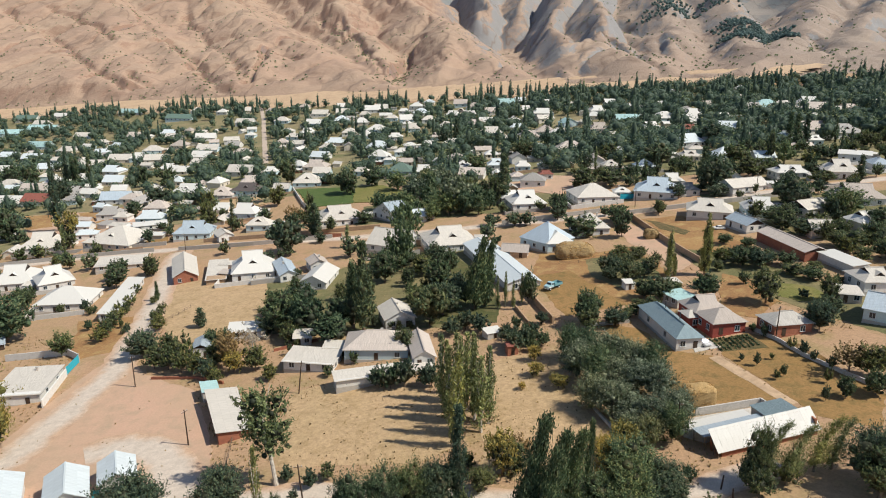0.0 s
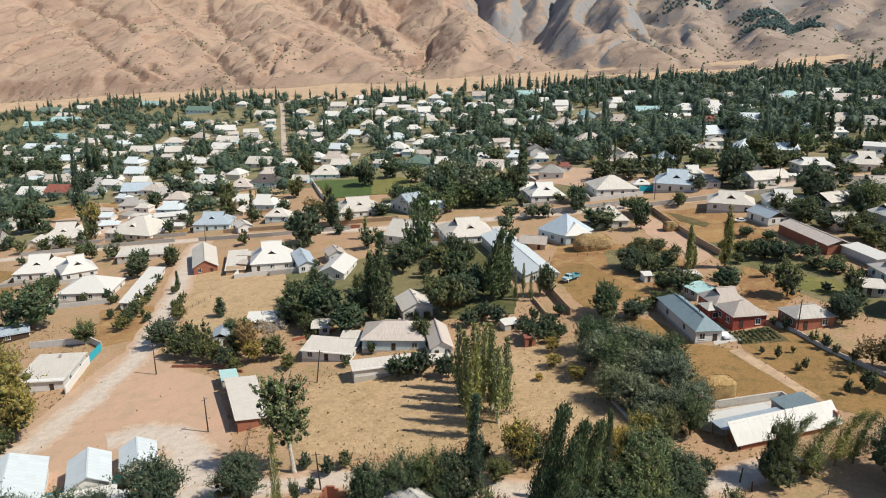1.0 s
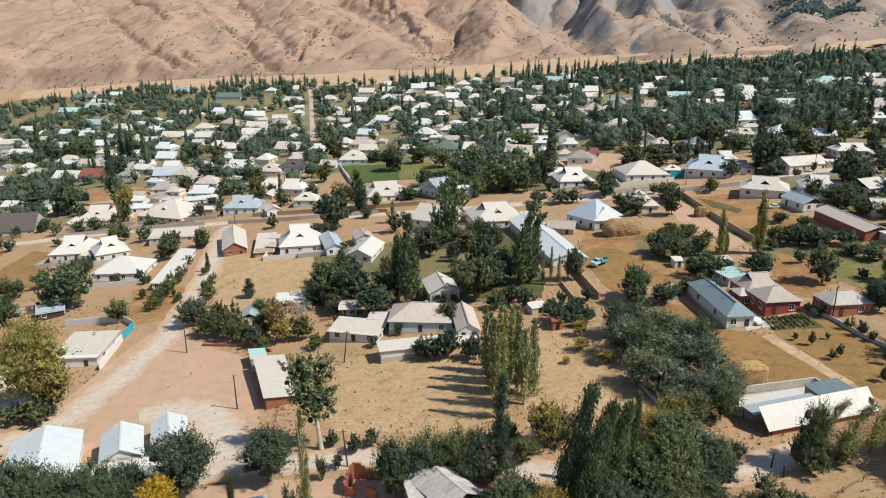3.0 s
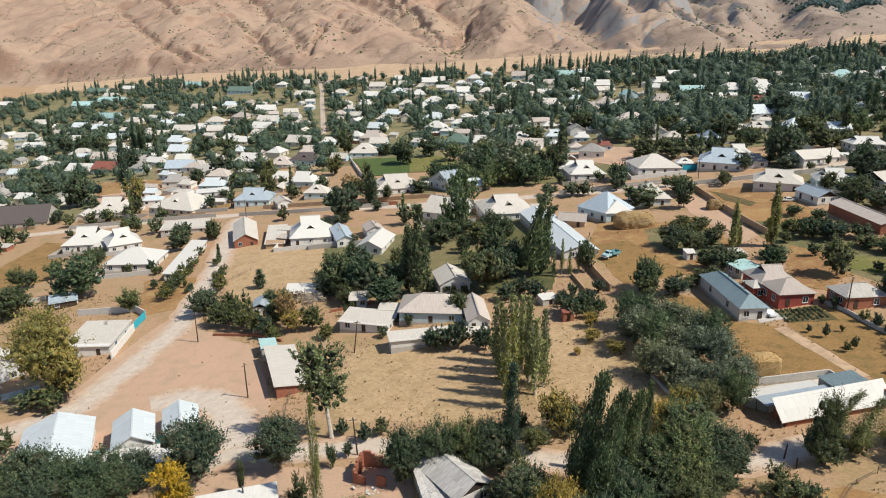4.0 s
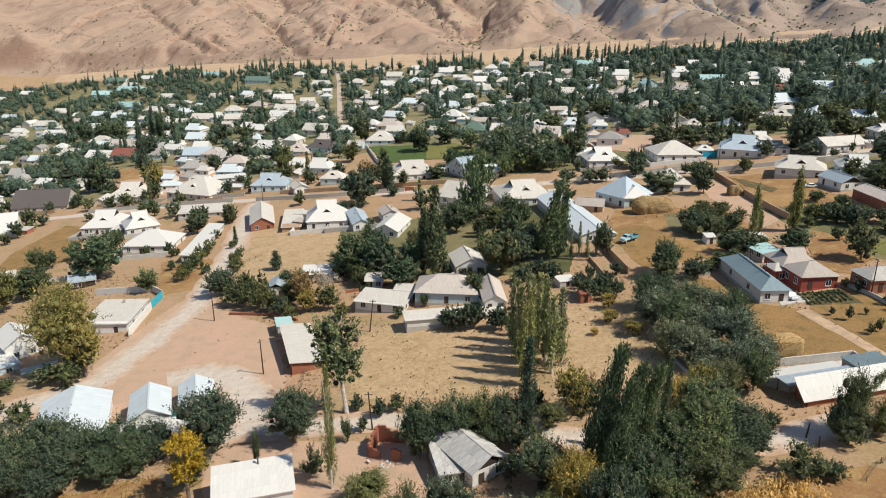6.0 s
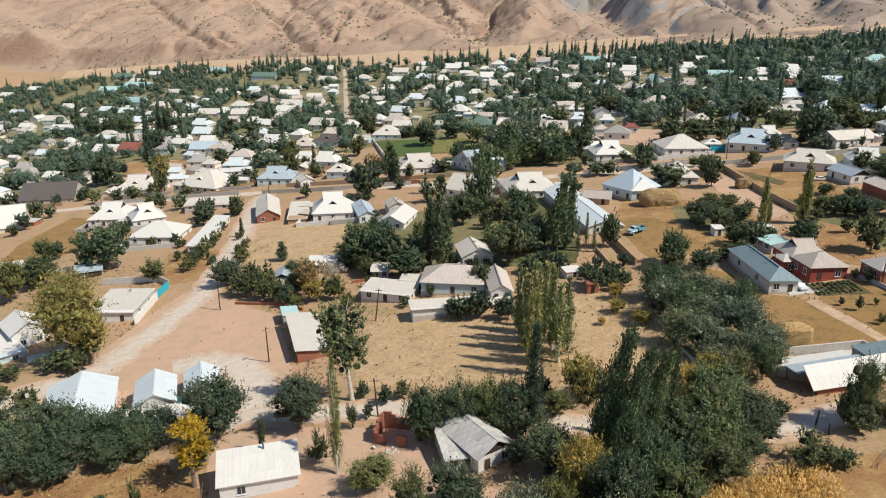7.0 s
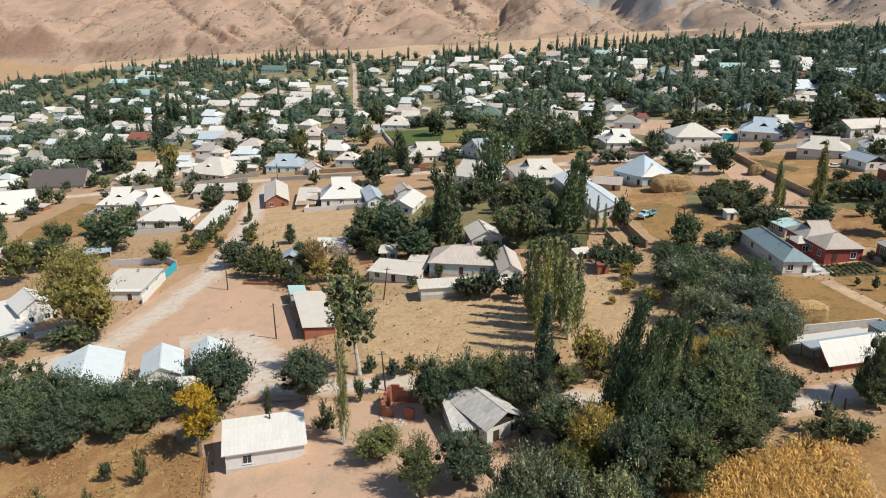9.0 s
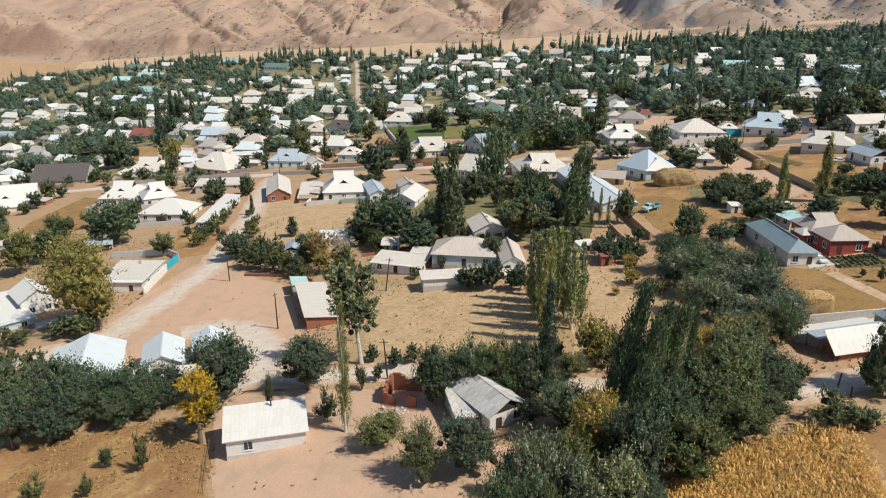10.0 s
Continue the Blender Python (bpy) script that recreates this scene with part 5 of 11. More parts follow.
house(-62.6, 172.6, 7.5, 4.2, 6.4, 3.0, "gable", M_WHITE, R_BLUE, ridge="y", chim=0, name="shed", category="shed", group="sheds and barns", label="white-walled shed with bluish metal gabled roof")
house(-35.8, 171.9, 5.5, 4.3, 5, 2.4, "gable", M_WHITE, R_CREAM, chim=0, name="shed", category="shed", group="sheds and barns", label="white-walled shed with cream slate gabled roof")
house(-52.9, 182, 6, 9.7, 6, 2.4, "mono", M_WHITE, R_WHITE, rise=0.6, chim=0, name="shed", category="shed", group="sheds and barns", label="white-walled shed with bright white sheet single-slope roof")

# eastern farmsteads
long_house = house(54.4, 150.2, 4.5, 6.0, 21, 3.0, "hip", M_WHITE, R_SLATE, rise=2.0, ridge="y", chim=0, label="white-walled house with slate-blue metal hipped roof and long side")
for py, pz in ((3.4, 6.4), (-4.2, 6.5)):
    pipe = part("stovepipe", tube(bmesh.new(), [(0.5, py, 4.3), (0.5, py, pz)], [0.11, 0.11], 8), M_STEEL, long_house, "thin dark stovepipe")
    part("pipe_cap", tube(bmesh.new(), [(0.5, py, pz + 0.04), (0.5, py, pz + 0.2)], [0.22, 0.04], 8), M_STEEL, pipe)
house(65.9, 148.3, 8, 8.2, 7.6, 3.2, "hip", M_REDWALL, R_PINK, rise=2.3, chim=0, label="red-walled house with weathered pinkish slate hipped roof beside a garden")
house(64.9, 155.6, 8, 8.6, 8.0, 3.3, "gablet", M_REDWALL, R_PINK, rise=2.9, chim=0, name="rear_wing", category="wing", group="sheds and barns", label="red-walled rear wing with pinkish half-hipped roof and dark gable")
house(60.6, 152.6, 8, 3.4, 4.4, 3.0, "hip", M_REDWALL, R_CREAM, rise=1.0, chim=0, name="porch_wing", category="wing", group="sheds and barns", label="red-walled porch wing with small cream hipped roof", sides=False, wins=(0.5,))
house(63.2, 166.9, 25.9, 6.2, 5, 2.3, "mono", M_GREYWALL, R_TEAL, rise=0.5, chim=0, name="shed", category="shed", group="sheds and barns", label="grey-walled shed with pale teal single-slope roof")
house(78.6, 143.4, 8, 9.4, 6.4, 2.9, "hip", M_BRICK, R_RUST, rise=1.9, chim=0, label="brick-walled house with rusty patched hipped roof half ruined")


# long white warehouse and its neighbours
house(21.9, 214.8, 11.6, 10.5, 46.3, 2.6, "gable", M_WHITE, R_PALE, rise=1.8, ridge="y", chim=0, name="warehouse", category="warehouse", group="sheds and barns", label="white-walled warehouse with pale metal gabled roof")
house(41.2, 232.9, -51.3, 13.1, 13.3, 3.2, "hip", M_BLUEWALL, R_BLUE, rise=5.6, label="pale blue-walled house with bluish metal hipped roof")
house(43.3, 232.6, 5.7, 9.1, 17.4, 3.2, "hip", M_BLUEWALL, R_WHITE, rise=3, ridge="y", label="pale blue-walled house with bright white sheet hipped roof")
house(29.1, 226.2, -15.2, 8.7, 7, 2.3, "gable", M_ADOBE, R_PINK, chim=0, name="shed", category="shed", group="sheds and barns", label="mud-walled shed with weathered pinkish slate gabled roof")
house(59, 244.4, 1, 11.9, 12.2, 2.9, "hip", M_WHITE, R_CREAM, rise=4.5, label="white-walled house with cream slate hipped roof")

# houses along the street
house(-163.7, 268.7, 11.1, 16.2, 16.2, 3.0, "gablet", M_WHITE, R_WHITE, rise=5.5, dormer=1, label="white-walled house with bright white sheet half-hipped roof")
house(-145.6, 260.7, 35, 12.3, 12.6, 3.0, "gablet", M_WHITE, R_WHITE, rise=5.2, dormer=1, label="white-walled house with bright white sheet half-hipped roof")
house(-126.3, 232.5, 4.2, 17.2, 14.9, 3.0, "hip", M_WHITE, R_WHITE, rise=4.0, label="white-walled house with bright white sheet hipped roof")
house(-106.4, 228.9, 97.1, 37.8, 5, 2.5, "mono", M_WHITE, R_WHITE, rise=0.4, chim=0, name="long_shed", category="shed", group="sheds and barns", label="white-walled long shed with bright white sheet single-slope roof")
house(-126.3, 278, 13.8, 18.2, 13.3, 2.5, "mono", M_GREYWALL, R_CREAM, rise=0.2, chim=0, name="low_shed", category="shed", group="sheds and barns", label="grey-walled low shed with cream slate single-slope roof")
house(-93, 254.4, 18.2, 8.4, 25.8, 2.8, "gable", M_BRICK, R_CREAM, rise=2.6, ridge="y", chim=0, name="gatehouse_shed", category="shed", group="sheds and barns", label="brick-walled gatehouse shed with cream slate gabled roof")
house(-79, 248.2, 12.1, 6.6, 24.6, 2.0, "mono", M_ADOBE, R_CREAM, rise=0.2, chim=0, name="flat_shed", category="shed", group="sheds and barns", label="mud-walled flat shed with cream slate single-slope roof")
house(-64.3, 242.4, 12, 14.6, 14.7, 3.0, "gablet", M_WHITE, R_WHITE, rise=6.2, dormer=1, label="white-walled house with bright white sheet half-hipped roof")
house(-51.7, 236.4, 18.6, 6, 17, 2.8, "gable", M_WHITE, R_BLUE, ridge="y", label="white-walled house with bluish metal gabled roof")
house(-37.7, 223, -9.7, 8.6, 15.7, 2.6, "gable", M_WHITE, R_WHITE, ridge="y", chim=0, name="shed", category="shed", group="sheds and barns", label="white-walled shed with bright white sheet gabled roof")
house(-40.9, 240.1, 19.9, 6.2, 8, 2.8, "gable", M_WHITE, R_PINK, ridge="y", label="white-walled house with weathered pinkish slate gabled roof")
house(-13.2, 255.1, -25, 15.6, 15.7, 2.9, "gable", M_WHITE, R_CREAM, rise=4.7, dormer=1, label="white-walled house with cream slate gabled roof")
house(7.4, 248.4, 11, 18.5, 18.3, 3.0, "gablet", M_WHITE, R_CREAM, rise=4.9, dormer=1, label="white-walled house with cream slate half-hipped roof")
house(-143.7, 321.7, -15.9, 24.5, 23.1, 2.9, "hip", M_CREAM, R_CREAM, rise=6.2, dormer=1, label="cream-walled house with cream slate hipped roof")
house(-184.2, 330.4, 8.6, 19.1, 19, 2.9, "gablet", M_WHITE, R_CREAM, rise=5.8, dormer=1, label="white-walled house with cream slate half-hipped roof")
house(-108.0, 317.5, 2, 16.5, 13.5, 3.2, "gablet", M_BLUEWALL, R_BLUE, rise=4.6, dormer=1, label="pale blue-walled house with bluish metal half-hipped roof")
house(-91.1, 303.8, 29.2, 6.6, 9, 2.8, "gable", M_WHITE, R_CREAM, ridge="y", label="white-walled house with cream slate gabled roof")
house(-140.2, 348.8, 22.7, 15.8, 7, 2.6, "mono", M_WHITE, R_WHITE, rise=0.6, label="white-walled house with bright white sheet single-slope roof")
house(-230.9, 330.7, 17, 25, 24, 3.0, "gable", M_GREYWALL, R_DARK, rise=6.5, label="grey-walled house with dark sheet gabled roof")
house(-221.1, 274.9, 28.1, 23, 22.7, 3.0, "gable", M_CREAM, R_WHITE, rise=7.3, dormer=1, label="cream-walled house with bright white sheet gabled roof")
house(-269.4, 337.9, 29.8, 18.5, 9, 3.0, "gablet", M_WHITE, R_WHITE, label="white-walled house with bright white sheet half-hipped roof")
house(-171.6, 206.2, 32, 15.1, 6, 2.4, "mono", M_GREYWALL, R_CREAM, rise=0.5, chim=0, name="low_shed", category="shed", group="sheds and barns", label="grey-walled low shed with cream slate single-slope roof")
house(-132.8, 195.9, 29.5, 7.3, 6, 2.4, "mono", M_DARKWOOD, R_BLUE, rise=0.5, chim=0, name="low_shed", category="shed", group="sheds and barns", label="dark wooden low shed with bluish metal single-slope roof")
house(99.3, 287.9, -21.9, 17.7, 17.7, 3.2, "gablet", M_WHITE, R_BLUE, rise=4.9, dormer=1, label="white-walled house with bluish metal half-hipped roof")
house(72.9, 294.3, 4.6, 18.1, 16.8, 3.0, "hip", M_WHITE, R_CREAM, rise=4.5, label="white-walled house with cream slate hipped roof")
house(104.7, 246.4, -22.4, 15.7, 13.4, 3.0, "gablet", M_WHITE, R_CREAM, rise=3.6, dormer=1, label="white-walled house with cream slate half-hipped roof")
house(107.9, 224.6, -80, 11.5, 7.0, 2.7, "gable", M_WHITE, R_BLUE, label="white-walled house with bluish metal gabled roof")
house(109.6, 198.2, -86, 25, 7.4, 2.7, "gable", M_BRICK, R_PINK, rise=1.4, chim=0, name="long_barn", category="barn", group="sheds and barns", label="brick-walled long barn with weathered pinkish slate gabled roof", sides=False, wins=())
house(113.6, 178.6, -84, 14.0, 4.6, 2.4, "mono", M_WHITE, R_WHITE, rise=0.5, chim=0, name="low_shed", category="shed", group="sheds and barns", label="white-walled low shed with bright white sheet single-slope roof", sides=False, wins=())
house(102.1, 143.4, -42.8, 7.3, 10, 3.0, "gable", M_BLUEWALL, R_BLUE, label="pale blue-walled house with bluish metal gabled roof")
house(110.7, 161.6, -2.7, 8.9, 9, 3.0, "gablet", M_WHITE, R_CREAM, dormer=1, label="white-walled house with cream slate half-hipped roof")
house(101.2, 156, -19.2, 4.8, 6, 2.4, "mono", M_GREYWALL, R_CREAM, rise=0.4, chim=0, name="shed", category="shed", group="sheds and barns", label="grey-walled shed with cream slate single-slope roof")
house(131.5, 277.4, 19.4, 19.1, 9.9, 2.9, "gable", M_WHITE, R_CREAM, rise=2.7, label="white-walled house with cream slate gabled roof")
house(43.8, 296.5, 5.6, 15.1, 15.2, 3.0, "gablet", M_WHITE, R_WHITE, rise=4.7, dormer=1, label="white-walled house with bright white sheet half-hipped roof")
house(38.4, 310.3, 22.7, 11, 9, 2.9, "gablet", M_WHITE, R_WHITE, label="white-walled house with bright white sheet half-hipped roof")
house(-39.8, 311.8, 15.6, 20.1, 18.1, 3.0, "gablet", M_WHITE, R_CREAM, rise=4.9, dormer=1, label="white-walled house with cream slate half-hipped roof")
house(-15.1, 304.7, -55.7, 19, 9, 2.9, "gable", M_WHITE, R_BLUE, ridge="y", label="white-walled house with bluish metal gabled roof")
house(175.1, 282.1, -13.9, 13.7, 13.8, 3.1, "gablet", M_WHITE, R_CREAM, rise=4.5, dormer=1, label="white-walled house with cream slate half-hipped roof")
house(158.4, 291.2, -2.7, 14.1, 9.5, 3.0, "gablet", M_WHITE, R_WHITE, rise=2.6, dormer=1, label="white-walled house with bright white sheet half-hipped roof")
house(134.3, 233, 22.3, 12.1, 9, 3.0, "gable", M_WHITE, R_CREAM, label="white-walled house with cream slate gabled roof")
house(198.2, 307.9, -34.1, 13.1, 10, 3.6, "mono", M_WHITE, R_WHITE, rise=0.8, label="white-walled house with bright white sheet single-slope roof")

# houses deeper in the village
house(-487.6, 933.4, -10.5, 36, 14, 2.8, "gable", M_WHITE, R_CREAM, rise=5.4, detail=0, label="white-walled house with cream slate gabled roof")
house(-492.1, 879.3, 2.9, 36, 14, 3.1, "gable", M_BLUEWALL, R_TEAL, rise=4.6, detail=0, label="pale blue-walled house with pale teal gabled roof")
house(-466.2, 894.3, -4.9, 36, 14, 2.8, "gable", M_WHITE, R_TEAL, rise=4.4, detail=0, label="white-walled house with pale teal gabled roof")
house(-372, 794.9, -3.2, 30.8, 14, 2.9, "gable", M_BLUEWALL, R_CREAM, rise=4.6, detail=0, label="pale blue-walled house with cream slate gabled roof")
house(-403.4, 759.4, -0.9, 23.8, 14, 3.1, "gable", M_BLUEWALL, R_TEAL, rise=5.2, detail=0, label="pale blue-walled house with pale teal gabled roof")
house(-295, 748.7, -1.8, 36, 14, 3.1, "gable", M_BLUEWALL, R_PINK, rise=4.9, detail=0, label="pale blue-walled house with weathered pinkish slate gabled roof")
house(-206.1, 686.5, 6.4, 21.2, 14, 2.9, "gable", M_WHITE, R_WHITE, rise=5.1, detail=0, label="white-walled house with bright white sheet gabled roof")
house(-184, 615.7, -4.6, 21.4, 14, 2.8, "gable", M_BLUEWALL, R_CREAM, rise=5.4, detail=0, label="pale blue-walled house with cream slate gabled roof")
house(-144.9, 574.6, -7.4, 16.5, 12.7, 2.9, "hip", M_WHITE, R_PINK, rise=3.6, detail=0, label="white-walled house with weathered pinkish slate hipped roof")
house(-374.4, 688.5, -1.9, 21.7, 14, 2.9, "gable", M_WHITE, R_PALE, rise=5.6, detail=0, label="white-walled house with pale metal gabled roof")
house(-261.5, 617.7, 0.6, 21.7, 14, 3.1, "gable", M_CREAM, R_CREAM, rise=4.2, detail=0, label="cream-walled house with cream slate gabled roof")
house(-244.6, 614.9, -3.1, 13.5, 13, 2.9, "gablet", M_BLUEWALL, R_WHITE, rise=4.4, detail=0, label="pale blue-walled house with bright white sheet half-hipped roof")
house(-243.9, 648.2, 11, 17.9, 14, 2.9, "hip", M_BLUEWALL, R_CREAM, rise=5.0, detail=0, label="pale blue-walled house with cream slate hipped roof")
house(-222, 593.7, 7.3, 21.1, 14, 3.1, "gable", M_CREAM, R_CREAM, rise=3.9, detail=0, label="cream-walled house with cream slate gabled roof")
house(-178.6, 578.9, -11.4, 16.8, 14, 3.1, "gable", M_CREAM, R_WHITE, rise=4.7, detail=0, label="cream-walled house with bright white sheet gabled roof")
house(-246.3, 561.8, -10.6, 17.1, 14, 2.8, "gablet", M_WHITE, R_PALE, rise=5.5, detail=0, label="white-walled house with pale metal half-hipped roof")
house(-223.5, 511, -6.9, 14.5, 12.2, 2.8, "gable", M_CREAM, R_PALE, rise=4.5, detail=0, label="cream-walled house with pale metal gabled roof")
house(-193.8, 440.3, 5.1, 17.9, 14, 2.8, "gable", M_WHITE, R_BLUE, rise=4.4, detail=0, label="white-walled house with bluish metal gabled roof")
house(-241.9, 483.9, -1.1, 17.6, 14, 2.8, "gablet", M_CREAM, R_GREY, rise=5.5, detail=0, label="cream-walled house with grey sheet half-hipped roof")
house(-283.7, 515.8, 2.9, 30, 14, 3.1, "gable", M_WHITE, R_PINK, rise=5.4, detail=0, label="white-walled house with weathered pinkish slate gabled roof")
house(-257.3, 468.1, -8.5, 23.8, 14, 3.1, "gable", M_WHITE, R_RED, rise=5.4, detail=0, label="white-walled house with red-brown gabled roof")
house(-280.1, 475.1, -4.8, 20.5, 14, 2.8, "gable", M_BLUEWALL, R_WHITE, rise=4.4, detail=0, label="pale blue-walled house with bright white sheet gabled roof")
house(-367.6, 630.8, -6.3, 20.3, 14, 2.9, "gable", M_WHITE, R_WHITE, rise=4.3, detail=0, label="white-walled house with bright white sheet gabled roof")
house(-280.7, 604.9, 4.8, 30.9, 14, 3.1, "gable", M_WHITE, R_CREAM, rise=4.0, detail=0, label="white-walled house with cream slate gabled roof")
house(-323.4, 617.7, 4.5, 25.8, 14, 2.8, "gable", M_CREAM, R_PALE, rise=4.1, detail=0, label="cream-walled house with pale metal gabled roof")
house(-181.5, 433.6, -6, 13.1, 10, 2.9, "hip", M_WHITE, R_PINK, rise=2.8, detail=0, label="white-walled house with weathered pinkish slate hipped roof")
house(-146.7, 435.4, -8.4, 17.1, 13.6, 3.1, "gablet", M_WHITE, R_WHITE, rise=4.4, dormer=1, detail=0, label="white-walled house with bright white sheet half-hipped roof")
house(-125, 488.2, -11.3, 21.1, 14, 2.8, "gable", M_WHITE, R_CREAM, rise=4.8, detail=0, label="white-walled house with cream slate gabled roof")
house(-109.2, 443.2, 7.2, 12.7, 10.1, 2.8, "gablet", M_BLUEWALL, R_PINK, rise=3.6, detail=0, label="pale blue-walled house with weathered pinkish slate half-hipped roof")
house(-104.5, 414.1, -10, 17.9, 13.7, 3.1, "gablet", M_BLUEWALL, R_DARK, rise=3.9, dormer=1, detail=0, label="pale blue-walled house with dark sheet half-hipped roof")
house(-119, 411.1, -3.7, 14.4, 13.7, 2.9, "hip", M_WHITE, R_PINK, rise=5.2, dormer=1, detail=0, label="white-walled house with weathered pinkish slate hipped roof")
house(-102.4, 473.9, -6.1, 9, 7.9, 2.9, "gablet", M_BLUEWALL, R_WHITE, rise=2.8, detail=0, label="pale blue-walled house with bright white sheet half-hipped roof")
house(-91.4, 348.9, -7.3, 13.5, 11.4, 3.1, "gablet", M_BLUEWALL, R_WHITE, rise=4.3, detail=1, label="pale blue-walled house with bright white sheet half-hipped roof")
house(-77.3, 315.9, -2.4, 11, 8.4, 3.1, "hip", M_BLUEWALL, R_CREAM, rise=3.0, dormer=1, detail=1, label="pale blue-walled house with cream slate hipped roof")
house(-280.1, 845.2, -12.2, 32.8, 14, 3.1, "gable", M_BLUEWALL, R_GREEN, rise=4.7, detail=0, label="pale blue-walled house with dull green gabled roof")
house(-371.6, 937.8, -12.5, 32.5, 14, 2.9, "gable", M_WHITE, R_TEAL, rise=4.6, detail=0, label="white-walled house with pale teal gabled roof")
house(-272.1, 887.6, -2.6, 13.7, 13.5, 2.8, "hip", M_BLUEWALL, R_WHITE, rise=4.8, detail=0, label="pale blue-walled house with bright white sheet hipped roof")
house(-232, 854.2, -9.3, 13.1, 11.6, 2.9, "hip", M_WHITE, R_WHITE, rise=3.6, detail=0, label="white-walled house with bright white sheet hipped roof")
house(-183.5, 757.7, -7.7, 21.6, 14, 2.9, "gable", M_WHITE, R_CREAM, rise=4.0, detail=0, label="white-walled house with cream slate gabled roof")
house(-533.1, 986.6, -9.7, 31, 14, 2.8, "gable", M_WHITE, R_GREEN, rise=5.6, detail=0, label="white-walled house with dull green gabled roof")
house(-481.7, 976, -7, 36, 14, 3.1, "gable", M_CREAM, R_WHITE, rise=5.4, detail=0, label="cream-walled house with bright white sheet gabled roof")
house(-82.7, 784.9, -5.1, 16, 12.3, 3.1, "gablet", M_BLUEWALL, R_WHITE, rise=3.8, detail=0, label="pale blue-walled house with bright white sheet half-hipped roof")
house(-77.8, 743.4, 2.6, 13.8, 13.6, 2.9, "gable", M_WHITE, R_CREAM, rise=4.5, detail=0, label="white-walled house with cream slate gabled roof")
house(-102.3, 754.1, -5.4, 16.8, 14, 2.9, "gable", M_WHITE, R_CREAM, rise=4.2, detail=0, label="white-walled house with cream slate gabled roof")
house(-74.5, 694.7, 4.9, 15.5, 13.5, 2.8, "hip", M_CREAM, R_PALE, rise=5.0, detail=0, label="cream-walled house with pale metal hipped roof")
house(-99.4, 692.4, -6.8, 29.1, 14, 2.9, "gable", M_BLUEWALL, R_WHITE, rise=4.9, detail=0, label="pale blue-walled house with bright white sheet gabled roof")
house(-100.7, 642.2, 3.9, 15, 14, 2.8, "gablet", M_CREAM, R_WHITE, rise=4.3, detail=0, label="cream-walled house with bright white sheet half-hipped roof")
house(-37.1, 742.9, -2.8, 13.7, 13.3, 2.8, "gable", M_BLUEWALL, R_CREAM, rise=4.6, detail=0, label="pale blue-walled house with cream slate gabled roof")
house(-45.8, 738.2, -1.3, 17.7, 14, 3.1, "gable", M_WHITE, R_WHITE, rise=4.7, detail=0, label="white-walled house with bright white sheet gabled roof")
house(3.8, 680.8, -4.1, 15.7, 12.7, 2.9, "hip", M_WHITE, R_PALE, rise=4.9, detail=0, label="white-walled house with pale metal hipped roof")
house(10.7, 632.7, 0.3, 14, 11, 2.9, "hip", M_WHITE, R_CREAM, rise=3.6, detail=0, label="white-walled house with cream slate hipped roof")
house(-12.9, 705.2, -7.2, 10.4, 8, 2.9, "gablet", M_WHITE, R_WHITE, rise=2.6, detail=0, label="white-walled house with bright white sheet half-hipped roof")
house(-35.6, 613.1, -7.8, 17, 14, 2.8, "hip", M_BLUEWALL, R_WHITE, rise=4.6, detail=0, label="pale blue-walled house with bright white sheet hipped roof")
house(-43, 585.4, 2.5, 13.6, 10.6, 2.8, "hip", M_BLUEWALL, R_WHITE, rise=4.1, detail=0, label="pale blue-walled house with bright white sheet hipped roof")
house(-67.5, 569.2, -6.9, 15.9, 12.3, 3.1, "gablet", M_CREAM, R_PALE, rise=3.6, detail=0, label="cream-walled house with pale metal half-hipped roof")
house(-72.1, 548.4, -10, 11.3, 9.4, 3.1, "hip", M_BLUEWALL, R_CREAM, rise=3.2, detail=0, label="pale blue-walled house with cream slate hipped roof")
house(-30.9, 524.1, -4.5, 17.5, 14, 2.8, "hip", M_WHITE, R_PALE, rise=4.5, detail=0, label="white-walled house with pale metal hipped roof")
house(-28.3, 483, -14.1, 13.5, 11.6, 2.9, "hip", M_BLUEWALL, R_WHITE, rise=4.0, detail=0, label="pale blue-walled house with bright white sheet hipped roof")
house(-20.6, 461.6, 85.1, 8.6, 7.4, 3.1, "gablet", M_BLUEWALL, R_WHITE, rise=2.4, dormer=1, detail=0, label="pale blue-walled house with bright white sheet half-hipped roof")
house(-70.9, 470.1, -7.2, 15.9, 13.5, 3.1, "gablet", M_CREAM, R_PINK, rise=4.2, detail=0, label="cream-walled house with weathered pinkish slate half-hipped roof")
house(-94.4, 548.4, 73.9, 12.9, 10.8, 2.9, "gable", M_WHITE, R_WHITE, rise=3.2, detail=0, label="white-walled house with bright white sheet gabled roof")
house(-69.4, 418.6, 0.1, 16.6, 14, 2.8, "hip", M_BLUEWALL, R_CREAM, rise=5.0, dormer=1, detail=1, label="pale blue-walled house with cream slate hipped roof")
house(-84.5, 483.3, -14.8, 9.1, 9.1, 3.1, "hip", M_WHITE, R_WHITE, rise=3.2, detail=0, label="white-walled house with bright white sheet hipped roof")
house(12.4, 537.6, 77.3, 9, 7.3, 2.9, "gablet", M_BLUEWALL, R_PINK, rise=2.9, detail=0, label="pale blue-walled house with weathered pinkish slate half-hipped roof")
house(23.5, 501.6, -16.8, 11.6, 10.3, 2.9, "gablet", M_BLUEWALL, R_CREAM, rise=2.9, detail=0, label="pale blue-walled house with cream slate half-hipped roof")
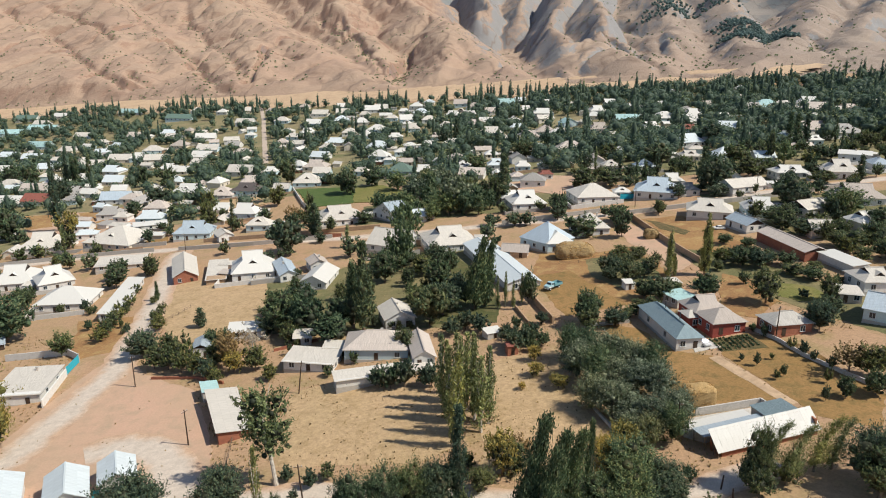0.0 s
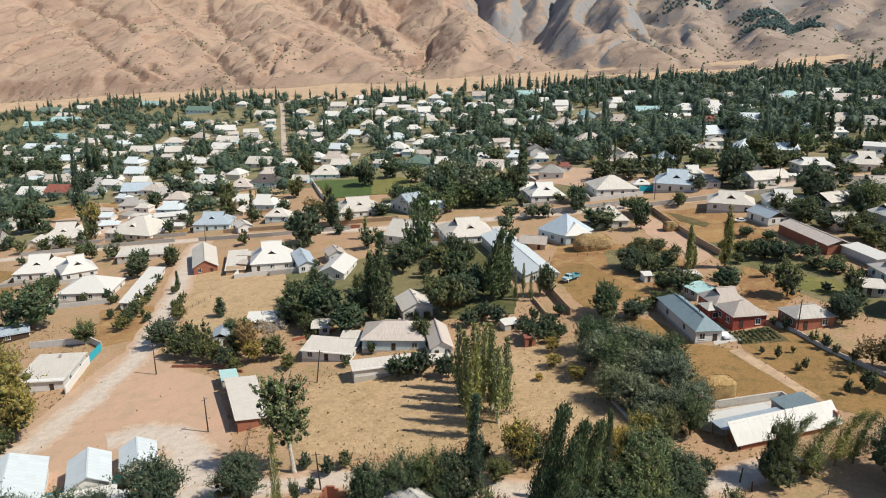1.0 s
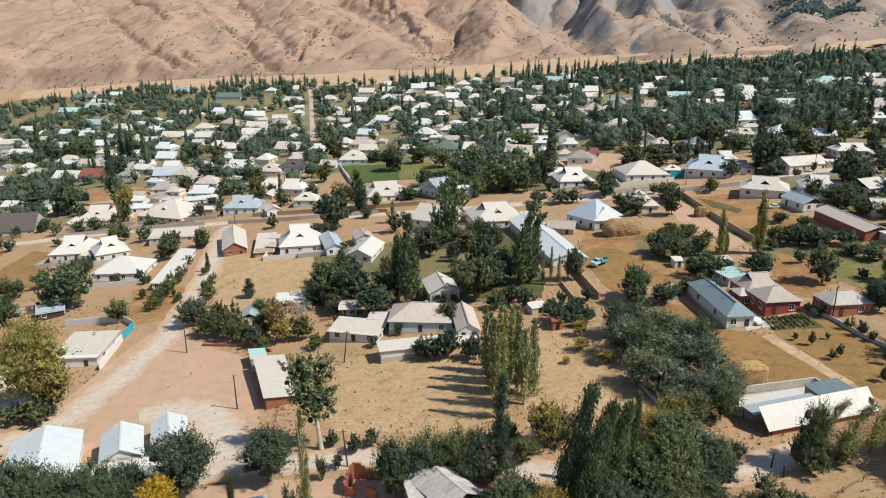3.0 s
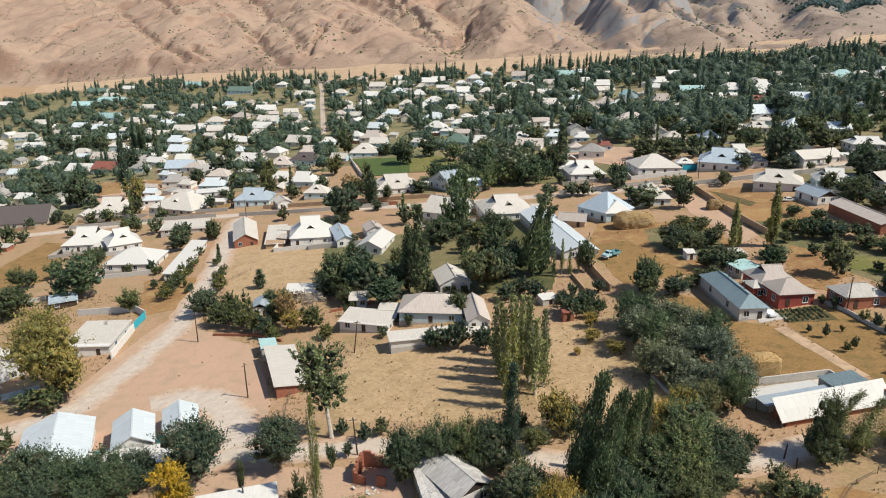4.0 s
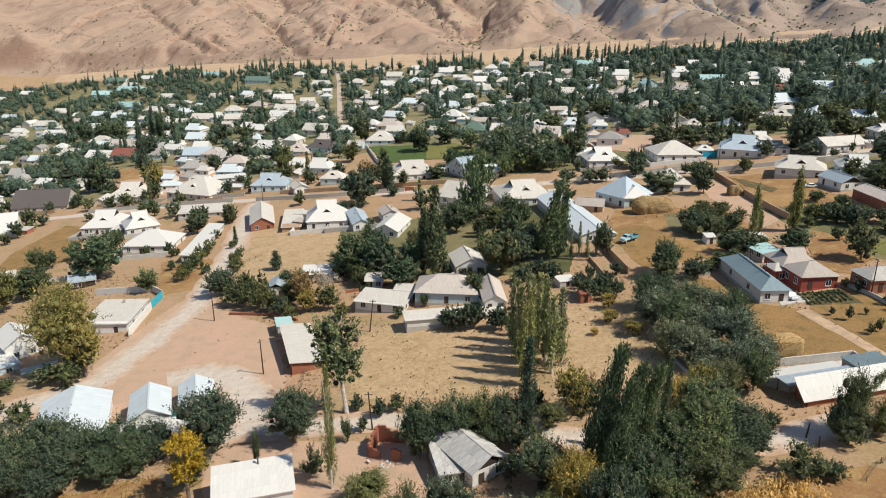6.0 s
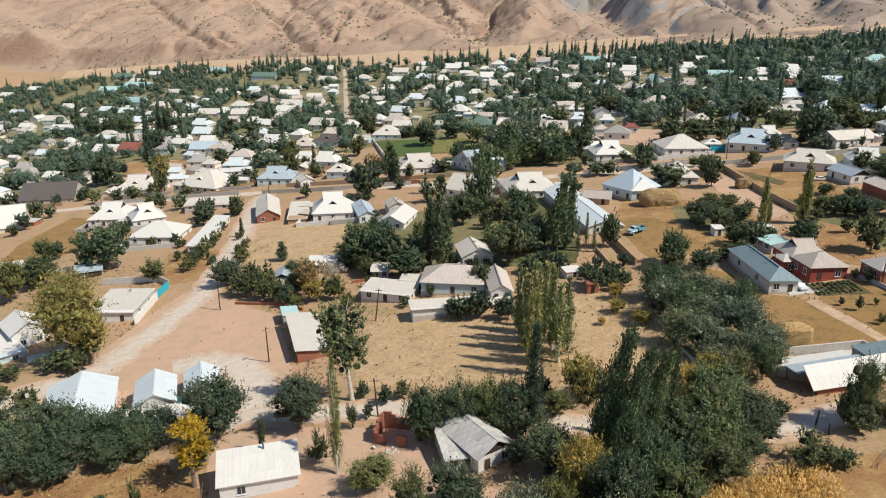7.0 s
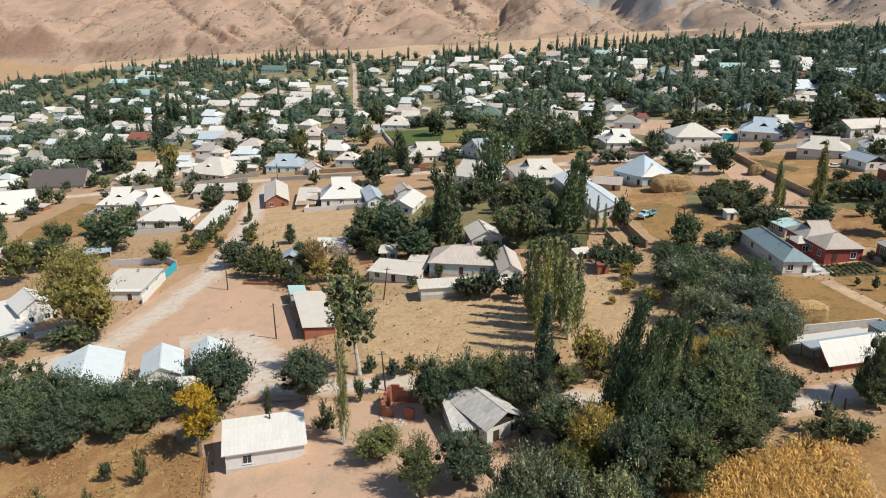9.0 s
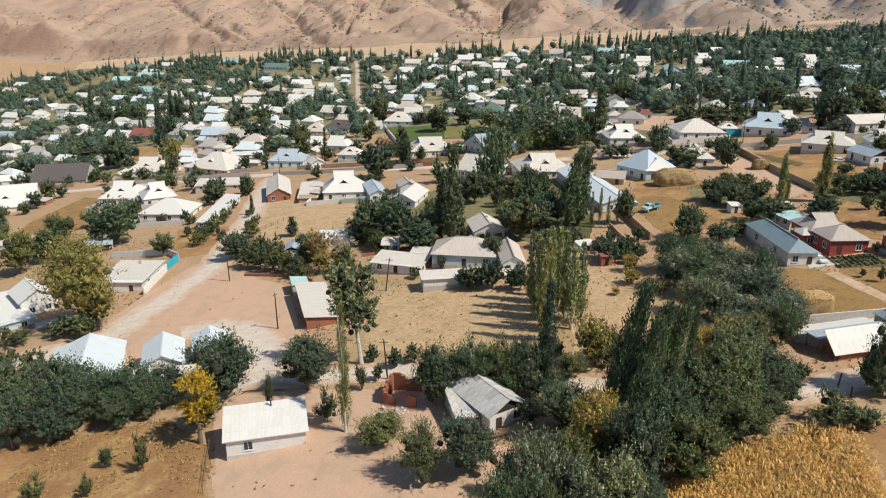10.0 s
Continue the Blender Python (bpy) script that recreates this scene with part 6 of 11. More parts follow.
house(7, 501.2, -18.3, 11.6, 10.6, 3.1, "gablet", M_BLUEWALL, R_WHITE, rise=3.2, detail=0, label="pale blue-walled house with bright white sheet half-hipped roof")
house(23.4, 438.8, 101.2, 12.3, 9.8, 2.9, "hip", M_WHITE, R_PINK, rise=2.9, detail=0, label="white-walled house with weathered pinkish slate hipped roof")
house(24.5, 404.6, -11.6, 11.3, 10.3, 2.8, "hip", M_WHITE, R_WHITE, rise=3.5, dormer=1, detail=1, label="white-walled house with bright white sheet hipped roof")
house(1, 405.5, -5.3, 11.3, 9.5, 3.1, "gablet", M_WHITE, R_WHITE, rise=3.5, detail=1, label="white-walled house with bright white sheet half-hipped roof")
house(47, 706.8, -7.5, 22.2, 14, 2.8, "gable", M_BLUEWALL, R_PINK, rise=5.1, detail=0, label="pale blue-walled house with weathered pinkish slate gabled roof")
house(55.7, 675.8, -15.3, 15, 12.5, 2.9, "hip", M_BLUEWALL, R_PINK, rise=4.2, detail=0, label="pale blue-walled house with weathered pinkish slate hipped roof")
house(85.1, 670.1, 3.4, 15.6, 14, 2.9, "gable", M_BLUEWALL, R_TEAL, rise=5.2, detail=0, label="pale blue-walled house with pale teal gabled roof")
house(46.3, 628.1, -8.5, 17.5, 13.9, 3.1, "gablet", M_BLUEWALL, R_WHITE, rise=4.3, detail=0, label="pale blue-walled house with bright white sheet half-hipped roof")
house(48.9, 574.9, 1, 16, 12.9, 2.9, "gablet", M_WHITE, R_PINK, rise=3.8, detail=0, label="white-walled house with weathered pinkish slate half-hipped roof")
house(55.2, 526.6, -6.5, 17.7, 14, 2.9, "gablet", M_BLUEWALL, R_CREAM, rise=4.2, detail=0, label="pale blue-walled house with cream slate half-hipped roof")
house(56.7, 581.6, -6.9, 13.5, 11.5, 3.1, "gable", M_WHITE, R_WHITE, rise=3.6, detail=0, label="white-walled house with bright white sheet gabled roof")
house(79.5, 575.5, 92.6, 9.7, 8.5, 3.1, "gablet", M_WHITE, R_WHITE, rise=2.7, detail=0, label="white-walled house with bright white sheet half-hipped roof")
house(76.1, 536.3, 0.4, 10, 7.7, 2.9, "gablet", M_CREAM, R_PALE, rise=2.6, detail=0, label="cream-walled house with pale metal half-hipped roof")
house(106.5, 593.9, -5, 17.9, 13.5, 2.8, "gablet", M_WHITE, R_WHITE, rise=4.0, detail=0, label="white-walled house with bright white sheet half-hipped roof")
house(140, 624.1, -1.8, 9.5, 7.1, 2.8, "hip", M_CREAM, R_CREAM, rise=2.2, detail=0, label="cream-walled house with cream slate hipped roof")
house(114, 528.6, 100.4, 12.5, 10.9, 2.9, "gable", M_BLUEWALL, R_TEAL, rise=3.2, detail=0, label="pale blue-walled house with pale teal gabled roof")
house(97.8, 482.1, -12.2, 16.4, 14, 2.9, "hip", M_BLUEWALL, R_WHITE, rise=4.2, detail=0, label="pale blue-walled house with bright white sheet hipped roof")
house(91.6, 501.9, -6.8, 14.2, 13.3, 2.9, "hip", M_WHITE, R_PINK, rise=4.4, detail=0, label="white-walled house with weathered pinkish slate hipped roof")
house(76.6, 486.1, -0.5, 16.4, 13.8, 3.1, "gablet", M_BLUEWALL, R_PINK, rise=5.4, detail=0, label="pale blue-walled house with weathered pinkish slate half-hipped roof")
house(92.2, 422, -2.6, 18.5, 14, 3.1, "hip", M_WHITE, R_PINK, rise=4.5, detail=0, label="white-walled house with weathered pinkish slate hipped roof")
house(74.3, 429.4, -6.8, 12.2, 11.6, 2.9, "hip", M_BLUEWALL, R_WHITE, rise=4.5, detail=0, label="pale blue-walled house with bright white sheet hipped roof")
house(44.9, 436.2, 2.4, 9, 7.5, 2.8, "hip", M_CREAM, R_WHITE, rise=2.6, dormer=1, detail=0, label="cream-walled house with bright white sheet hipped roof")
house(43.9, 398.6, -0.9, 11.2, 8.6, 2.8, "gablet", M_WHITE, R_PALE, rise=3.4, dormer=1, detail=1, label="white-walled house with pale metal half-hipped roof")
house(56.4, 383.6, -5.1, 8, 7.9, 3.1, "gablet", M_BLUEWALL, R_WHITE, rise=2.7, detail=1, label="pale blue-walled house with bright white sheet half-hipped roof")
house(63.4, 352.9, 0.7, 7, 5.8, 3.1, "gablet", M_WHITE, R_RED, rise=1.7, detail=1, label="white-walled house with red-brown half-hipped roof")
house(49.3, 357.7, 90.6, 7.4, 6.7, 2.9, "hip", M_BLUEWALL, R_PINK, rise=2.1, detail=1, label="pale blue-walled house with weathered pinkish slate hipped roof")
house(-4.9, 294, 10.1, 8.3, 7.5, 3.1, "gable", M_CREAM, R_PALE, rise=2.5, detail=1, label="cream-walled house with pale metal gabled roof")
house(-12.5, 418.6, -10.4, 15.6, 14, 2.8, "hip", M_BLUEWALL, R_GREEN, rise=4.4, detail=1, label="pale blue-walled house with dull green hipped roof")
house(152, 503.2, -1.6, 17.5, 14, 3.1, "gable", M_CREAM, R_TEAL, rise=4.6, detail=0, label="cream-walled house with pale teal gabled roof")
house(163.2, 505.7, -17.7, 11.8, 10.7, 2.9, "gablet", M_BLUEWALL, R_WHITE, rise=3.1, detail=0, label="pale blue-walled house with bright white sheet half-hipped roof")
house(154.3, 460.5, 14.7, 13.5, 10.7, 3.1, "gablet", M_BLUEWALL, R_WHITE, rise=4.2, detail=0, label="pale blue-walled house with bright white sheet half-hipped roof")
house(177.4, 498.6, 3.7, 17.7, 14, 2.9, "hip", M_BLUEWALL, R_WHITE, rise=5.6, detail=0, label="pale blue-walled house with bright white sheet hipped roof")
house(185.1, 470.9, -6.5, 16.9, 13.9, 2.8, "gablet", M_WHITE, R_WHITE, rise=4.4, detail=0, label="white-walled house with bright white sheet half-hipped roof")
house(198, 498.5, -4.2, 11.9, 10.9, 2.9, "gablet", M_BLUEWALL, R_WHITE, rise=4.0, detail=0, label="pale blue-walled house with bright white sheet half-hipped roof")
house(172.5, 443.2, -9.6, 11.5, 9.4, 2.9, "gable", M_BLUEWALL, R_RED, rise=2.7, dormer=1, detail=0, label="pale blue-walled house with red-brown gabled roof")
house(155.5, 399.4, 15.3, 18, 14, 2.9, "gablet", M_WHITE, R_PALE, rise=4.6, detail=0, label="white-walled house with pale metal half-hipped roof")
house(140.2, 356.1, -6.9, 10.7, 9.3, 2.9, "gablet", M_CREAM, R_CREAM, rise=2.6, dormer=1, detail=1, label="cream-walled house with cream slate half-hipped roof")
house(126.6, 485.9, -4.3, 14, 11.7, 2.8, "gablet", M_WHITE, R_PINK, rise=4.2, detail=0, label="white-walled house with weathered pinkish slate half-hipped roof")
house(138.2, 546.8, -20.1, 10.4, 7.9, 2.9, "hip", M_CREAM, R_WHITE, rise=3.1, detail=0, label="cream-walled house with bright white sheet hipped roof")
house(175.6, 565.8, -3.5, 8.8, 8.7, 2.9, "gable", M_WHITE, R_WHITE, rise=3.1, detail=0, label="white-walled house with bright white sheet gabled roof")
house(195.8, 557, -3, 10.9, 9.4, 2.9, "gablet", M_BLUEWALL, R_WHITE, rise=3.5, detail=0, label="pale blue-walled house with bright white sheet half-hipped roof")
house(238.2, 491.9, 6.9, 18.2, 13.8, 2.8, "gablet", M_BLUEWALL, R_GREY, rise=4.7, detail=0, label="pale blue-walled house with grey sheet half-hipped roof")
house(249.7, 494.3, -10.6, 18.5, 14, 2.8, "hip", M_BLUEWALL, R_TEAL, rise=5.0, detail=0, label="pale blue-walled house with pale teal hipped roof")
house(256.1, 483, -12.1, 18.3, 14, 3.1, "hip", M_BLUEWALL, R_CREAM, rise=4.5, detail=0, label="pale blue-walled house with cream slate hipped roof")
house(276.3, 486.8, -17.9, 15.6, 12.8, 3.1, "gablet", M_WHITE, R_WHITE, rise=4.2, detail=0, label="white-walled house with bright white sheet half-hipped roof")
house(266.6, 459.1, -20.9, 17.7, 14, 2.9, "gablet", M_WHITE, R_PINK, rise=4.8, detail=0, label="white-walled house with weathered pinkish slate half-hipped roof")
house(281.4, 448.8, 1.2, 7.9, 7.6, 3.1, "gable", M_CREAM, R_PINK, rise=2.1, detail=0, label="cream-walled house with weathered pinkish slate gabled roof")
house(304, 451.7, -6.1, 8.1, 7.2, 2.8, "gablet", M_BLUEWALL, R_CREAM, rise=2.6, detail=0, label="pale blue-walled house with cream slate half-hipped roof")
house(224.5, 391, 6.8, 15.1, 13.3, 2.9, "gable", M_WHITE, R_PINK, rise=4.8, detail=0, label="white-walled house with weathered pinkish slate gabled roof")
house(206.5, 356.6, -3.6, 7.7, 6.5, 3.1, "gablet", M_BLUEWALL, R_WHITE, rise=2.3, dormer=1, detail=1, label="pale blue-walled house with bright white sheet half-hipped roof")
house(230.4, 370.9, -2.1, 18.3, 14, 2.8, "hip", M_WHITE, R_GREY, rise=5.1, dormer=1, detail=0, label="white-walled house with grey sheet hipped roof")
house(241.5, 418.1, 13.7, 13.5, 12.2, 2.9, "hip", M_CREAM, R_WHITE, rise=4.9, detail=0, label="cream-walled house with bright white sheet hipped roof")
house(194.9, 286.5, 79.3, 9.7, 8, 2.9, "hip", M_WHITE, R_BLUE, rise=2.4, detail=1, label="white-walled house with bluish metal hipped roof")
house(135.4, 296, 83.7, 7.9, 6.3, 3.1, "gable", M_WHITE, R_CREAM, rise=2.0, detail=1, label="white-walled house with cream slate gabled roof")
house(85.3, 292.4, -7.1, 7, 5.5, 2.8, "hip", M_WHITE, R_WHITE, rise=1.8, dormer=1, detail=1, label="white-walled house with bright white sheet hipped roof")
house(111, 302.9, -1.3, 9.1, 7.7, 2.9, "gablet", M_CREAM, R_WHITE, rise=3.0, detail=1, label="cream-walled house with bright white sheet half-hipped roof")
house(110.1, 282.8, -1.9, 8.6, 8.4, 2.9, "gablet", M_WHITE, R_GREY, rise=2.4, detail=1, label="white-walled house with grey sheet half-hipped roof")
house(120.5, 240.2, -15.3, 11.5, 11.2, 2.9, "gablet", M_BLUEWALL, R_WHITE, rise=3.7, detail=1, label="pale blue-walled house with bright white sheet half-hipped roof")
house(123.8, 208.2, -2, 7, 6, 2.8, "gable", M_CREAM, R_CREAM, rise=2.4, detail=1, label="cream-walled house with cream slate gabled roof")
house(155.5, 239.6, -9.5, 16.2, 12.9, 3.1, "gablet", M_WHITE, R_PINK, rise=4.2, detail=1, label="white-walled house with weathered pinkish slate half-hipped roof")
house(140, 209.1, 8.2, 10.8, 8.4, 2.9, "gablet", M_CREAM, R_WHITE, rise=2.9, detail=1, label="cream-walled house with bright white sheet half-hipped roof")
house(-140.8, 738.8, -7.7, 15.3, 11.8, 2.9, "hip", M_BLUEWALL, R_CREAM, rise=4.0, detail=0, label="pale blue-walled house with cream slate hipped roof")
house(-52.9, 665.1, -2.6, 13.6, 11.2, 3.1, "hip", M_CREAM, R_WHITE, rise=4.3, detail=0, label="cream-walled house with bright white sheet hipped roof")
house(-18.7, 561.4, -0.1, 11.4, 9.4, 2.9, "gablet", M_WHITE, R_WHITE, rise=3.0, detail=0, label="white-walled house with bright white sheet half-hipped roof")
house(-4.9, 595.8, 4.7, 12.1, 10.5, 2.8, "gablet", M_BLUEWALL, R_CREAM, rise=4.2, detail=0, label="pale blue-walled house with cream slate half-hipped roof")
house(23.5, 582.8, -3.6, 13, 11.1, 2.9, "hip", M_WHITE, R_CREAM, rise=4.4, detail=0, label="white-walled house with cream slate hipped roof")
house(-82.7, 406, -6.4, 9.3, 7.5, 2.9, "gable", M_BLUEWALL, R_CREAM, rise=2.7, dormer=1, detail=1, label="pale blue-walled house with cream slate gabled roof")
house(-111.6, 628.8, -9.4, 11.8, 9.7, 2.8, "gablet", M_BLUEWALL, R_CREAM, rise=2.9, detail=0, label="pale blue-walled house with cream slate half-hipped roof")
house(-59.7, 615.6, 0, 13.7, 11.6, 2.8, "hip", M_WHITE, R_CREAM, rise=3.7, detail=0, label="white-walled house with cream slate hipped roof")
house(-37.6, 431.6, -15.2, 8.9, 6.7, 2.8, "gablet", M_BLUEWALL, R_CREAM, rise=2.2, detail=0, label="pale blue-walled house with cream slate half-hipped roof")
house(123.5, 446, -6.5, 11.2, 9.8, 2.9, "gablet", M_CREAM, R_CREAM, rise=3.4, dormer=1, detail=0, label="cream-walled house with cream slate half-hipped roof")
house(114.9, 392, 92.4, 9.1, 7.3, 2.8, "gable", M_BLUEWALL, R_WHITE, rise=2.3, dormer=1, detail=1, label="pale blue-walled house with bright white sheet gabled roof")
house(97.8, 354.5, -2.9, 8.9, 7.8, 3.1, "hip", M_CREAM, R_CREAM, rise=2.6, dormer=1, detail=1, label="cream-walled house with cream slate hipped roof")
house(112.1, 343.6, 9.2, 8.8, 8.7, 2.9, "hip", M_WHITE, R_PALE, rise=3.3, dormer=1, detail=1, label="white-walled house with pale metal hipped roof")
house(154.6, 348, 1.6, 10, 9.7, 2.9, "hip", M_BLUEWALL, R_PALE, rise=3.8, dormer=1, detail=1, label="pale blue-walled house with pale metal hipped roof")
house(165.6, 328.7, -1.8, 9.6, 8, 3.1, "gable", M_WHITE, R_PALE, rise=2.8, dormer=1, detail=1, label="white-walled house with pale metal gabled roof")
house(185.4, 402.6, -4.6, 10.7, 8.7, 2.9, "hip", M_BLUEWALL, R_CREAM, rise=3.1, detail=0, label="pale blue-walled house with cream slate hipped roof")
house(208.4, 470.3, -1, 10.5, 8.4, 3.1, "gablet", M_CREAM, R_WHITE, rise=2.7, detail=0, label="cream-walled house with bright white sheet half-hipped roof")
house(200.9, 374.4, -6.2, 10.3, 9.2, 2.8, "hip", M_BLUEWALL, R_PALE, rise=3.5, detail=0, label="pale blue-walled house with pale metal hipped roof")
house(221.3, 529.9, -2.7, 10.6, 9.3, 3.1, "gablet", M_BLUEWALL, R_PINK, rise=3.5, detail=0, label="pale blue-walled house with weathered pinkish slate half-hipped roof")
house(167.9, 605.2, -1, 10.5, 9.8, 3.1, "gable", M_WHITE, R_WHITE, rise=3.0, detail=0, label="white-walled house with bright white sheet gabled roof")
house(121.9, 649.1, -5.3, 11, 8.9, 3.1, "gablet", M_WHITE, R_WHITE, rise=2.7, detail=0, label="white-walled house with bright white sheet half-hipped roof")
house(96.9, 624.7, -2.1, 11.7, 9.3, 2.8, "gablet", M_WHITE, R_WHITE, rise=3.5, detail=0, label="white-walled house with bright white sheet half-hipped roof")
house(13.8, 742.2, -10.9, 11, 8.9, 3.1, "hip", M_CREAM, R_PALE, rise=2.9, detail=0, label="cream-walled house with pale metal hipped roof")
house(67.5, 635.4, 1.4, 11.8, 11.2, 3.1, "gable", M_WHITE, R_PINK, rise=3.5, detail=0, label="white-walled house with weathered pinkish slate gabled roof")
house(-9.9, 649, 4.4, 13.2, 12.2, 3.1, "gable", M_BLUEWALL, R_WHITE, rise=4.5, detail=0, label="pale blue-walled house with bright white sheet gabled roof")
house(-167.6, 818.5, -22.7, 10.8, 9.2, 2.8, "gablet", M_CREAM, R_PINK, rise=3.2, detail=0, label="cream-walled house with weathered pinkish slate half-hipped roof")
house(-198.2, 839.3, 1, 12.7, 11.1, 3.1, "gablet", M_CREAM, R_CREAM, rise=4.2, detail=0, label="cream-walled house with cream slate half-hipped roof")
house(-128.2, 817.8, -9.8, 12.2, 9.4, 3.1, "hip", M_CREAM, R_PINK, rise=3.3, detail=0, label="cream-walled house with weathered pinkish slate hipped roof")
house(-299, 665.6, 2.5, 17.5, 14, 2.9, "gablet", M_BLUEWALL, R_PALE, rise=4.7, detail=0, label="pale blue-walled house with pale metal half-hipped roof")
house(-412, 717.4, -7.4, 22.9, 14, 2.9, "gable", M_WHITE, R_PALE, rise=4.5, detail=0, label="white-walled house with pale metal gabled roof")
house(-351.5, 710, -11.6, 17.6, 14, 3.1, "gablet", M_CREAM, R_CREAM, rise=4.1, detail=0, label="cream-walled house with cream slate half-hipped roof")
house(-194.4, 541.9, -6, 13.9, 12.1, 2.8, "gablet", M_WHITE, R_WHITE, rise=3.5, detail=0, label="white-walled house with bright white sheet half-hipped roof")
house(-222.4, 659.4, -11, 15.4, 14, 2.9, "hip", M_CREAM, R_PINK, rise=4.3, detail=0, label="cream-walled house with weathered pinkish slate hipped roof")
house(-179.3, 521.8, -4.7, 13.3, 10.7, 2.8, "gable", M_CREAM, R_WHITE, rise=3.5, detail=0, label="cream-walled house with bright white sheet gabled roof")
house(-117.4, 604.1, 5.8, 10.2, 8.4, 2.9, "hip", M_CREAM, R_PINK, rise=3.1, detail=0, label="cream-walled house with weathered pinkish slate hipped roof")
house(-260.2, 742.4, -7.4, 18.9, 14, 2.8, "gablet", M_BLUEWALL, R_PALE, rise=4.5, detail=0, label="pale blue-walled house with pale metal half-hipped roof")
house(-257.6, 536.5, 3.8, 18.8, 14, 2.8, "gablet", M_CREAM, R_WHITE, rise=5.4, detail=0, label="cream-walled house with bright white sheet half-hipped roof")
house(-322.3, 552.3, -1.8, 19, 14, 2.9, "hip", M_CREAM, R_CREAM, rise=4.4, detail=0, label="cream-walled house with cream slate hipped roof")
house(-280.6, 539.3, 3.3, 16.9, 14, 2.8, "hip", M_WHITE, R_WHITE, rise=5.3, detail=0, label="white-walled house with bright white sheet hipped roof")
house(-411.1, 537, -2.5, 25, 14, 2.9, "gable", M_WHITE, R_BLUE, rise=4.1, detail=0, label="white-walled house with bluish metal gabled roof")
house(-507.1, 674.6, -9.2, 23.3, 14, 2.9, "gable", M_WHITE, R_WHITE, rise=4.4, detail=0, label="white-walled house with bright white sheet gabled roof")
house(-553.1, 774.4, -1.5, 21.9, 14, 3.1, "gable", M_WHITE, R_PALE, rise=5.0, detail=0, label="white-walled house with pale metal gabled roof")
house(-673.2, 903, -8.1, 20.7, 14, 2.8, "gable", M_CREAM, R_CREAM, rise=5.1, detail=0, label="cream-walled house with cream slate gabled roof")
house(-407.6, 624.2, -2.5, 34.4, 14, 2.9, "gable", M_WHITE, R_WHITE, rise=4.0, detail=0, label="white-walled house with bright white sheet gabled roof")
house(-461.3, 695.8, 6.3, 21.5, 14, 2.9, "gable", M_BLUEWALL, R_CREAM, rise=4.3, detail=0, label="pale blue-walled house with cream slate gabled roof")
house(-686.5, 946.5, -8.4, 25.8, 14, 2.9, "gable", M_CREAM, R_WHITE, rise=5.6, detail=0, label="cream-walled house with bright white sheet gabled roof")
house(-659.4, 971.2, 1.9, 25.9, 14, 2.8, "gable", M_WHITE, R_WHITE, rise=4.7, detail=0, label="white-walled house with bright white sheet gabled roof")
house(-489.8, 774.9, 0.1, 16.9, 14, 3.1, "gable", M_WHITE, R_CREAM, rise=4.8, detail=0, label="white-walled house with cream slate gabled roof")
house(-304, 390.5, 0.5, 10.2, 8, 3.3, "hip", M_WHITE, R_CREAM, rise=2.4, detail=0, label="white-walled house with cream slate hipped roof")
house(-224, 471.1, -15.4, 11.5, 8.7, 3.1, "gable", M_WHITE, R_WHITE, rise=3.1, detail=0, label="white-walled house with bright white sheet gabled roof")
house(269.3, 438.4, -4.1, 10.3, 8.2, 3.3, "gablet", M_WHITE, R_CREAM, rise=2.8, detail=0, label="white-walled house with cream slate half-hipped roof")
house(-7.2, 510, 3.2, 9.3, 7.7, 3.3, "hip", M_WHITE, R_WHITE, rise=2.1, detail=0, label="white-walled house with bright white sheet hipped roof")
house(-63.6, 443.4, -5.5, 11, 9.7, 3.1, "gable", M_BLUEWALL, R_CREAM, rise=3.2, detail=0, label="pale blue-walled house with cream slate gabled roof")
house(-297.8, 702.2, -13.5, 13.9, 11, 2.9, "gablet", M_WHITE, R_PALE, rise=2.9, detail=0, label="white-walled house with pale metal half-hipped roof")
house(-335, 430.1, 24.7, 8.2, 7.3, 2.9, "gable", M_CREAM, R_PINK, rise=2.0, detail=0, label="cream-walled house with weathered pinkish slate gabled roof")
house(-24.2, 669.1, -6.9, 10.9, 8.8, 3.1, "gablet", M_BLUEWALL, R_CREAM, rise=2.8, detail=0, label="pale blue-walled house with cream slate half-hipped roof")
house(-220.3, 566.4, -6.7, 8.8, 6.7, 3.3, "gable", M_WHITE, R_CREAM, rise=2.0, detail=0, label="white-walled house with cream slate gabled roof")
house(-109.7, 367.6, -3.5, 12.1, 11, 2.9, "gable", M_CREAM, R_WHITE, rise=2.9, detail=0, label="cream-walled house with bright white sheet gabled roof")
house(-204.5, 471.8, 3.6, 10, 9.8, 2.9, "gable", M_CREAM, R_WHITE, rise=3.1, detail=0, label="cream-walled house with bright white sheet gabled roof")
house(-473.7, 669.7, -3.6, 12.6, 10.4, 3.1, "gable", M_WHITE, R_WHITE, rise=3.3, detail=0, label="white-walled house with bright white sheet gabled roof")
house(-163.1, 621.7, -11.6, 12.4, 9.9, 2.9, "gable", M_WHITE, R_GREY, rise=3.1, detail=0, label="white-walled house with grey sheet gabled roof")
house(-313.9, 434.3, -4, 12.8, 10.1, 3.3, "gable", M_BLUEWALL, R_GREY, rise=3.5, detail=0, label="pale blue-walled house with grey sheet gabled roof")
house(-219.2, 721.6, 2, 8.8, 7.8, 3.1, "gable", M_CREAM, R_CREAM, rise=2.3, detail=0, label="cream-walled house with cream slate gabled roof")
house(-171.1, 415.3, 76.8, 13.8, 11, 3.3, "gable", M_CREAM, R_GREY, rise=3.0, detail=0, label="cream-walled house with grey sheet gabled roof")
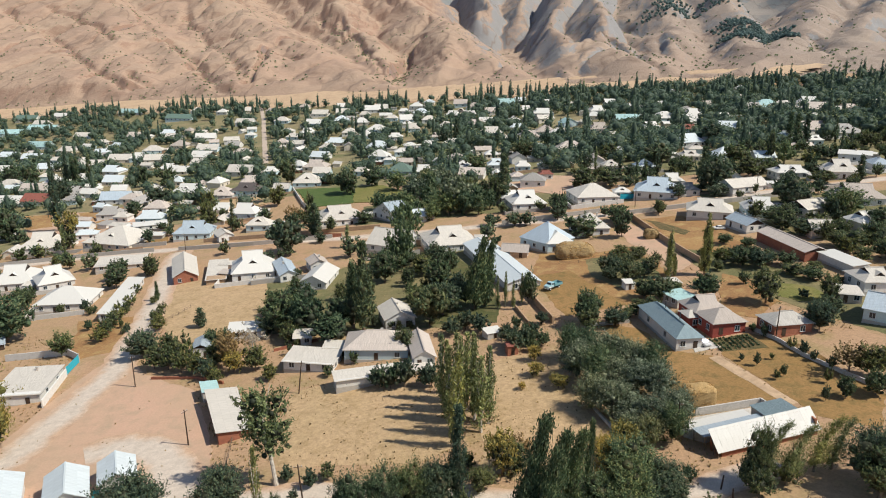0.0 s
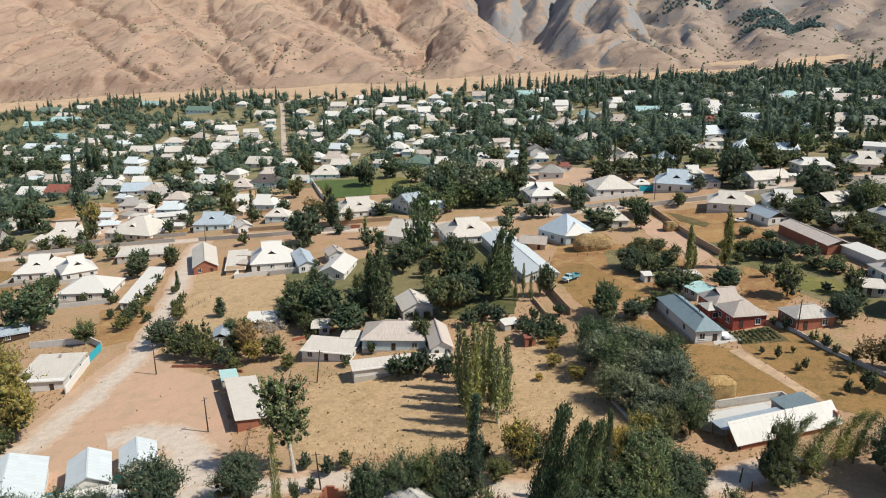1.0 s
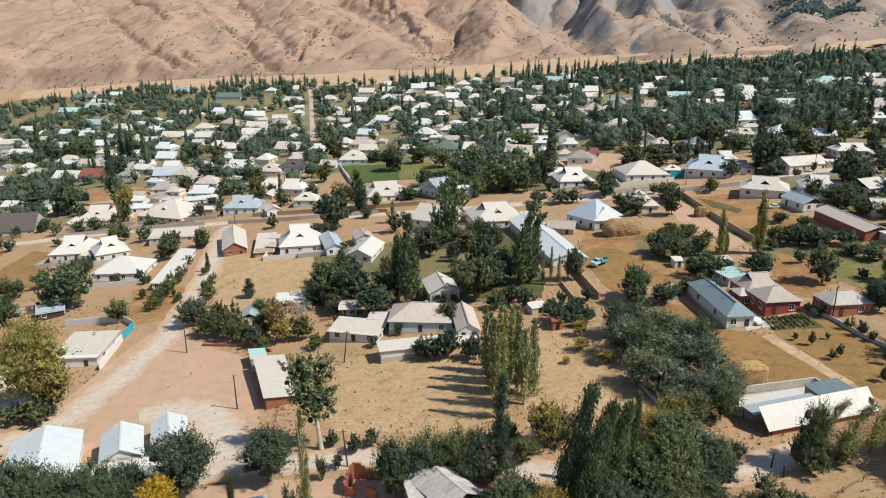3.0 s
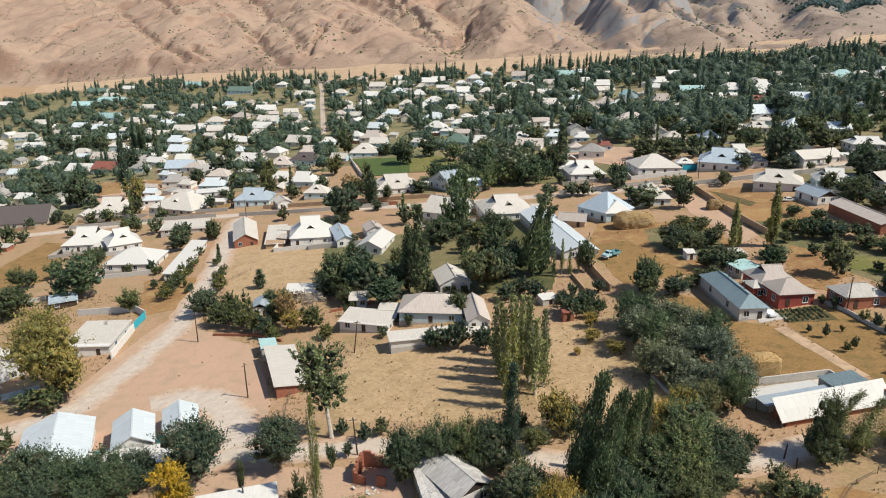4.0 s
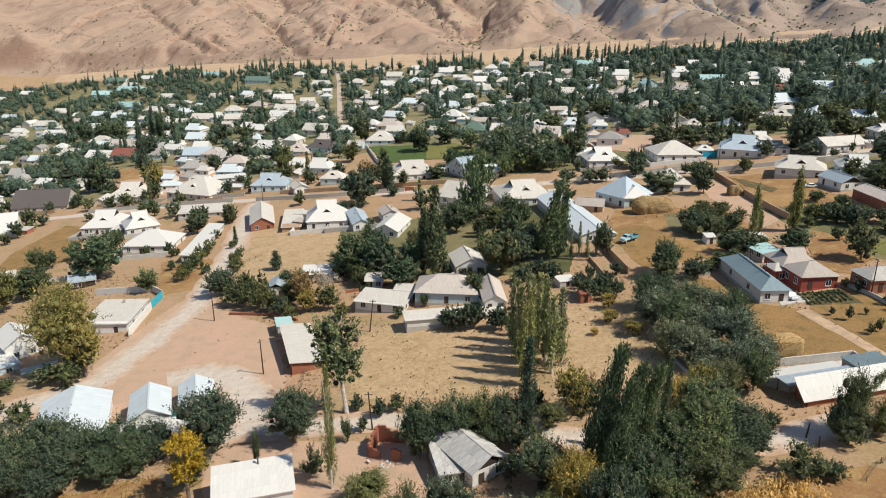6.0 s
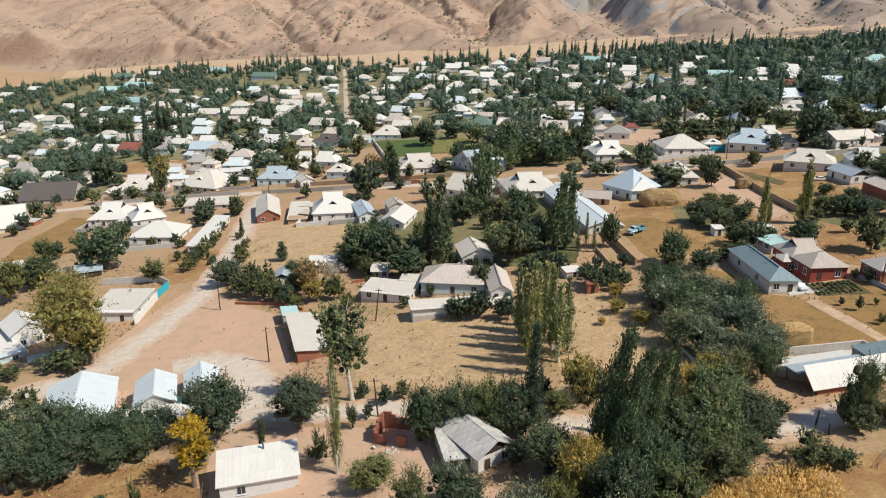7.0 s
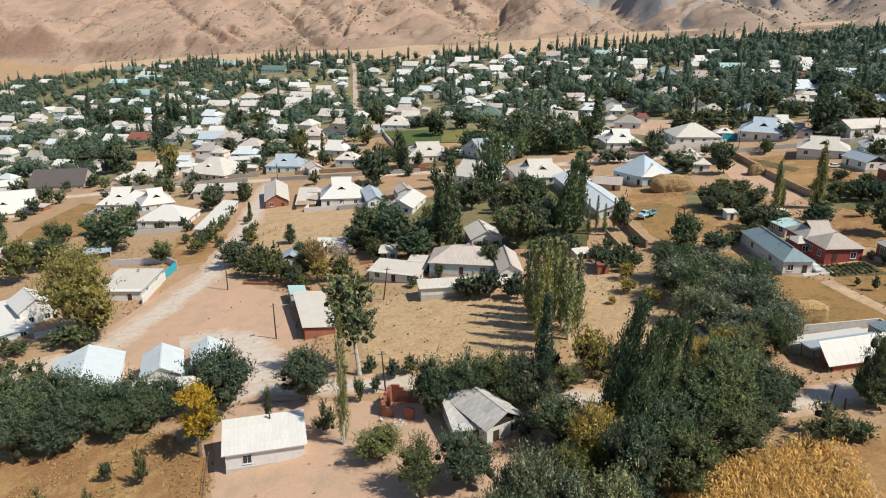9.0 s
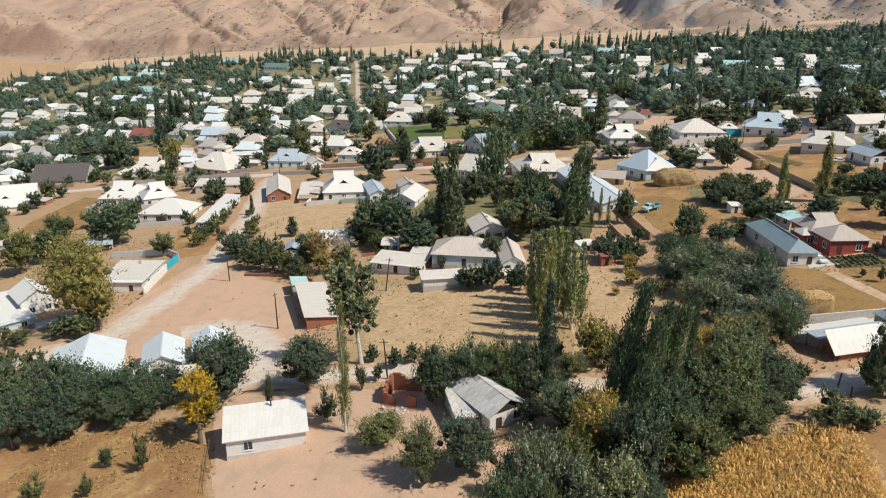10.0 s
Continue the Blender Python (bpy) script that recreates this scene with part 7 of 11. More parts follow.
house(-529.9, 713.5, -1.7, 9.9, 6.9, 3.1, "gablet", M_WHITE, R_GREY, rise=2.0, detail=0, label="white-walled house with grey sheet half-hipped roof")
house(58.8, 499.5, 90.2, 12.5, 11, 2.9, "gablet", M_WHITE, R_CREAM, rise=3.0, detail=0, label="white-walled house with cream slate half-hipped roof")
house(-281.3, 358.2, -8.4, 9.5, 7, 3.3, "hip", M_WHITE, R_PALE, rise=2.5, detail=0, label="white-walled house with pale metal hipped roof")
house(-176.2, 559.7, -14.2, 9.5, 6.9, 2.9, "gable", M_WHITE, R_CREAM, rise=1.9, detail=0, label="white-walled house with cream slate gabled roof")
house(-311, 534.2, 2.1, 9.7, 7.3, 3.1, "gable", M_CREAM, R_PALE, rise=2.2, detail=0, label="cream-walled house with pale metal gabled roof")
house(57.9, 411.1, 92, 11.2, 9.1, 3.1, "gable", M_WHITE, R_GREY, rise=2.8, detail=0, label="white-walled house with grey sheet gabled roof")
house(-320.4, 504.9, 0.7, 12.4, 11, 3.3, "gable", M_BLUEWALL, R_CREAM, rise=3.2, detail=0, label="pale blue-walled house with cream slate gabled roof")
house(-54.8, 541.7, 94.9, 9, 7.4, 3.1, "gable", M_CREAM, R_GREY, rise=2.6, detail=0, label="cream-walled house with grey sheet gabled roof")
house(-133.2, 453.1, 74.5, 11.9, 9.8, 3.3, "hip", M_CREAM, R_WHITE, rise=3.3, detail=0, label="cream-walled house with bright white sheet hipped roof")
house(-132, 525.4, 84.9, 12.3, 11, 3.3, "gable", M_CREAM, R_CREAM, rise=3.3, detail=0, label="cream-walled house with cream slate gabled roof")
house(-265.4, 388.2, -7.1, 12, 9.5, 3.3, "gable", M_CREAM, R_WHITE, rise=2.7, detail=0, label="cream-walled house with bright white sheet gabled roof")
house(-357, 502.9, -9.8, 8.3, 6.1, 2.9, "gablet", M_WHITE, R_GREY, rise=2.1, detail=0, label="white-walled house with grey sheet half-hipped roof")
house(-177.6, 391.8, 4.9, 13.2, 11, 2.9, "gablet", M_WHITE, R_GREY, rise=3.8, detail=0, label="white-walled house with grey sheet half-hipped roof")
house(-165.2, 377.3, -8.1, 8.2, 7.1, 3.1, "gablet", M_WHITE, R_CREAM, rise=2.1, detail=0, label="white-walled house with cream slate half-hipped roof")
house(201.8, 520.8, 5.5, 12.5, 10.3, 2.9, "hip", M_CREAM, R_GREY, rise=2.7, detail=0, label="cream-walled house with grey sheet hipped roof")
house(-9.6, 446, -3.5, 10.4, 7.5, 2.9, "gable", M_CREAM, R_PINK, rise=2.2, detail=0, label="cream-walled house with weathered pinkish slate gabled roof")
house(-224.9, 367.5, 92.9, 8.3, 8.2, 3.3, "gablet", M_WHITE, R_PALE, rise=2.8, detail=0, label="white-walled house with pale metal half-hipped roof")
house(147.3, 571.4, 4.4, 12.9, 11, 3.1, "gablet", M_WHITE, R_WHITE, rise=3.9, detail=0, label="white-walled house with bright white sheet half-hipped roof")
house(-168.3, 477.6, -5.4, 11.7, 9.5, 3.3, "hip", M_CREAM, R_PALE, rise=3.3, detail=0, label="cream-walled house with pale metal hipped roof")
house(-303, 633.4, 87.8, 8.7, 8.6, 2.9, "gable", M_CREAM, R_CREAM, rise=2.9, detail=0, label="cream-walled house with cream slate gabled roof")
house(-192.8, 414.7, -20.9, 8.4, 6.1, 3.3, "gablet", M_BLUEWALL, R_PALE, rise=2.1, detail=0, label="pale blue-walled house with pale metal half-hipped roof")
house(-9.6, 623.2, 88.2, 10.6, 8.7, 3.3, "gablet", M_WHITE, R_WHITE, rise=2.7, detail=0, label="white-walled house with bright white sheet half-hipped roof")
house(-390.1, 718.1, -13.5, 8.5, 8.4, 2.9, "gable", M_WHITE, R_CREAM, rise=2.6, detail=0, label="white-walled house with cream slate gabled roof")
house(-424.3, 573.6, -11.8, 11.6, 9.7, 2.9, "gable", M_WHITE, R_PINK, rise=2.6, detail=0, label="white-walled house with weathered pinkish slate gabled roof")
house(-556.7, 726.3, -5.7, 12.4, 9.2, 3.3, "hip", M_WHITE, R_GREY, rise=2.7, detail=0, label="white-walled house with grey sheet hipped roof")
house(-146.1, 366.7, 1.2, 13.3, 10.4, 2.9, "gablet", M_BLUEWALL, R_PALE, rise=3.5, detail=0, label="pale blue-walled house with pale metal half-hipped roof")
house(94.9, 372.9, 84.6, 12.7, 10.3, 3.1, "gable", M_WHITE, R_PINK, rise=3.0, detail=0, label="white-walled house with weathered pinkish slate gabled roof")
house(-337.6, 491.2, 3.4, 13.3, 11, 2.9, "gable", M_CREAM, R_PALE, rise=3.2, detail=0, label="cream-walled house with pale metal gabled roof")
house(-457.5, 643.1, -9.4, 13.2, 10.5, 2.9, "gablet", M_WHITE, R_CREAM, rise=2.9, detail=0, label="white-walled house with cream slate half-hipped roof")
house(-288.2, 648, 0.3, 8.7, 8.6, 3.3, "gablet", M_WHITE, R_GREY, rise=2.6, detail=0, label="white-walled house with grey sheet half-hipped roof")
house(-165, 702.6, 7.4, 9, 7.5, 3.3, "gable", M_BLUEWALL, R_WHITE, rise=2.1, detail=0, label="pale blue-walled house with bright white sheet gabled roof")
house(-433, 642.8, 6.4, 8.9, 6.7, 2.9, "gable", M_BLUEWALL, R_GREY, rise=1.9, detail=0, label="pale blue-walled house with grey sheet gabled roof")
house(-100.7, 583.9, -7, 10.6, 8, 3.1, "gable", M_WHITE, R_CREAM, rise=2.9, detail=0, label="white-walled house with cream slate gabled roof")
house(54.9, 341.4, -10.7, 12.2, 11, 3.3, "hip", M_WHITE, R_GREY, rise=3.1, detail=0, label="white-walled house with grey sheet hipped roof")
house(-495.1, 720.8, 77.7, 13.4, 9.9, 3.1, "gable", M_WHITE, R_WHITE, rise=2.9, detail=0, label="white-walled house with bright white sheet gabled roof")
house(-247.4, 396.9, 93.4, 8.4, 7.8, 3.1, "gable", M_WHITE, R_PALE, rise=2.3, detail=0, label="white-walled house with pale metal gabled roof")
house(-30.6, 690.9, -2.9, 12, 8.6, 2.9, "gable", M_CREAM, R_WHITE, rise=2.4, detail=0, label="cream-walled house with bright white sheet gabled roof")
house(-460.6, 600.3, 2.2, 9.7, 9.1, 3.3, "gable", M_WHITE, R_WHITE, rise=3.1, detail=0, label="white-walled house with bright white sheet gabled roof")
house(27.7, 378.2, -15.9, 13.8, 10.7, 3.1, "gable", M_WHITE, R_PINK, rise=3.3, detail=0, label="white-walled house with weathered pinkish slate gabled roof")
house(-359, 464.6, -2.5, 13.2, 11, 3.3, "hip", M_BLUEWALL, R_CREAM, rise=4.0, detail=0, label="pale blue-walled house with cream slate hipped roof")
house(-172.7, 651.7, 5.8, 13.3, 9.3, 2.9, "gable", M_WHITE, R_CREAM, rise=3.0, detail=0, label="white-walled house with cream slate gabled roof")
house(-158.6, 668.5, -7.8, 9, 8.9, 3.1, "hip", M_BLUEWALL, R_WHITE, rise=2.4, detail=0, label="pale blue-walled house with bright white sheet hipped roof")
house(41.1, 455.5, 10.2, 11, 7.8, 3.1, "gable", M_CREAM, R_PINK, rise=2.1, detail=0, label="cream-walled house with weathered pinkish slate gabled roof")
house(-171.6, 544.2, -8.1, 12, 8.5, 3.3, "gable", M_BLUEWALL, R_CREAM, rise=2.2, detail=0, label="pale blue-walled house with cream slate gabled roof")
house(100.4, 681.3, 13, 10.4, 10.1, 3.1, "gable", M_WHITE, R_PALE, rise=3.2, detail=0, label="white-walled house with pale metal gabled roof")
house(-376.4, 552, 84.7, 9.5, 7.7, 3.1, "gable", M_WHITE, R_GREY, rise=2.4, detail=0, label="white-walled house with grey sheet gabled roof")
house(250.8, 540, -12.3, 14, 11, 3.3, "hip", M_WHITE, R_CREAM, rise=3.5, detail=0, label="white-walled house with cream slate hipped roof")
house(-248.2, 716.3, -5.7, 12, 10.4, 3.1, "gable", M_WHITE, R_CREAM, rise=3.6, detail=0, label="white-walled house with cream slate gabled roof")
house(-188.9, 650.7, 13.6, 8.4, 8.1, 3.1, "gable", M_BLUEWALL, R_PINK, rise=2.4, detail=0, label="pale blue-walled house with weathered pinkish slate gabled roof")
house(-451.9, 737.9, 13.7, 10.7, 8.3, 2.9, "gablet", M_CREAM, R_WHITE, rise=2.8, detail=0, label="cream-walled house with bright white sheet half-hipped roof")
house(-239.3, 745.4, -23.7, 8.6, 8.6, 3.1, "hip", M_CREAM, R_PINK, rise=2.9, detail=0, label="cream-walled house with weathered pinkish slate hipped roof")
house(277.4, 592.4, 80.2, 11.7, 8.9, 3.1, "gable", M_WHITE, R_WHITE, rise=3.0, detail=0, label="white-walled house with bright white sheet gabled roof")
house(-123.2, 665.5, -5.1, 12.7, 9.5, 3.1, "hip", M_WHITE, R_CREAM, rise=2.6, detail=0, label="white-walled house with cream slate hipped roof")
house(-176.6, 458.7, -1, 8.4, 6.7, 3.1, "gablet", M_WHITE, R_CREAM, rise=1.8, detail=0, label="white-walled house with cream slate half-hipped roof")
house(192.2, 427.7, -15, 13.2, 11, 3.3, "gable", M_CREAM, R_PALE, rise=3.7, detail=0, label="cream-walled house with pale metal gabled roof")
house(-326.9, 737.3, 8.9, 10.3, 9.6, 2.9, "gablet", M_WHITE, R_CREAM, rise=2.6, detail=0, label="white-walled house with cream slate half-hipped roof")
house(-151.6, 394.2, -4.6, 13, 11, 2.9, "hip", M_WHITE, R_PINK, rise=3.7, detail=0, label="white-walled house with weathered pinkish slate hipped roof")
house(0.1, 725.9, -12.9, 13.2, 11, 3.3, "hip", M_WHITE, R_WHITE, rise=3.5, detail=0, label="white-walled house with bright white sheet hipped roof")
house(101.9, 560.9, 12, 13.3, 9.6, 3.3, "gable", M_CREAM, R_CREAM, rise=2.8, detail=0, label="cream-walled house with cream slate gabled roof")
house(-335, 721.1, -9.9, 10.6, 8.3, 2.9, "gable", M_BLUEWALL, R_WHITE, rise=2.5, detail=0, label="pale blue-walled house with bright white sheet gabled roof")
house(223.6, 613.2, 89, 13.7, 11, 3.1, "gable", M_WHITE, R_WHITE, rise=3.9, detail=0, label="white-walled house with bright white sheet gabled roof")
house(-442.8, 614.7, 85.6, 9.5, 6.8, 3.3, "gable", M_CREAM, R_GREY, rise=2.1, detail=0, label="cream-walled house with grey sheet gabled roof")
house(-228.6, 454.2, 85.9, 11.1, 10.1, 3.3, "hip", M_BLUEWALL, R_GREY, rise=3.0, detail=0, label="pale blue-walled house with grey sheet hipped roof")
house(-12.6, 488.2, 2.1, 10.9, 9.4, 2.9, "hip", M_BLUEWALL, R_WHITE, rise=2.6, detail=0, label="pale blue-walled house with bright white sheet hipped roof")
house(-476.1, 625.8, -1.2, 11.6, 8.9, 3.3, "gable", M_CREAM, R_PINK, rise=3.1, detail=0, label="cream-walled house with weathered pinkish slate gabled roof")
house(33, 643.8, -12.8, 13.9, 11, 2.9, "gablet", M_CREAM, R_WHITE, rise=3.8, detail=0, label="cream-walled house with bright white sheet half-hipped roof")
house(-337.1, 656.6, -2, 10.2, 8.9, 3.3, "gablet", M_BLUEWALL, R_CREAM, rise=2.7, detail=0, label="pale blue-walled house with cream slate half-hipped roof")
house(-301.4, 415.3, -9.5, 13.2, 11, 3.1, "hip", M_WHITE, R_GREY, rise=3.7, detail=0, label="white-walled house with grey sheet hipped roof")
house(-72.7, 510.5, -17.4, 12.8, 11, 2.9, "gable", M_WHITE, R_PALE, rise=3.5, detail=0, label="white-walled house with pale metal gabled roof")
house(150.1, 373.9, 83.3, 9.1, 8.6, 2.9, "gablet", M_BLUEWALL, R_CREAM, rise=2.9, detail=0, label="pale blue-walled house with cream slate half-hipped roof")
house(-425.7, 662.8, 75.1, 8.3, 6.7, 3.3, "hip", M_WHITE, R_CREAM, rise=1.9, detail=0, label="white-walled house with cream slate hipped roof")
house(-181.2, 364.4, -3, 9.3, 7.2, 3.1, "gable", M_WHITE, R_PALE, rise=2.0, detail=0, label="white-walled house with pale metal gabled roof")
house(90.6, 691.1, 10.2, 8.4, 6.6, 3.1, "hip", M_CREAM, R_PINK, rise=2.0, detail=0, label="cream-walled house with weathered pinkish slate hipped roof")
house(-52.5, 710.4, -6.6, 10.9, 9, 3.3, "gablet", M_CREAM, R_CREAM, rise=3.1, detail=0, label="cream-walled house with cream slate half-hipped roof")
house(-350.9, 542.2, -2, 10.3, 9.2, 3.1, "hip", M_WHITE, R_WHITE, rise=3.2, detail=0, label="white-walled house with bright white sheet hipped roof")
house(-303.9, 572.2, 95.4, 11.4, 11, 3.3, "hip", M_BLUEWALL, R_CREAM, rise=3.1, detail=0, label="pale blue-walled house with cream slate hipped roof")
house(-422, 692, 2.2, 12.3, 9.4, 3.1, "gable", M_WHITE, R_PINK, rise=3.1, detail=0, label="white-walled house with weathered pinkish slate gabled roof")
house(-264.2, 362.5, -11.9, 8.6, 8.5, 2.9, "gablet", M_WHITE, R_CREAM, rise=2.6, detail=0, label="white-walled house with cream slate half-hipped roof")
house(-169.9, 343.2, 10.7, 10, 7.1, 2.9, "gablet", M_WHITE, R_PALE, rise=1.9, detail=0, label="white-walled house with pale metal half-hipped roof")

# annexes and yard walls
house(-154.4, 259.7, -3.9, 3.9, 3.7, 2.15, "mono", M_WHITE, R_CREAM, rise=0.4, detail=1, chim=0, name="low_shed", category="shed", group="sheds and barns", label="white-walled low shed with cream slate single-slope roof")
house(-77, 254.8, -6.8, 5.1, 3.8, 2.15, "mono", M_WHITE, R_CREAM, rise=0.4, detail=1, chim=0, name="low_shed", category="shed", group="sheds and barns", label="white-walled low shed with cream slate single-slope roof")
house(-74.3, 242.7, -15.9, 4.1, 3.8, 2.15, "mono", M_ADOBE, R_PINK, rise=0.4, detail=1, chim=0, name="low_shed", category="shed", group="sheds and barns", label="mud-walled low shed with weathered pinkish slate single-slope roof")
house(-3, 256.6, -7.6, 3.6, 4.6, 2.15, "mono", M_ADOBE, R_WHITE, rise=0.4, detail=1, chim=0, name="low_shed", category="shed", group="sheds and barns", label="mud-walled low shed with bright white sheet single-slope roof")
house(19.3, 247.3, 0.4, 4.1, 4.5, 2.15, "mono", M_GREYWALL, R_RUST, rise=0.4, detail=1, chim=0, name="low_shed", category="shed", group="sheds and barns", label="grey-walled low shed with rusty patched single-slope roof")
house(-127.7, 323.7, -2.8, 6.4, 5, 2.15, "mono", M_GREYWALL, R_WHITE, rise=0.4, detail=1, chim=0, name="low_shed", category="shed", group="sheds and barns", label="grey-walled low shed with bright white sheet single-slope roof")
house(-172.1, 332.1, -10.2, 3.8, 3.8, 2.15, "mono", M_WHITE, R_GREY, rise=0.4, detail=1, chim=0, name="low_shed", category="shed", group="sheds and barns", label="white-walled low shed with grey sheet single-slope roof")
house(-150.6, 348.1, -8.6, 3.8, 3.8, 2.15, "mono", M_BRICK, R_CREAM, rise=0.4, detail=1, chim=0, name="low_shed", category="shed", group="sheds and barns", label="brick-walled low shed with cream slate single-slope roof")
house(-246.2, 331.3, -0.8, 4.3, 4.8, 2.15, "mono", M_ADOBE, R_WHITE, rise=0.4, detail=1, chim=0, name="low_shed", category="shed", group="sheds and barns", label="mud-walled low shed with bright white sheet single-slope roof")
house(-206.3, 276.4, -4.8, 5.3, 4.3, 2.15, "mono", M_BRICK, R_RUST, rise=0.4, detail=1, chim=0, name="low_shed", category="shed", group="sheds and barns", label="brick-walled low shed with rusty patched single-slope roof")
house(143.9, 276.9, -4.6, 4.5, 3.5, 2.15, "mono", M_WHITE, R_WHITE, rise=0.4, detail=1, chim=0, name="low_shed", category="shed", group="sheds and barns", label="white-walled low shed with bright white sheet single-slope roof")
house(29.1, 311.4, -1, 6.3, 4.8, 2.15, "mono", M_GREYWALL, R_WHITE, rise=0.4, detail=1, chim=0, name="low_shed", category="shed", group="sheds and barns", label="grey-walled low shed with bright white sheet single-slope roof")
house(-27.1, 312.3, -7.3, 4.2, 3.8, 2.15, "mono", M_GREYWALL, R_WHITE, rise=0.4, detail=1, chim=0, name="low_shed", category="shed", group="sheds and barns", label="grey-walled low shed with bright white sheet single-slope roof")
house(-2.1, 305.5, 4.6, 5.7, 4.9, 2.15, "mono", M_ADOBE, R_CREAM, rise=0.4, detail=1, chim=0, name="low_shed", category="shed", group="sheds and barns", label="mud-walled low shed with cream slate single-slope roof")
house(164.7, 281.1, -1.5, 5.7, 3.8, 2.15, "mono", M_GREYWALL, R_RUST, rise=0.4, detail=1, chim=0, name="low_shed", category="shed", group="sheds and barns", label="grey-walled low shed with rusty patched single-slope roof")
house(207.5, 309.1, -6.3, 4.3, 3.8, 2.15, "mono", M_GREYWALL, R_WHITE, rise=0.4, detail=1, chim=0, name="low_shed", category="shed", group="sheds and barns", label="grey-walled low shed with bright white sheet single-slope roof")
house(-213.3, 509.9, -8.4, 4.7, 3.8, 2.15, "mono", M_GREYWALL, R_CREAM, rise=0.4, detail=1, chim=0, name="low_shed", category="shed", group="sheds and barns", label="grey-walled low shed with cream slate single-slope roof")
house(-206.5, 441.1, 2.4, 6.4, 4.8, 2.15, "mono", M_BRICK, R_GREY, rise=0.4, detail=1, chim=0, name="low_shed", category="shed", group="sheds and barns", label="brick-walled low shed with grey sheet single-slope roof")
house(-229.8, 482.1, 1.2, 5.5, 4.1, 2.15, "mono", M_WHITE, R_CREAM, rise=0.4, detail=1, chim=0, name="low_shed", category="shed", group="sheds and barns", label="white-walled low shed with cream slate single-slope roof")
house(-110.9, 489.1, 3.5, 6, 4.5, 2.15, "mono", M_WHITE, R_PINK, rise=0.4, detail=1, chim=0, name="low_shed", category="shed", group="sheds and barns", label="white-walled low shed with weathered pinkish slate single-slope roof")
house(-99.1, 443.3, -1.3, 6.3, 4.5, 2.15, "mono", M_BRICK, R_GREY, rise=0.4, detail=1, chim=0, name="low_shed", category="shed", group="sheds and barns", label="brick-walled low shed with grey sheet single-slope roof")
house(-128.7, 411.8, -7.3, 3.6, 4.9, 2.15, "mono", M_GREYWALL, R_PINK, rise=0.4, detail=1, chim=0, name="low_shed", category="shed", group="sheds and barns", label="grey-walled low shed with weathered pinkish slate single-slope roof")
house(-109.7, 474.9, -11.7, 4.5, 4.6, 2.15, "mono", M_GREYWALL, R_PINK, rise=0.4, detail=1, chim=0, name="low_shed", category="shed", group="sheds and barns", label="grey-walled low shed with weathered pinkish slate single-slope roof")
house(-81.9, 349.1, -0.3, 4.2, 4.8, 2.15, "mono", M_WHITE, R_CREAM, rise=0.4, detail=1, chim=0, name="low_shed", category="shed", group="sheds and barns", label="white-walled low shed with cream slate single-slope roof")
house(-68.7, 315.8, -8.2, 4.8, 4.2, 2.15, "mono", M_GREYWALL, R_WHITE, rise=0.4, detail=1, chim=0, name="low_shed", category="shed", group="sheds and barns", label="grey-walled low shed with bright white sheet single-slope roof")
house(-28.7, 463.1, -13.9, 6.3, 4.1, 2.15, "mono", M_BRICK, R_WHITE, rise=0.4, detail=1, chim=0, name="low_shed", category="shed", group="sheds and barns", label="brick-walled low shed with bright white sheet single-slope roof")
house(-82.3, 468.2, -4.7, 5.6, 4.8, 2.15, "mono", M_BRICK, R_WHITE, rise=0.4, detail=1, chim=0, name="low_shed", category="shed", group="sheds and barns", label="brick-walled low shed with bright white sheet single-slope roof")
house(-58.1, 419.7, -9.4, 4.8, 4.3, 2.15, "mono", M_BRICK, R_CREAM, rise=0.4, detail=1, chim=0, name="low_shed", category="shed", group="sheds and barns", label="brick-walled low shed with cream slate single-slope roof")
house(5.4, 536.5, -10.9, 3.9, 4.1, 2.15, "mono", M_BRICK, R_PINK, rise=0.4, detail=1, chim=0, name="low_shed", category="shed", group="sheds and barns", label="brick-walled low shed with weathered pinkish slate single-slope roof")
house(32.9, 499.9, 6.6, 6, 4.1, 2.15, "mono", M_ADOBE, R_PINK, rise=0.4, detail=1, chim=0, name="low_shed", category="shed", group="sheds and barns", label="mud-walled low shed with weathered pinkish slate single-slope roof")
house(-1.3, 502, -6.7, 3.8, 4.8, 2.15, "mono", M_BRICK, R_GREY, rise=0.4, detail=1, chim=0, name="low_shed", category="shed", group="sheds and barns", label="brick-walled low shed with grey sheet single-slope roof")
house(33.7, 404.6, 2.9, 5.9, 4.3, 2.15, "mono", M_GREYWALL, R_WHITE, rise=0.4, detail=1, chim=0, name="low_shed", category="shed", group="sheds and barns", label="grey-walled low shed with bright white sheet single-slope roof")
house(9.3, 404.8, -1.4, 4, 3.9, 2.15, "mono", M_WHITE, R_PINK, rise=0.4, detail=1, chim=0, name="low_shed", category="shed", group="sheds and barns", label="white-walled low shed with weathered pinkish slate single-slope roof")
house(67.9, 537.4, -7.4, 5.2, 4.4, 2.15, "mono", M_GREYWALL, R_WHITE, rise=0.4, detail=1, chim=0, name="low_shed", category="shed", group="sheds and barns", label="grey-walled low shed with bright white sheet single-slope roof")
house(123.5, 530, -0.2, 5.3, 4.3, 2.15, "mono", M_WHITE, R_RUST, rise=0.4, detail=1, chim=0, name="low_shed", category="shed", group="sheds and barns", label="white-walled low shed with rusty patched single-slope roof")
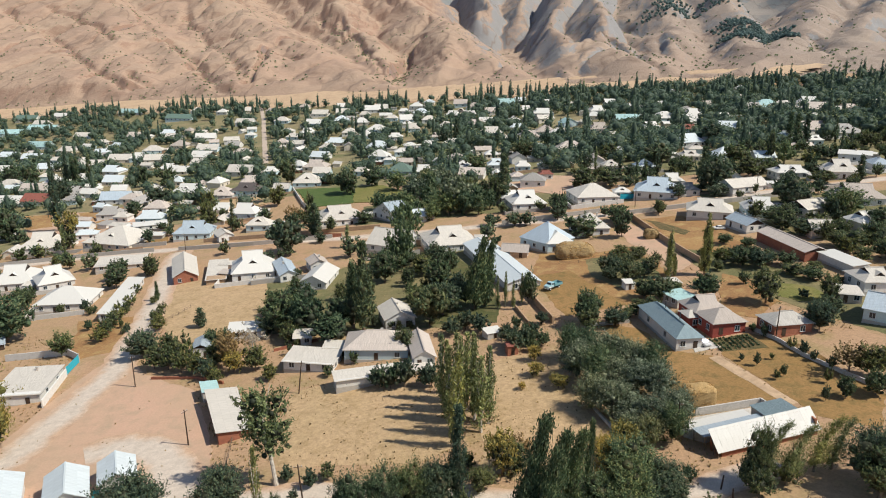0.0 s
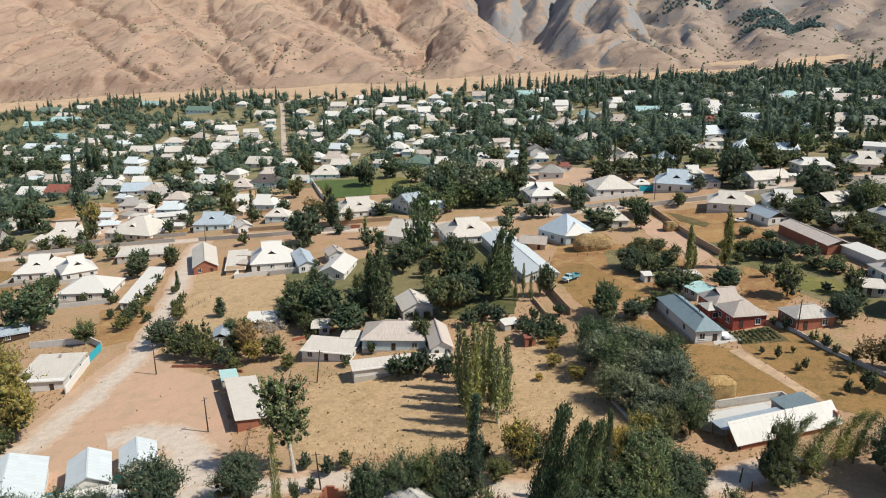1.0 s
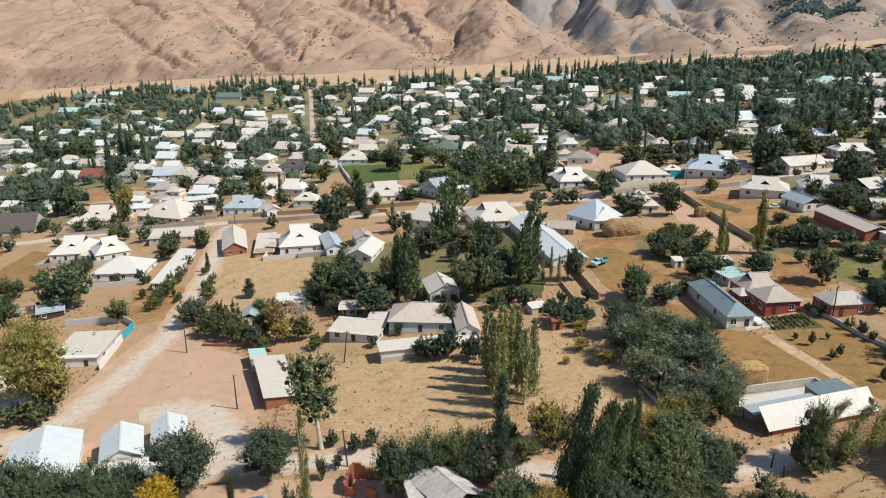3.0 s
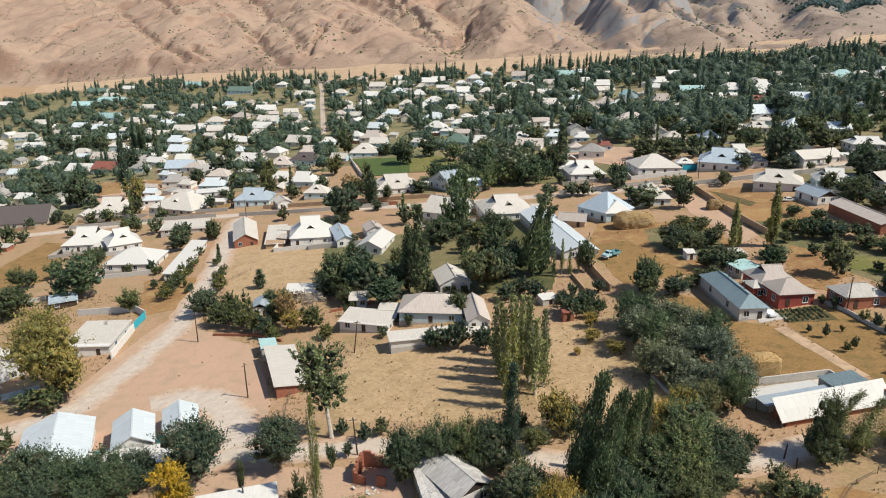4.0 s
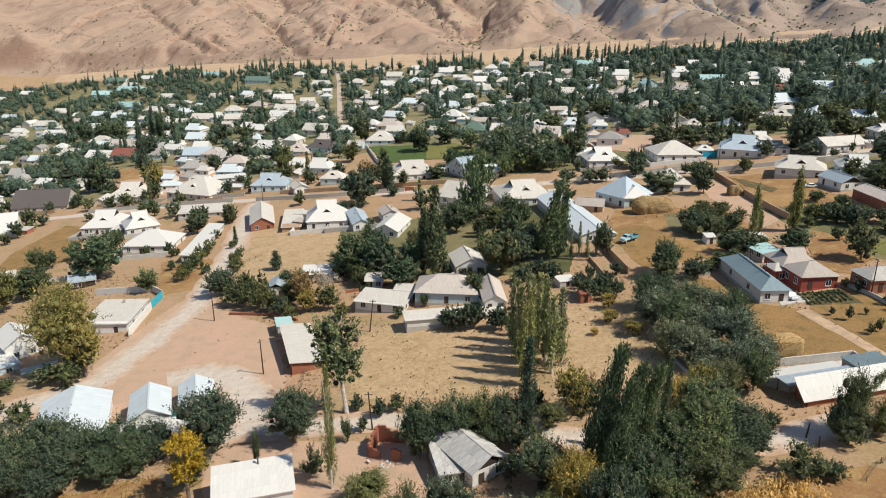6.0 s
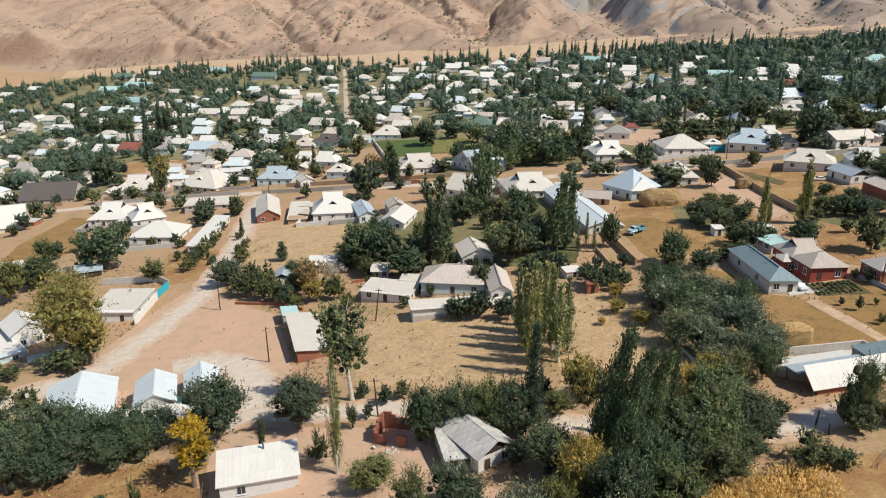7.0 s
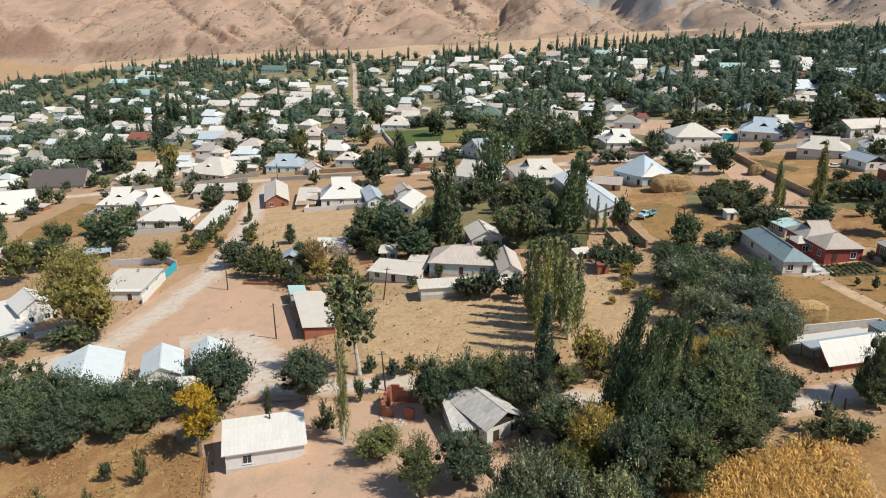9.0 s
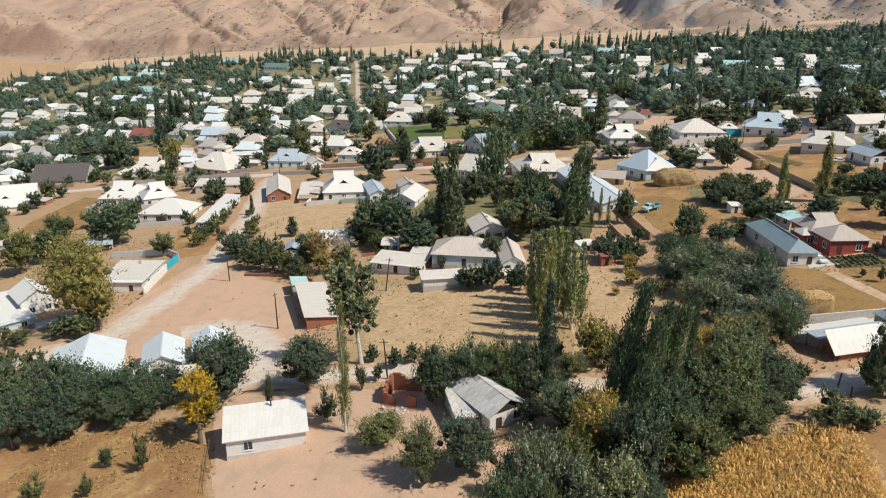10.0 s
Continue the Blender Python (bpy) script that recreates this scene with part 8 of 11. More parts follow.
house(81.4, 503.2, -4.6, 4.9, 4.3, 2.15, "mono", M_ADOBE, R_GREY, rise=0.4, detail=1, chim=0, name="low_shed", category="shed", group="sheds and barns", label="mud-walled low shed with grey sheet single-slope roof")
house(65.7, 486.8, -11.8, 4, 4.3, 2.15, "mono", M_BRICK, R_WHITE, rise=0.4, detail=1, chim=0, name="low_shed", category="shed", group="sheds and barns", label="brick-walled low shed with bright white sheet single-slope roof")
house(103.9, 423.1, -8.6, 3.5, 4.1, 2.15, "mono", M_ADOBE, R_GREY, rise=0.4, detail=1, chim=0, name="low_shed", category="shed", group="sheds and barns", label="mud-walled low shed with grey sheet single-slope roof")
house(65.6, 429.3, -15.9, 4.1, 3.6, 2.15, "mono", M_ADOBE, R_CREAM, rise=0.4, detail=1, chim=0, name="low_shed", category="shed", group="sheds and barns", label="mud-walled low shed with cream slate single-slope roof")
house(52.9, 434.2, -3.7, 5.9, 3.6, 2.15, "mono", M_WHITE, R_PINK, rise=0.4, detail=1, chim=0, name="low_shed", category="shed", group="sheds and barns", label="white-walled low shed with weathered pinkish slate single-slope roof")
house(35.8, 397.8, 0, 3.7, 4.1, 2.15, "mono", M_WHITE, R_CREAM, rise=0.4, detail=1, chim=0, name="low_shed", category="shed", group="sheds and barns", label="white-walled low shed with cream slate single-slope roof")
house(1.8, 295.9, -2.7, 3.7, 3.7, 2.15, "mono", M_WHITE, R_PINK, rise=0.4, detail=1, chim=0, name="low_shed", category="shed", group="sheds and barns", label="white-walled low shed with weathered pinkish slate single-slope roof")
house(188.3, 497.3, -3.2, 6.2, 3.9, 2.15, "mono", M_GREYWALL, R_GREY, rise=0.4, detail=1, chim=0, name="low_shed", category="shed", group="sheds and barns", label="grey-walled low shed with grey sheet single-slope roof")
house(163.9, 445, 1.5, 4.3, 4, 2.15, "mono", M_GREYWALL, R_GREY, rise=0.4, detail=1, chim=0, name="low_shed", category="shed", group="sheds and barns", label="grey-walled low shed with grey sheet single-slope roof")
house(131.8, 358, 1.4, 4.8, 4.4, 2.15, "mono", M_GREYWALL, R_RUST, rise=0.4, detail=1, chim=0, name="low_shed", category="shed", group="sheds and barns", label="grey-walled low shed with rusty patched single-slope roof")
house(136.6, 486.7, -2.5, 4.8, 4.3, 2.15, "mono", M_BRICK, R_GREY, rise=0.4, detail=1, chim=0, name="low_shed", category="shed", group="sheds and barns", label="brick-walled low shed with grey sheet single-slope roof")
house(226.8, 490.1, -11.8, 3.5, 4.3, 2.15, "mono", M_BRICK, R_PINK, rise=0.4, detail=1, chim=0, name="low_shed", category="shed", group="sheds and barns", label="brick-walled low shed with weathered pinkish slate single-slope roof")
house(265.6, 488.6, 2.2, 4.7, 4.5, 2.15, "mono", M_ADOBE, R_RUST, rise=0.4, detail=1, chim=0, name="low_shed", category="shed", group="sheds and barns", label="mud-walled low shed with rusty patched single-slope roof")
house(278.3, 458.2, 5.9, 4.5, 3.9, 2.15, "mono", M_WHITE, R_GREY, rise=0.4, detail=1, chim=0, name="low_shed", category="shed", group="sheds and barns", label="white-walled low shed with grey sheet single-slope roof")
house(288.7, 447.2, -4.9, 5.5, 3.6, 2.15, "mono", M_BRICK, R_GREY, rise=0.4, detail=1, chim=0, name="low_shed", category="shed", group="sheds and barns", label="brick-walled low shed with grey sheet single-slope roof")
house(297.5, 450.4, -4.9, 3.7, 4.1, 2.15, "mono", M_ADOBE, R_CREAM, rise=0.4, detail=1, chim=0, name="low_shed", category="shed", group="sheds and barns", label="mud-walled low shed with cream slate single-slope roof")
house(199.3, 355.8, -0.1, 5.5, 4.2, 2.15, "mono", M_BRICK, R_WHITE, rise=0.4, detail=1, chim=0, name="low_shed", category="shed", group="sheds and barns", label="brick-walled low shed with bright white sheet single-slope roof")
house(251.3, 416.2, -2.8, 5.1, 3.6, 2.15, "mono", M_BRICK, R_RUST, rise=0.4, detail=1, chim=0, name="low_shed", category="shed", group="sheds and barns", label="brick-walled low shed with rusty patched single-slope roof")
house(129, 241, -0.3, 4.2, 4.2, 2.15, "mono", M_ADOBE, R_RUST, rise=0.4, detail=1, chim=0, name="low_shed", category="shed", group="sheds and barns", label="mud-walled low shed with rusty patched single-slope roof")
house(143.8, 240.9, 2.8, 5.9, 4.5, 2.15, "mono", M_ADOBE, R_RUST, rise=0.4, detail=1, chim=0, name="low_shed", category="shed", group="sheds and barns", label="mud-walled low shed with rusty patched single-slope roof")
house(114.5, 446.3, -4.2, 5.6, 4.1, 2.15, "mono", M_WHITE, R_PINK, rise=0.4, detail=1, chim=0, name="low_shed", category="shed", group="sheds and barns", label="white-walled low shed with weathered pinkish slate single-slope roof")
house(122.8, 391.6, -6.9, 5.5, 4.4, 2.15, "mono", M_WHITE, R_WHITE, rise=0.4, detail=1, chim=0, name="low_shed", category="shed", group="sheds and barns", label="white-walled low shed with bright white sheet single-slope roof")
house(89.8, 354.5, 0, 5.9, 3.9, 2.15, "mono", M_ADOBE, R_PINK, rise=0.4, detail=1, chim=0, name="low_shed", category="shed", group="sheds and barns", label="mud-walled low shed with weathered pinkish slate single-slope roof")
house(104.3, 344.9, -4.2, 5.6, 4, 2.15, "mono", M_BRICK, R_PINK, rise=0.4, detail=1, chim=0, name="low_shed", category="shed", group="sheds and barns", label="brick-walled low shed with weathered pinkish slate single-slope roof")
house(162.3, 346.4, 0, 4.1, 4, 2.15, "mono", M_BRICK, R_RUST, rise=0.4, detail=1, chim=0, name="low_shed", category="shed", group="sheds and barns", label="brick-walled low shed with rusty patched single-slope roof")
house(193.9, 403.2, -3.4, 5.1, 4.9, 2.15, "mono", M_BRICK, R_CREAM, rise=0.4, detail=1, chim=0, name="low_shed", category="shed", group="sheds and barns", label="brick-walled low shed with cream slate single-slope roof")
house(200, 471.1, -7.7, 5.1, 4.8, 2.15, "mono", M_GREYWALL, R_RUST, rise=0.4, detail=1, chim=0, name="low_shed", category="shed", group="sheds and barns", label="grey-walled low shed with rusty patched single-slope roof")
house(208.9, 374.8, 2.8, 4.6, 4.3, 2.15, "mono", M_ADOBE, R_GREY, rise=0.4, detail=1, chim=0, name="low_shed", category="shed", group="sheds and barns", label="mud-walled low shed with grey sheet single-slope roof")
house(229.1, 529.2, -3.6, 3.7, 4.7, 2.15, "mono", M_GREYWALL, R_PINK, rise=0.4, detail=1, chim=0, name="low_shed", category="shed", group="sheds and barns", label="grey-walled low shed with weathered pinkish slate single-slope roof")
house(-189.4, 522.6, -1.9, 5.7, 4.1, 2.15, "mono", M_GREYWALL, R_WHITE, rise=0.4, detail=1, chim=0, name="low_shed", category="shed", group="sheds and barns", label="grey-walled low shed with bright white sheet single-slope roof")
house(-245.2, 537.5, -4, 4.8, 4, 2.15, "mono", M_ADOBE, R_CREAM, rise=0.4, detail=1, chim=0, name="low_shed", category="shed", group="sheds and barns", label="mud-walled low shed with cream slate single-slope roof")
house(-291.7, 538.1, 1.5, 4.2, 3.6, 2.15, "mono", M_BRICK, R_PINK, rise=0.4, detail=1, chim=0, name="low_shed", category="shed", group="sheds and barns", label="brick-walled low shed with weathered pinkish slate single-slope roof")
house(-426.7, 538.6, -0.5, 5.1, 3.9, 2.15, "mono", M_BRICK, R_CREAM, rise=0.4, detail=1, chim=0, name="low_shed", category="shed", group="sheds and barns", label="brick-walled low shed with cream slate single-slope roof")
house(-295.3, 391.4, 0.4, 6, 4.8, 2.15, "mono", M_WHITE, R_PINK, rise=0.4, detail=1, chim=0, name="low_shed", category="shed", group="sheds and barns", label="white-walled low shed with weathered pinkish slate single-slope roof")
house(-233, 469.9, -8.9, 5.4, 4, 2.15, "mono", M_GREYWALL, R_CREAM, rise=0.4, detail=1, chim=0, name="low_shed", category="shed", group="sheds and barns", label="grey-walled low shed with cream slate single-slope roof")
house(277.8, 438.1, -4.7, 5.4, 4.7, 2.15, "mono", M_GREYWALL, R_WHITE, rise=0.4, detail=1, chim=0, name="low_shed", category="shed", group="sheds and barns", label="grey-walled low shed with bright white sheet single-slope roof")
house(1.1, 510, -10.4, 6, 4.5, 2.15, "mono", M_GREYWALL, R_WHITE, rise=0.4, detail=1, chim=0, name="low_shed", category="shed", group="sheds and barns", label="grey-walled low shed with bright white sheet single-slope roof")
wall_run([(-173.5, 268.7), (-173.5, 254.6), (-151.7, 254.6)], 1.4, 0.3, M_GREYWALL, "grey rendered yard wall before a village house")
wall_run([(-155.6, 260.7), (-155.6, 249.9), (-137.2, 249.9)], 1.6, 0.3, M_WHITE, "whitewashed yard wall before a village house")
wall_run([(-137.7, 232.5), (-137.7, 219.7), (-115.7, 219.7)], 1.6, 0.3, M_WHITE, "whitewashed yard wall before a village house")
wall_run([(-75.4, 242.4), (-75.4, 230.7), (-53.2, 230.7)], 1.6, 0.3, M_WHITE, "whitewashed yard wall before a village house")
wall_run([(-62.5, 236.4), (-62.5, 229.2), (-41.8, 229.2)], 1.6, 0.3, M_GREYWALL, "grey rendered yard wall before a village house")
wall_run([(-23.8, 255.1), (-23.8, 241.8), (-3.5, 241.8)], 1.8, 0.3, M_GREYWALL, "grey rendered yard wall before a village house")
wall_run([(-158.5, 321.7), (-158.5, 304.3), (-127.6, 304.3)], 1.4, 0.3, M_ADOBE, "mud-plastered yard wall before a village house")
wall_run([(-196, 330.4), (-196, 316.8), (-173.1, 316.8)], 1.4, 0.3, M_ADOBE, "mud-plastered yard wall before a village house")
wall_run([(-149.8, 348.8), (-149.8, 340.2), (-129, 340.2)], 1.4, 0.3, M_GREYWALL, "grey rendered yard wall before a village house")
wall_run([(-246.5, 330.7), (-246.5, 313.4), (-215.7, 313.4)], 1.8, 0.3, M_ADOBE, "mud-plastered yard wall before a village house")
wall_run([(60.9, 294.3), (60.9, 281.3), (83.1, 281.3)], 1.8, 0.3, M_WHITE, "whitewashed yard wall before a village house")
wall_run([(33.6, 296.5), (33.6, 285.4), (52.9, 285.4)], 1.4, 0.3, M_GREYWALL, "grey rendered yard wall before a village house")
wall_run([(127.1, 233), (127.1, 223.7), (141.7, 223.7)], 1.4, 0.3, M_GREYWALL, "grey rendered yard wall before a village house")
wall_run([(188.6, 307.9), (188.6, 298.9), (205.8, 298.9)], 1.6, 0.3, M_WHITE, "whitewashed yard wall before a village house")
wall_run([(-117.3, 414.1), (-117.3, 401.9), (-94.2, 401.9)], 1.8, 0.3, M_GREYWALL, "grey rendered yard wall before a village house")
wall_run([(-128, 411.1), (-128, 400.7), (-108.7, 400.7)], 1.4, 0.3, M_ADOBE, "mud-plastered yard wall before a village house")
wall_run([(-100.2, 348.9), (-100.2, 337.4), (-82.6, 337.4)], 1.6, 0.3, M_ADOBE, "mud-plastered yard wall before a village house")
wall_run([(15.3, 404.6), (15.3, 394.6), (31.9, 394.6)], 1.4, 0.3, M_ADOBE, "mud-plastered yard wall before a village house")
wall_run([(-6.9, 405.5), (-6.9, 396.5), (8.8, 396.5)], 1.6, 0.3, M_GREYWALL, "grey rendered yard wall before a village house")
wall_run([(80.7, 422), (80.7, 411.5), (105.4, 411.5)], 1.6, 0.3, M_WHITE, "whitewashed yard wall before a village house")
wall_run([(34.3, 398.6), (34.3, 389), (52.6, 389)], 1.4, 0.3, M_GREYWALL, "grey rendered yard wall before a village house")
wall_run([(50.7, 383.6), (50.7, 374.7), (63.8, 374.7)], 1.8, 0.3, M_ADOBE, "mud-plastered yard wall before a village house")
wall_run([(-22.7, 418.6), (-22.7, 407.3), (-3.6, 407.3)], 1.6, 0.3, M_GREYWALL, "grey rendered yard wall before a village house")
wall_run([(142.7, 399.4), (142.7, 386.5), (167.3, 386.5)], 1.6, 0.3, M_ADOBE, "mud-plastered yard wall before a village house")
wall_run([(231.1, 418.1), (231.1, 407.7), (250.3, 407.7)], 1.8, 0.3, M_GREYWALL, "grey rendered yard wall before a village house")
wall_run([(187.5, 286.5), (187.5, 278.2), (203.7, 278.2)], 1.4, 0.3, M_WHITE, "whitewashed yard wall before a village house")
wall_run([(128.3, 296), (128.3, 289), (142.9, 289)], 1.8, 0.3, M_ADOBE, "mud-plastered yard wall before a village house")
wall_run([(104, 302.9), (104, 295.5), (118.1, 295.5)], 1.6, 0.3, M_ADOBE, "mud-plastered yard wall before a village house")
wall_run([(112.4, 240.2), (112.4, 231.1), (127.6, 231.1)], 1.4, 0.3, M_WHITE, "whitewashed yard wall before a village house")
wall_run([(-88.3, 406), (-88.3, 398.4), (-74.5, 398.4)], 1.4, 0.3, M_ADOBE, "mud-plastered yard wall before a village house")
wall_run([(105.2, 343.6), (105.2, 333.7), (118.8, 333.7)], 1.6, 0.3, M_GREYWALL, "grey rendered yard wall before a village house")

def far_annexes():
    """Low sheds and wings that crowd the yards of the far houses."""
    rs = random.Random(33)
    homes = [o for o in scene.objects if o.parent is None and o.get("category") == "house" and o.location.y > 330]
    taken = [(o.location.x, o.location.y) for o in homes]
    kinds = ((M_WHITE, "white-walled"), (M_CREAM, "cream-walled"), (M_ADOBE, "mud-walled"), (M_GREYWALL, "grey-walled"))
    covers = ((R_WHITE, "bright white sheet"), (R_CREAM, "cream slate"), (R_CREAM, "cream slate"), (R_PINK, "weathered pinkish slate"), (R_GREY, "grey sheet"), (R_RUST, "rusty patched"))
    for o in homes:
        if rs.random() < 0.32 or o.location.y > 800:
            continue
        sx = rs.choice((-1, 1))
        x, y = o.location.x + sx * rs.uniform(10.5, 14), o.location.y + rs.uniform(-9, 8)
        if min(math.hypot(x - a, y - b) for a, b in taken if (a, b) != (o.location.x, o.location.y)) < 11 or -78 < x < -6 and 330 < y < 410 or abs(x + 127.5 + 0.2 * (y - 577)) < 14 and y > 505:
            continue
        taken.append((x, y))
        (wm, wn), (rm, rn) = rs.choice(kinds), rs.choice(covers)
        kind = rs.choice(("mono", "gable", "gable"))
        house(x, y, rs.uniform(-14, 10) + rs.choice((0, 90)), rs.uniform(7, 12), rs.uniform(4.2, 6.2), 2.15, kind, wm, rm, rise=0.5 if kind == "mono" else 1.5, detail=0, chim=0, name="yard_shed", category="shed", group="sheds and barns",
              label=wn + " yard shed with " + rn + (" single-slope roof" if kind == "mono" else " gabled roof"))


far_annexes()

# trees round the near yards
tree("oldpoplar", -29.2, 86.1, 1.24, 0.80)
tree("birch", -31, 107.4, 1.39, 1.34)
tree("round", -38.6, 99.3, 1.27, 1.26)
tree("round", -52.3, 98, 1.55, 1.55)
tree("yellow", -51.0, 84.9, 1.72, 1.85)
tree("bush", -32.6, 88.9, 1.84, 1.30)
tree("olive", -23.3, 82.2, 0.72, 1.3)
tree("olive", -16.3, 74.1, 1.23, 1.09)
tree("round", -10.5, 75.5, 1.03, 1.08)
tree("poplar", 0.4, 95.2, 1.06, 1.14)
for tx, ty, th, tw in ((-0.7, 130.6, 0.92, 1.0), (0.4, 121.6, 0.98, 1.05), (1.8, 116.2, 1.05, 1.1), (4.2, 125.5, 1.02, 1.0), (5.4, 121.2, 1.05, 1.1), (6.2, 116.3, 0.95, 1.1),
                       (5.9, 131.4, 0.86, 1.0), (2.4, 129.4, 0.95, 1.1), (8.6, 124.3, 0.84, 1.0), (0.2, 125.6, 0.95, 1.0), (2.6, 121.0, 1.1, 1.0), (0.8, 112.4, 0.98, 1.0), (8.0, 119.0, 0.6, 0.9)):
    tree("oldpoplar", tx, ty, th, tw)
tree("autumn", 8.3, 101.6, 1.29, 1.04)
tree("walnut", -100.5, 134.7, 1.02, 1.0)
tree("autumn", -94.1, 130.8, 1.80, 1.43)
tree("bush", -101.1, 128.1, 1.79, 2.60)
tree("bush", -95.3, 126.7, 1.96, 2.17)
tree("bush", -110.6, 126.1, 1.24, 2.29)
tree("willow", -130.4, 201.2, 1.83, 2.17, variant=2)
tree("round", -105.7, 184.2, 0.85, 1.05)
tree("olive", -145.5, 176.8, 1.80, 1.74)
tree("olive", -144.8, 189.1, 1.64, 2.06)
tree("poplar", -69.3, 193.4, 0.35, 1.30)
tree("rusty", -52.5, 160.3, 1.69, 1.57)
tree("pale", -48.7, 169.4, 1.24, 1.47)
tree("olive", -39.6, 171.9, 1.03, 0.82)
tree("round", -42.5, 181, 1.55, 1.65)
tree("round", -35.5, 177.2, 1.59, 1.61)
tree("round", -28.1, 167.8, 1.23, 1.52)
tree("round", -40, 195.8, 1.06, 1.45)
tree("round", -26.6, 181, 0.99, 1.34)
tree("poplar", -19.7, 173.2, 1.49, 1.97)
tree("poplar", -22.8, 177.4, 1.16, 1.58)
tree("round", -1.9, 172, 1.57, 1.54)
tree("olive", -5.5, 186, 1.15, 1.3)
tree("round", -8.7, 157.2, 0.87, 0.70)
tree("bush", -14.2, 139.9, 2.05, 1.70)
tree("bush", -8.4, 138.8, 2.60, 2.01)
tree("bush", -4.4, 138, 1.77, 1.35)
tree("bush", 17.4, 150.1, 2.00, 1.81)
tree("round", 36.9, 158.9, 1.18, 1.00)
tree("round", 43.5, 157.2, 0.62, 0.87)
tree("round", -115.8, 246.1, 1.13, 1.17)
tree("olive", -106.4, 256.1, 1.17, 0.89)
tree("poplar", -48.9, 290.7, 0.75, 1.97)
tree("poplar", -383.7, 611.5, 1.72, 2.04)
tree("round", 25.9, 179.6, 1.22, 0.76)
tree("round", -15.4, 214.2, 1.35, 1.33)
tree("willow", -10.1, 223.6, 2.41, 1.39, variant=2)
tree("bush", -96.8, 112, 1.7, 1.9, variant=2)
tree("bush", -105.2, 116.3, 1.3, 1.6, variant=2)
tree("olive", -42.8, 92.7, 0.98, 0.24)
tree("round", -52.7, 89.6, 0.79, 0.82)
tree("bush", -62.8, 79.6, 1.41, 0.65)
tree("bush", -56.7, 78.5, 2.07, 0.77)
tree("bush", -62.1, 73.3, 1.18, 0.62)
tree("bush", -69.4, 72.6, 1.35, 0.99)
tree("bush", 36.9, 81.3, 1.70, 2.28)
tree("bush", 46.1, 88.8, 1.63, 1.74)
tree("olive", 46.4, 90.3, 1.57, 0.86)
tree("bush", 40.2, 81, 1.24, 1.38)
tree("bush", -29.3, 98.3, 1.73, 0.75)
tree("bush", -26.9, 100.9, 1.18, 0.71)
tree("bush", -24.7, 105.5, 1.41, 1.05)
tree("bush", -22, 107.3, 1.22, 1.06)
tree("bush", -29.2, 108.2, 1.24, 0.97)
tree("bush", 2.7, 104.2, 1.55, 1.02)

# trees of the eastern yards
tree("olive", 36.8, 156.8, 0.83, 1.11)
tree("round", 38.2, 162.7, 1.04, 1.09)
tree("bush", 44.5, 159.1, 1.51, 1.94)
tree("round", 85.6, 141.1, 0.91, 0.90)
tree("round", 92.1, 147.6, 0.69, 0.75)
tree("round", 63.2, 87.4, 1.34, 1.41)
tree("windpoplar", 48.3, 92, 0.65, 0.86)
tree("windpoplar", 56.6, 92.5, 0.61, 0.96)
tree("windpoplar", 51.9, 91.2, 0.61, 0.86)
tree("windpoplar", 59.5, 92.6, 0.53, 0.85)
tree("bush", 45.4, 89.7, 2.56, 1.58)
tree("bush", 50.8, 90, 1.66, 1.61)
tree("round", 62.0, 84.6, 1.05, 1.12)
tree("round", 67.7, 232.4, 1.25, 1.01)
tree("willow", 125.3, 292, 1.81, 1.96, variant=2)
tree("round", 133.3, 241.7, 1.54, 1.71)
tree("willow", 143.2, 227, 1.22, 2.22, variant=2)
tree("olive", 123.8, 192.3, 0.97, 1.76)
tree("olive", 123.4, 247.3, 0.75, 1.50)
tree("round", 135.7, 250.3, 1.58, 1.47)
tree("poplar", 117.2, 284.3, 1.14, 1.63)
tree("poplar", 174, 266.2, 0.68, 1.38)
tree("round", 169.2, 290, 0.75, 1.37)
tree("olive", -54.7, 322.5, 1.90, 1.06)
tree("poplar", -48.8, 297.8, 0.68, 1.89)
tree("willow", -8.5, 260.1, 2.20, 1.62, variant=2)
tree("willow", 2.6, 341.5, 1.75, 1.40, variant=2)
tree("poplar", 35.5, 308.7, 1.35, 2.09)
tree("round", 53.6, 270.6, 1.28, 1.03)
tree("round", -40.1, 374.1, 1.72, 1.38)

# groves between the middle houses
tree("bentpoplar", 11, 180.6, 1.24, 1.11)
tree("bentpoplar", 13.7, 181.7, 1.14, 0.95)
tree("oldpoplar", 17.1, 178.8, 0.58, 0.48)
tree("oldpoplar", 19.4, 180, 0.61, 0.48)
tree("oldpoplar", 21.1, 176.8, 0.52, 0.47)
tree("oldpoplar", 23.9, 179.7, 0.55, 0.48)
tree("round", -17.1, 176.5, 0.51, 0.42)
tree("olive", -25, 190.3, 0.68, 0.64)
tree("olive", -49, 196.7, 0.97, 0.92)
tree("olive", -21.4, 196.6, 0.71, 0.74)
tree("round", -46.5, 230.2, 0.50, 0.48)
tree("round", -20, 200.3, 0.81, 0.70)
tree("round", -19.4, 183.3, 0.76, 0.85)
tree("round", -24.4, 205.2, 0.85, 0.96)
tree("round", -44.9, 215.6, 0.67, 0.66)
tree("olive", -28.5, 201.4, 0.93, 0.79)
tree("olive", -26.7, 198.4, 0.77, 0.73)
tree("olive", -35.7, 190.6, 0.76, 0.65)
tree("olive", -20.8, 212.6, 0.87, 0.66)
tree("olive", -49.4, 201, 0.84, 0.87)
tree("bush", -8.5, 211.1, 1.59, 1.14)
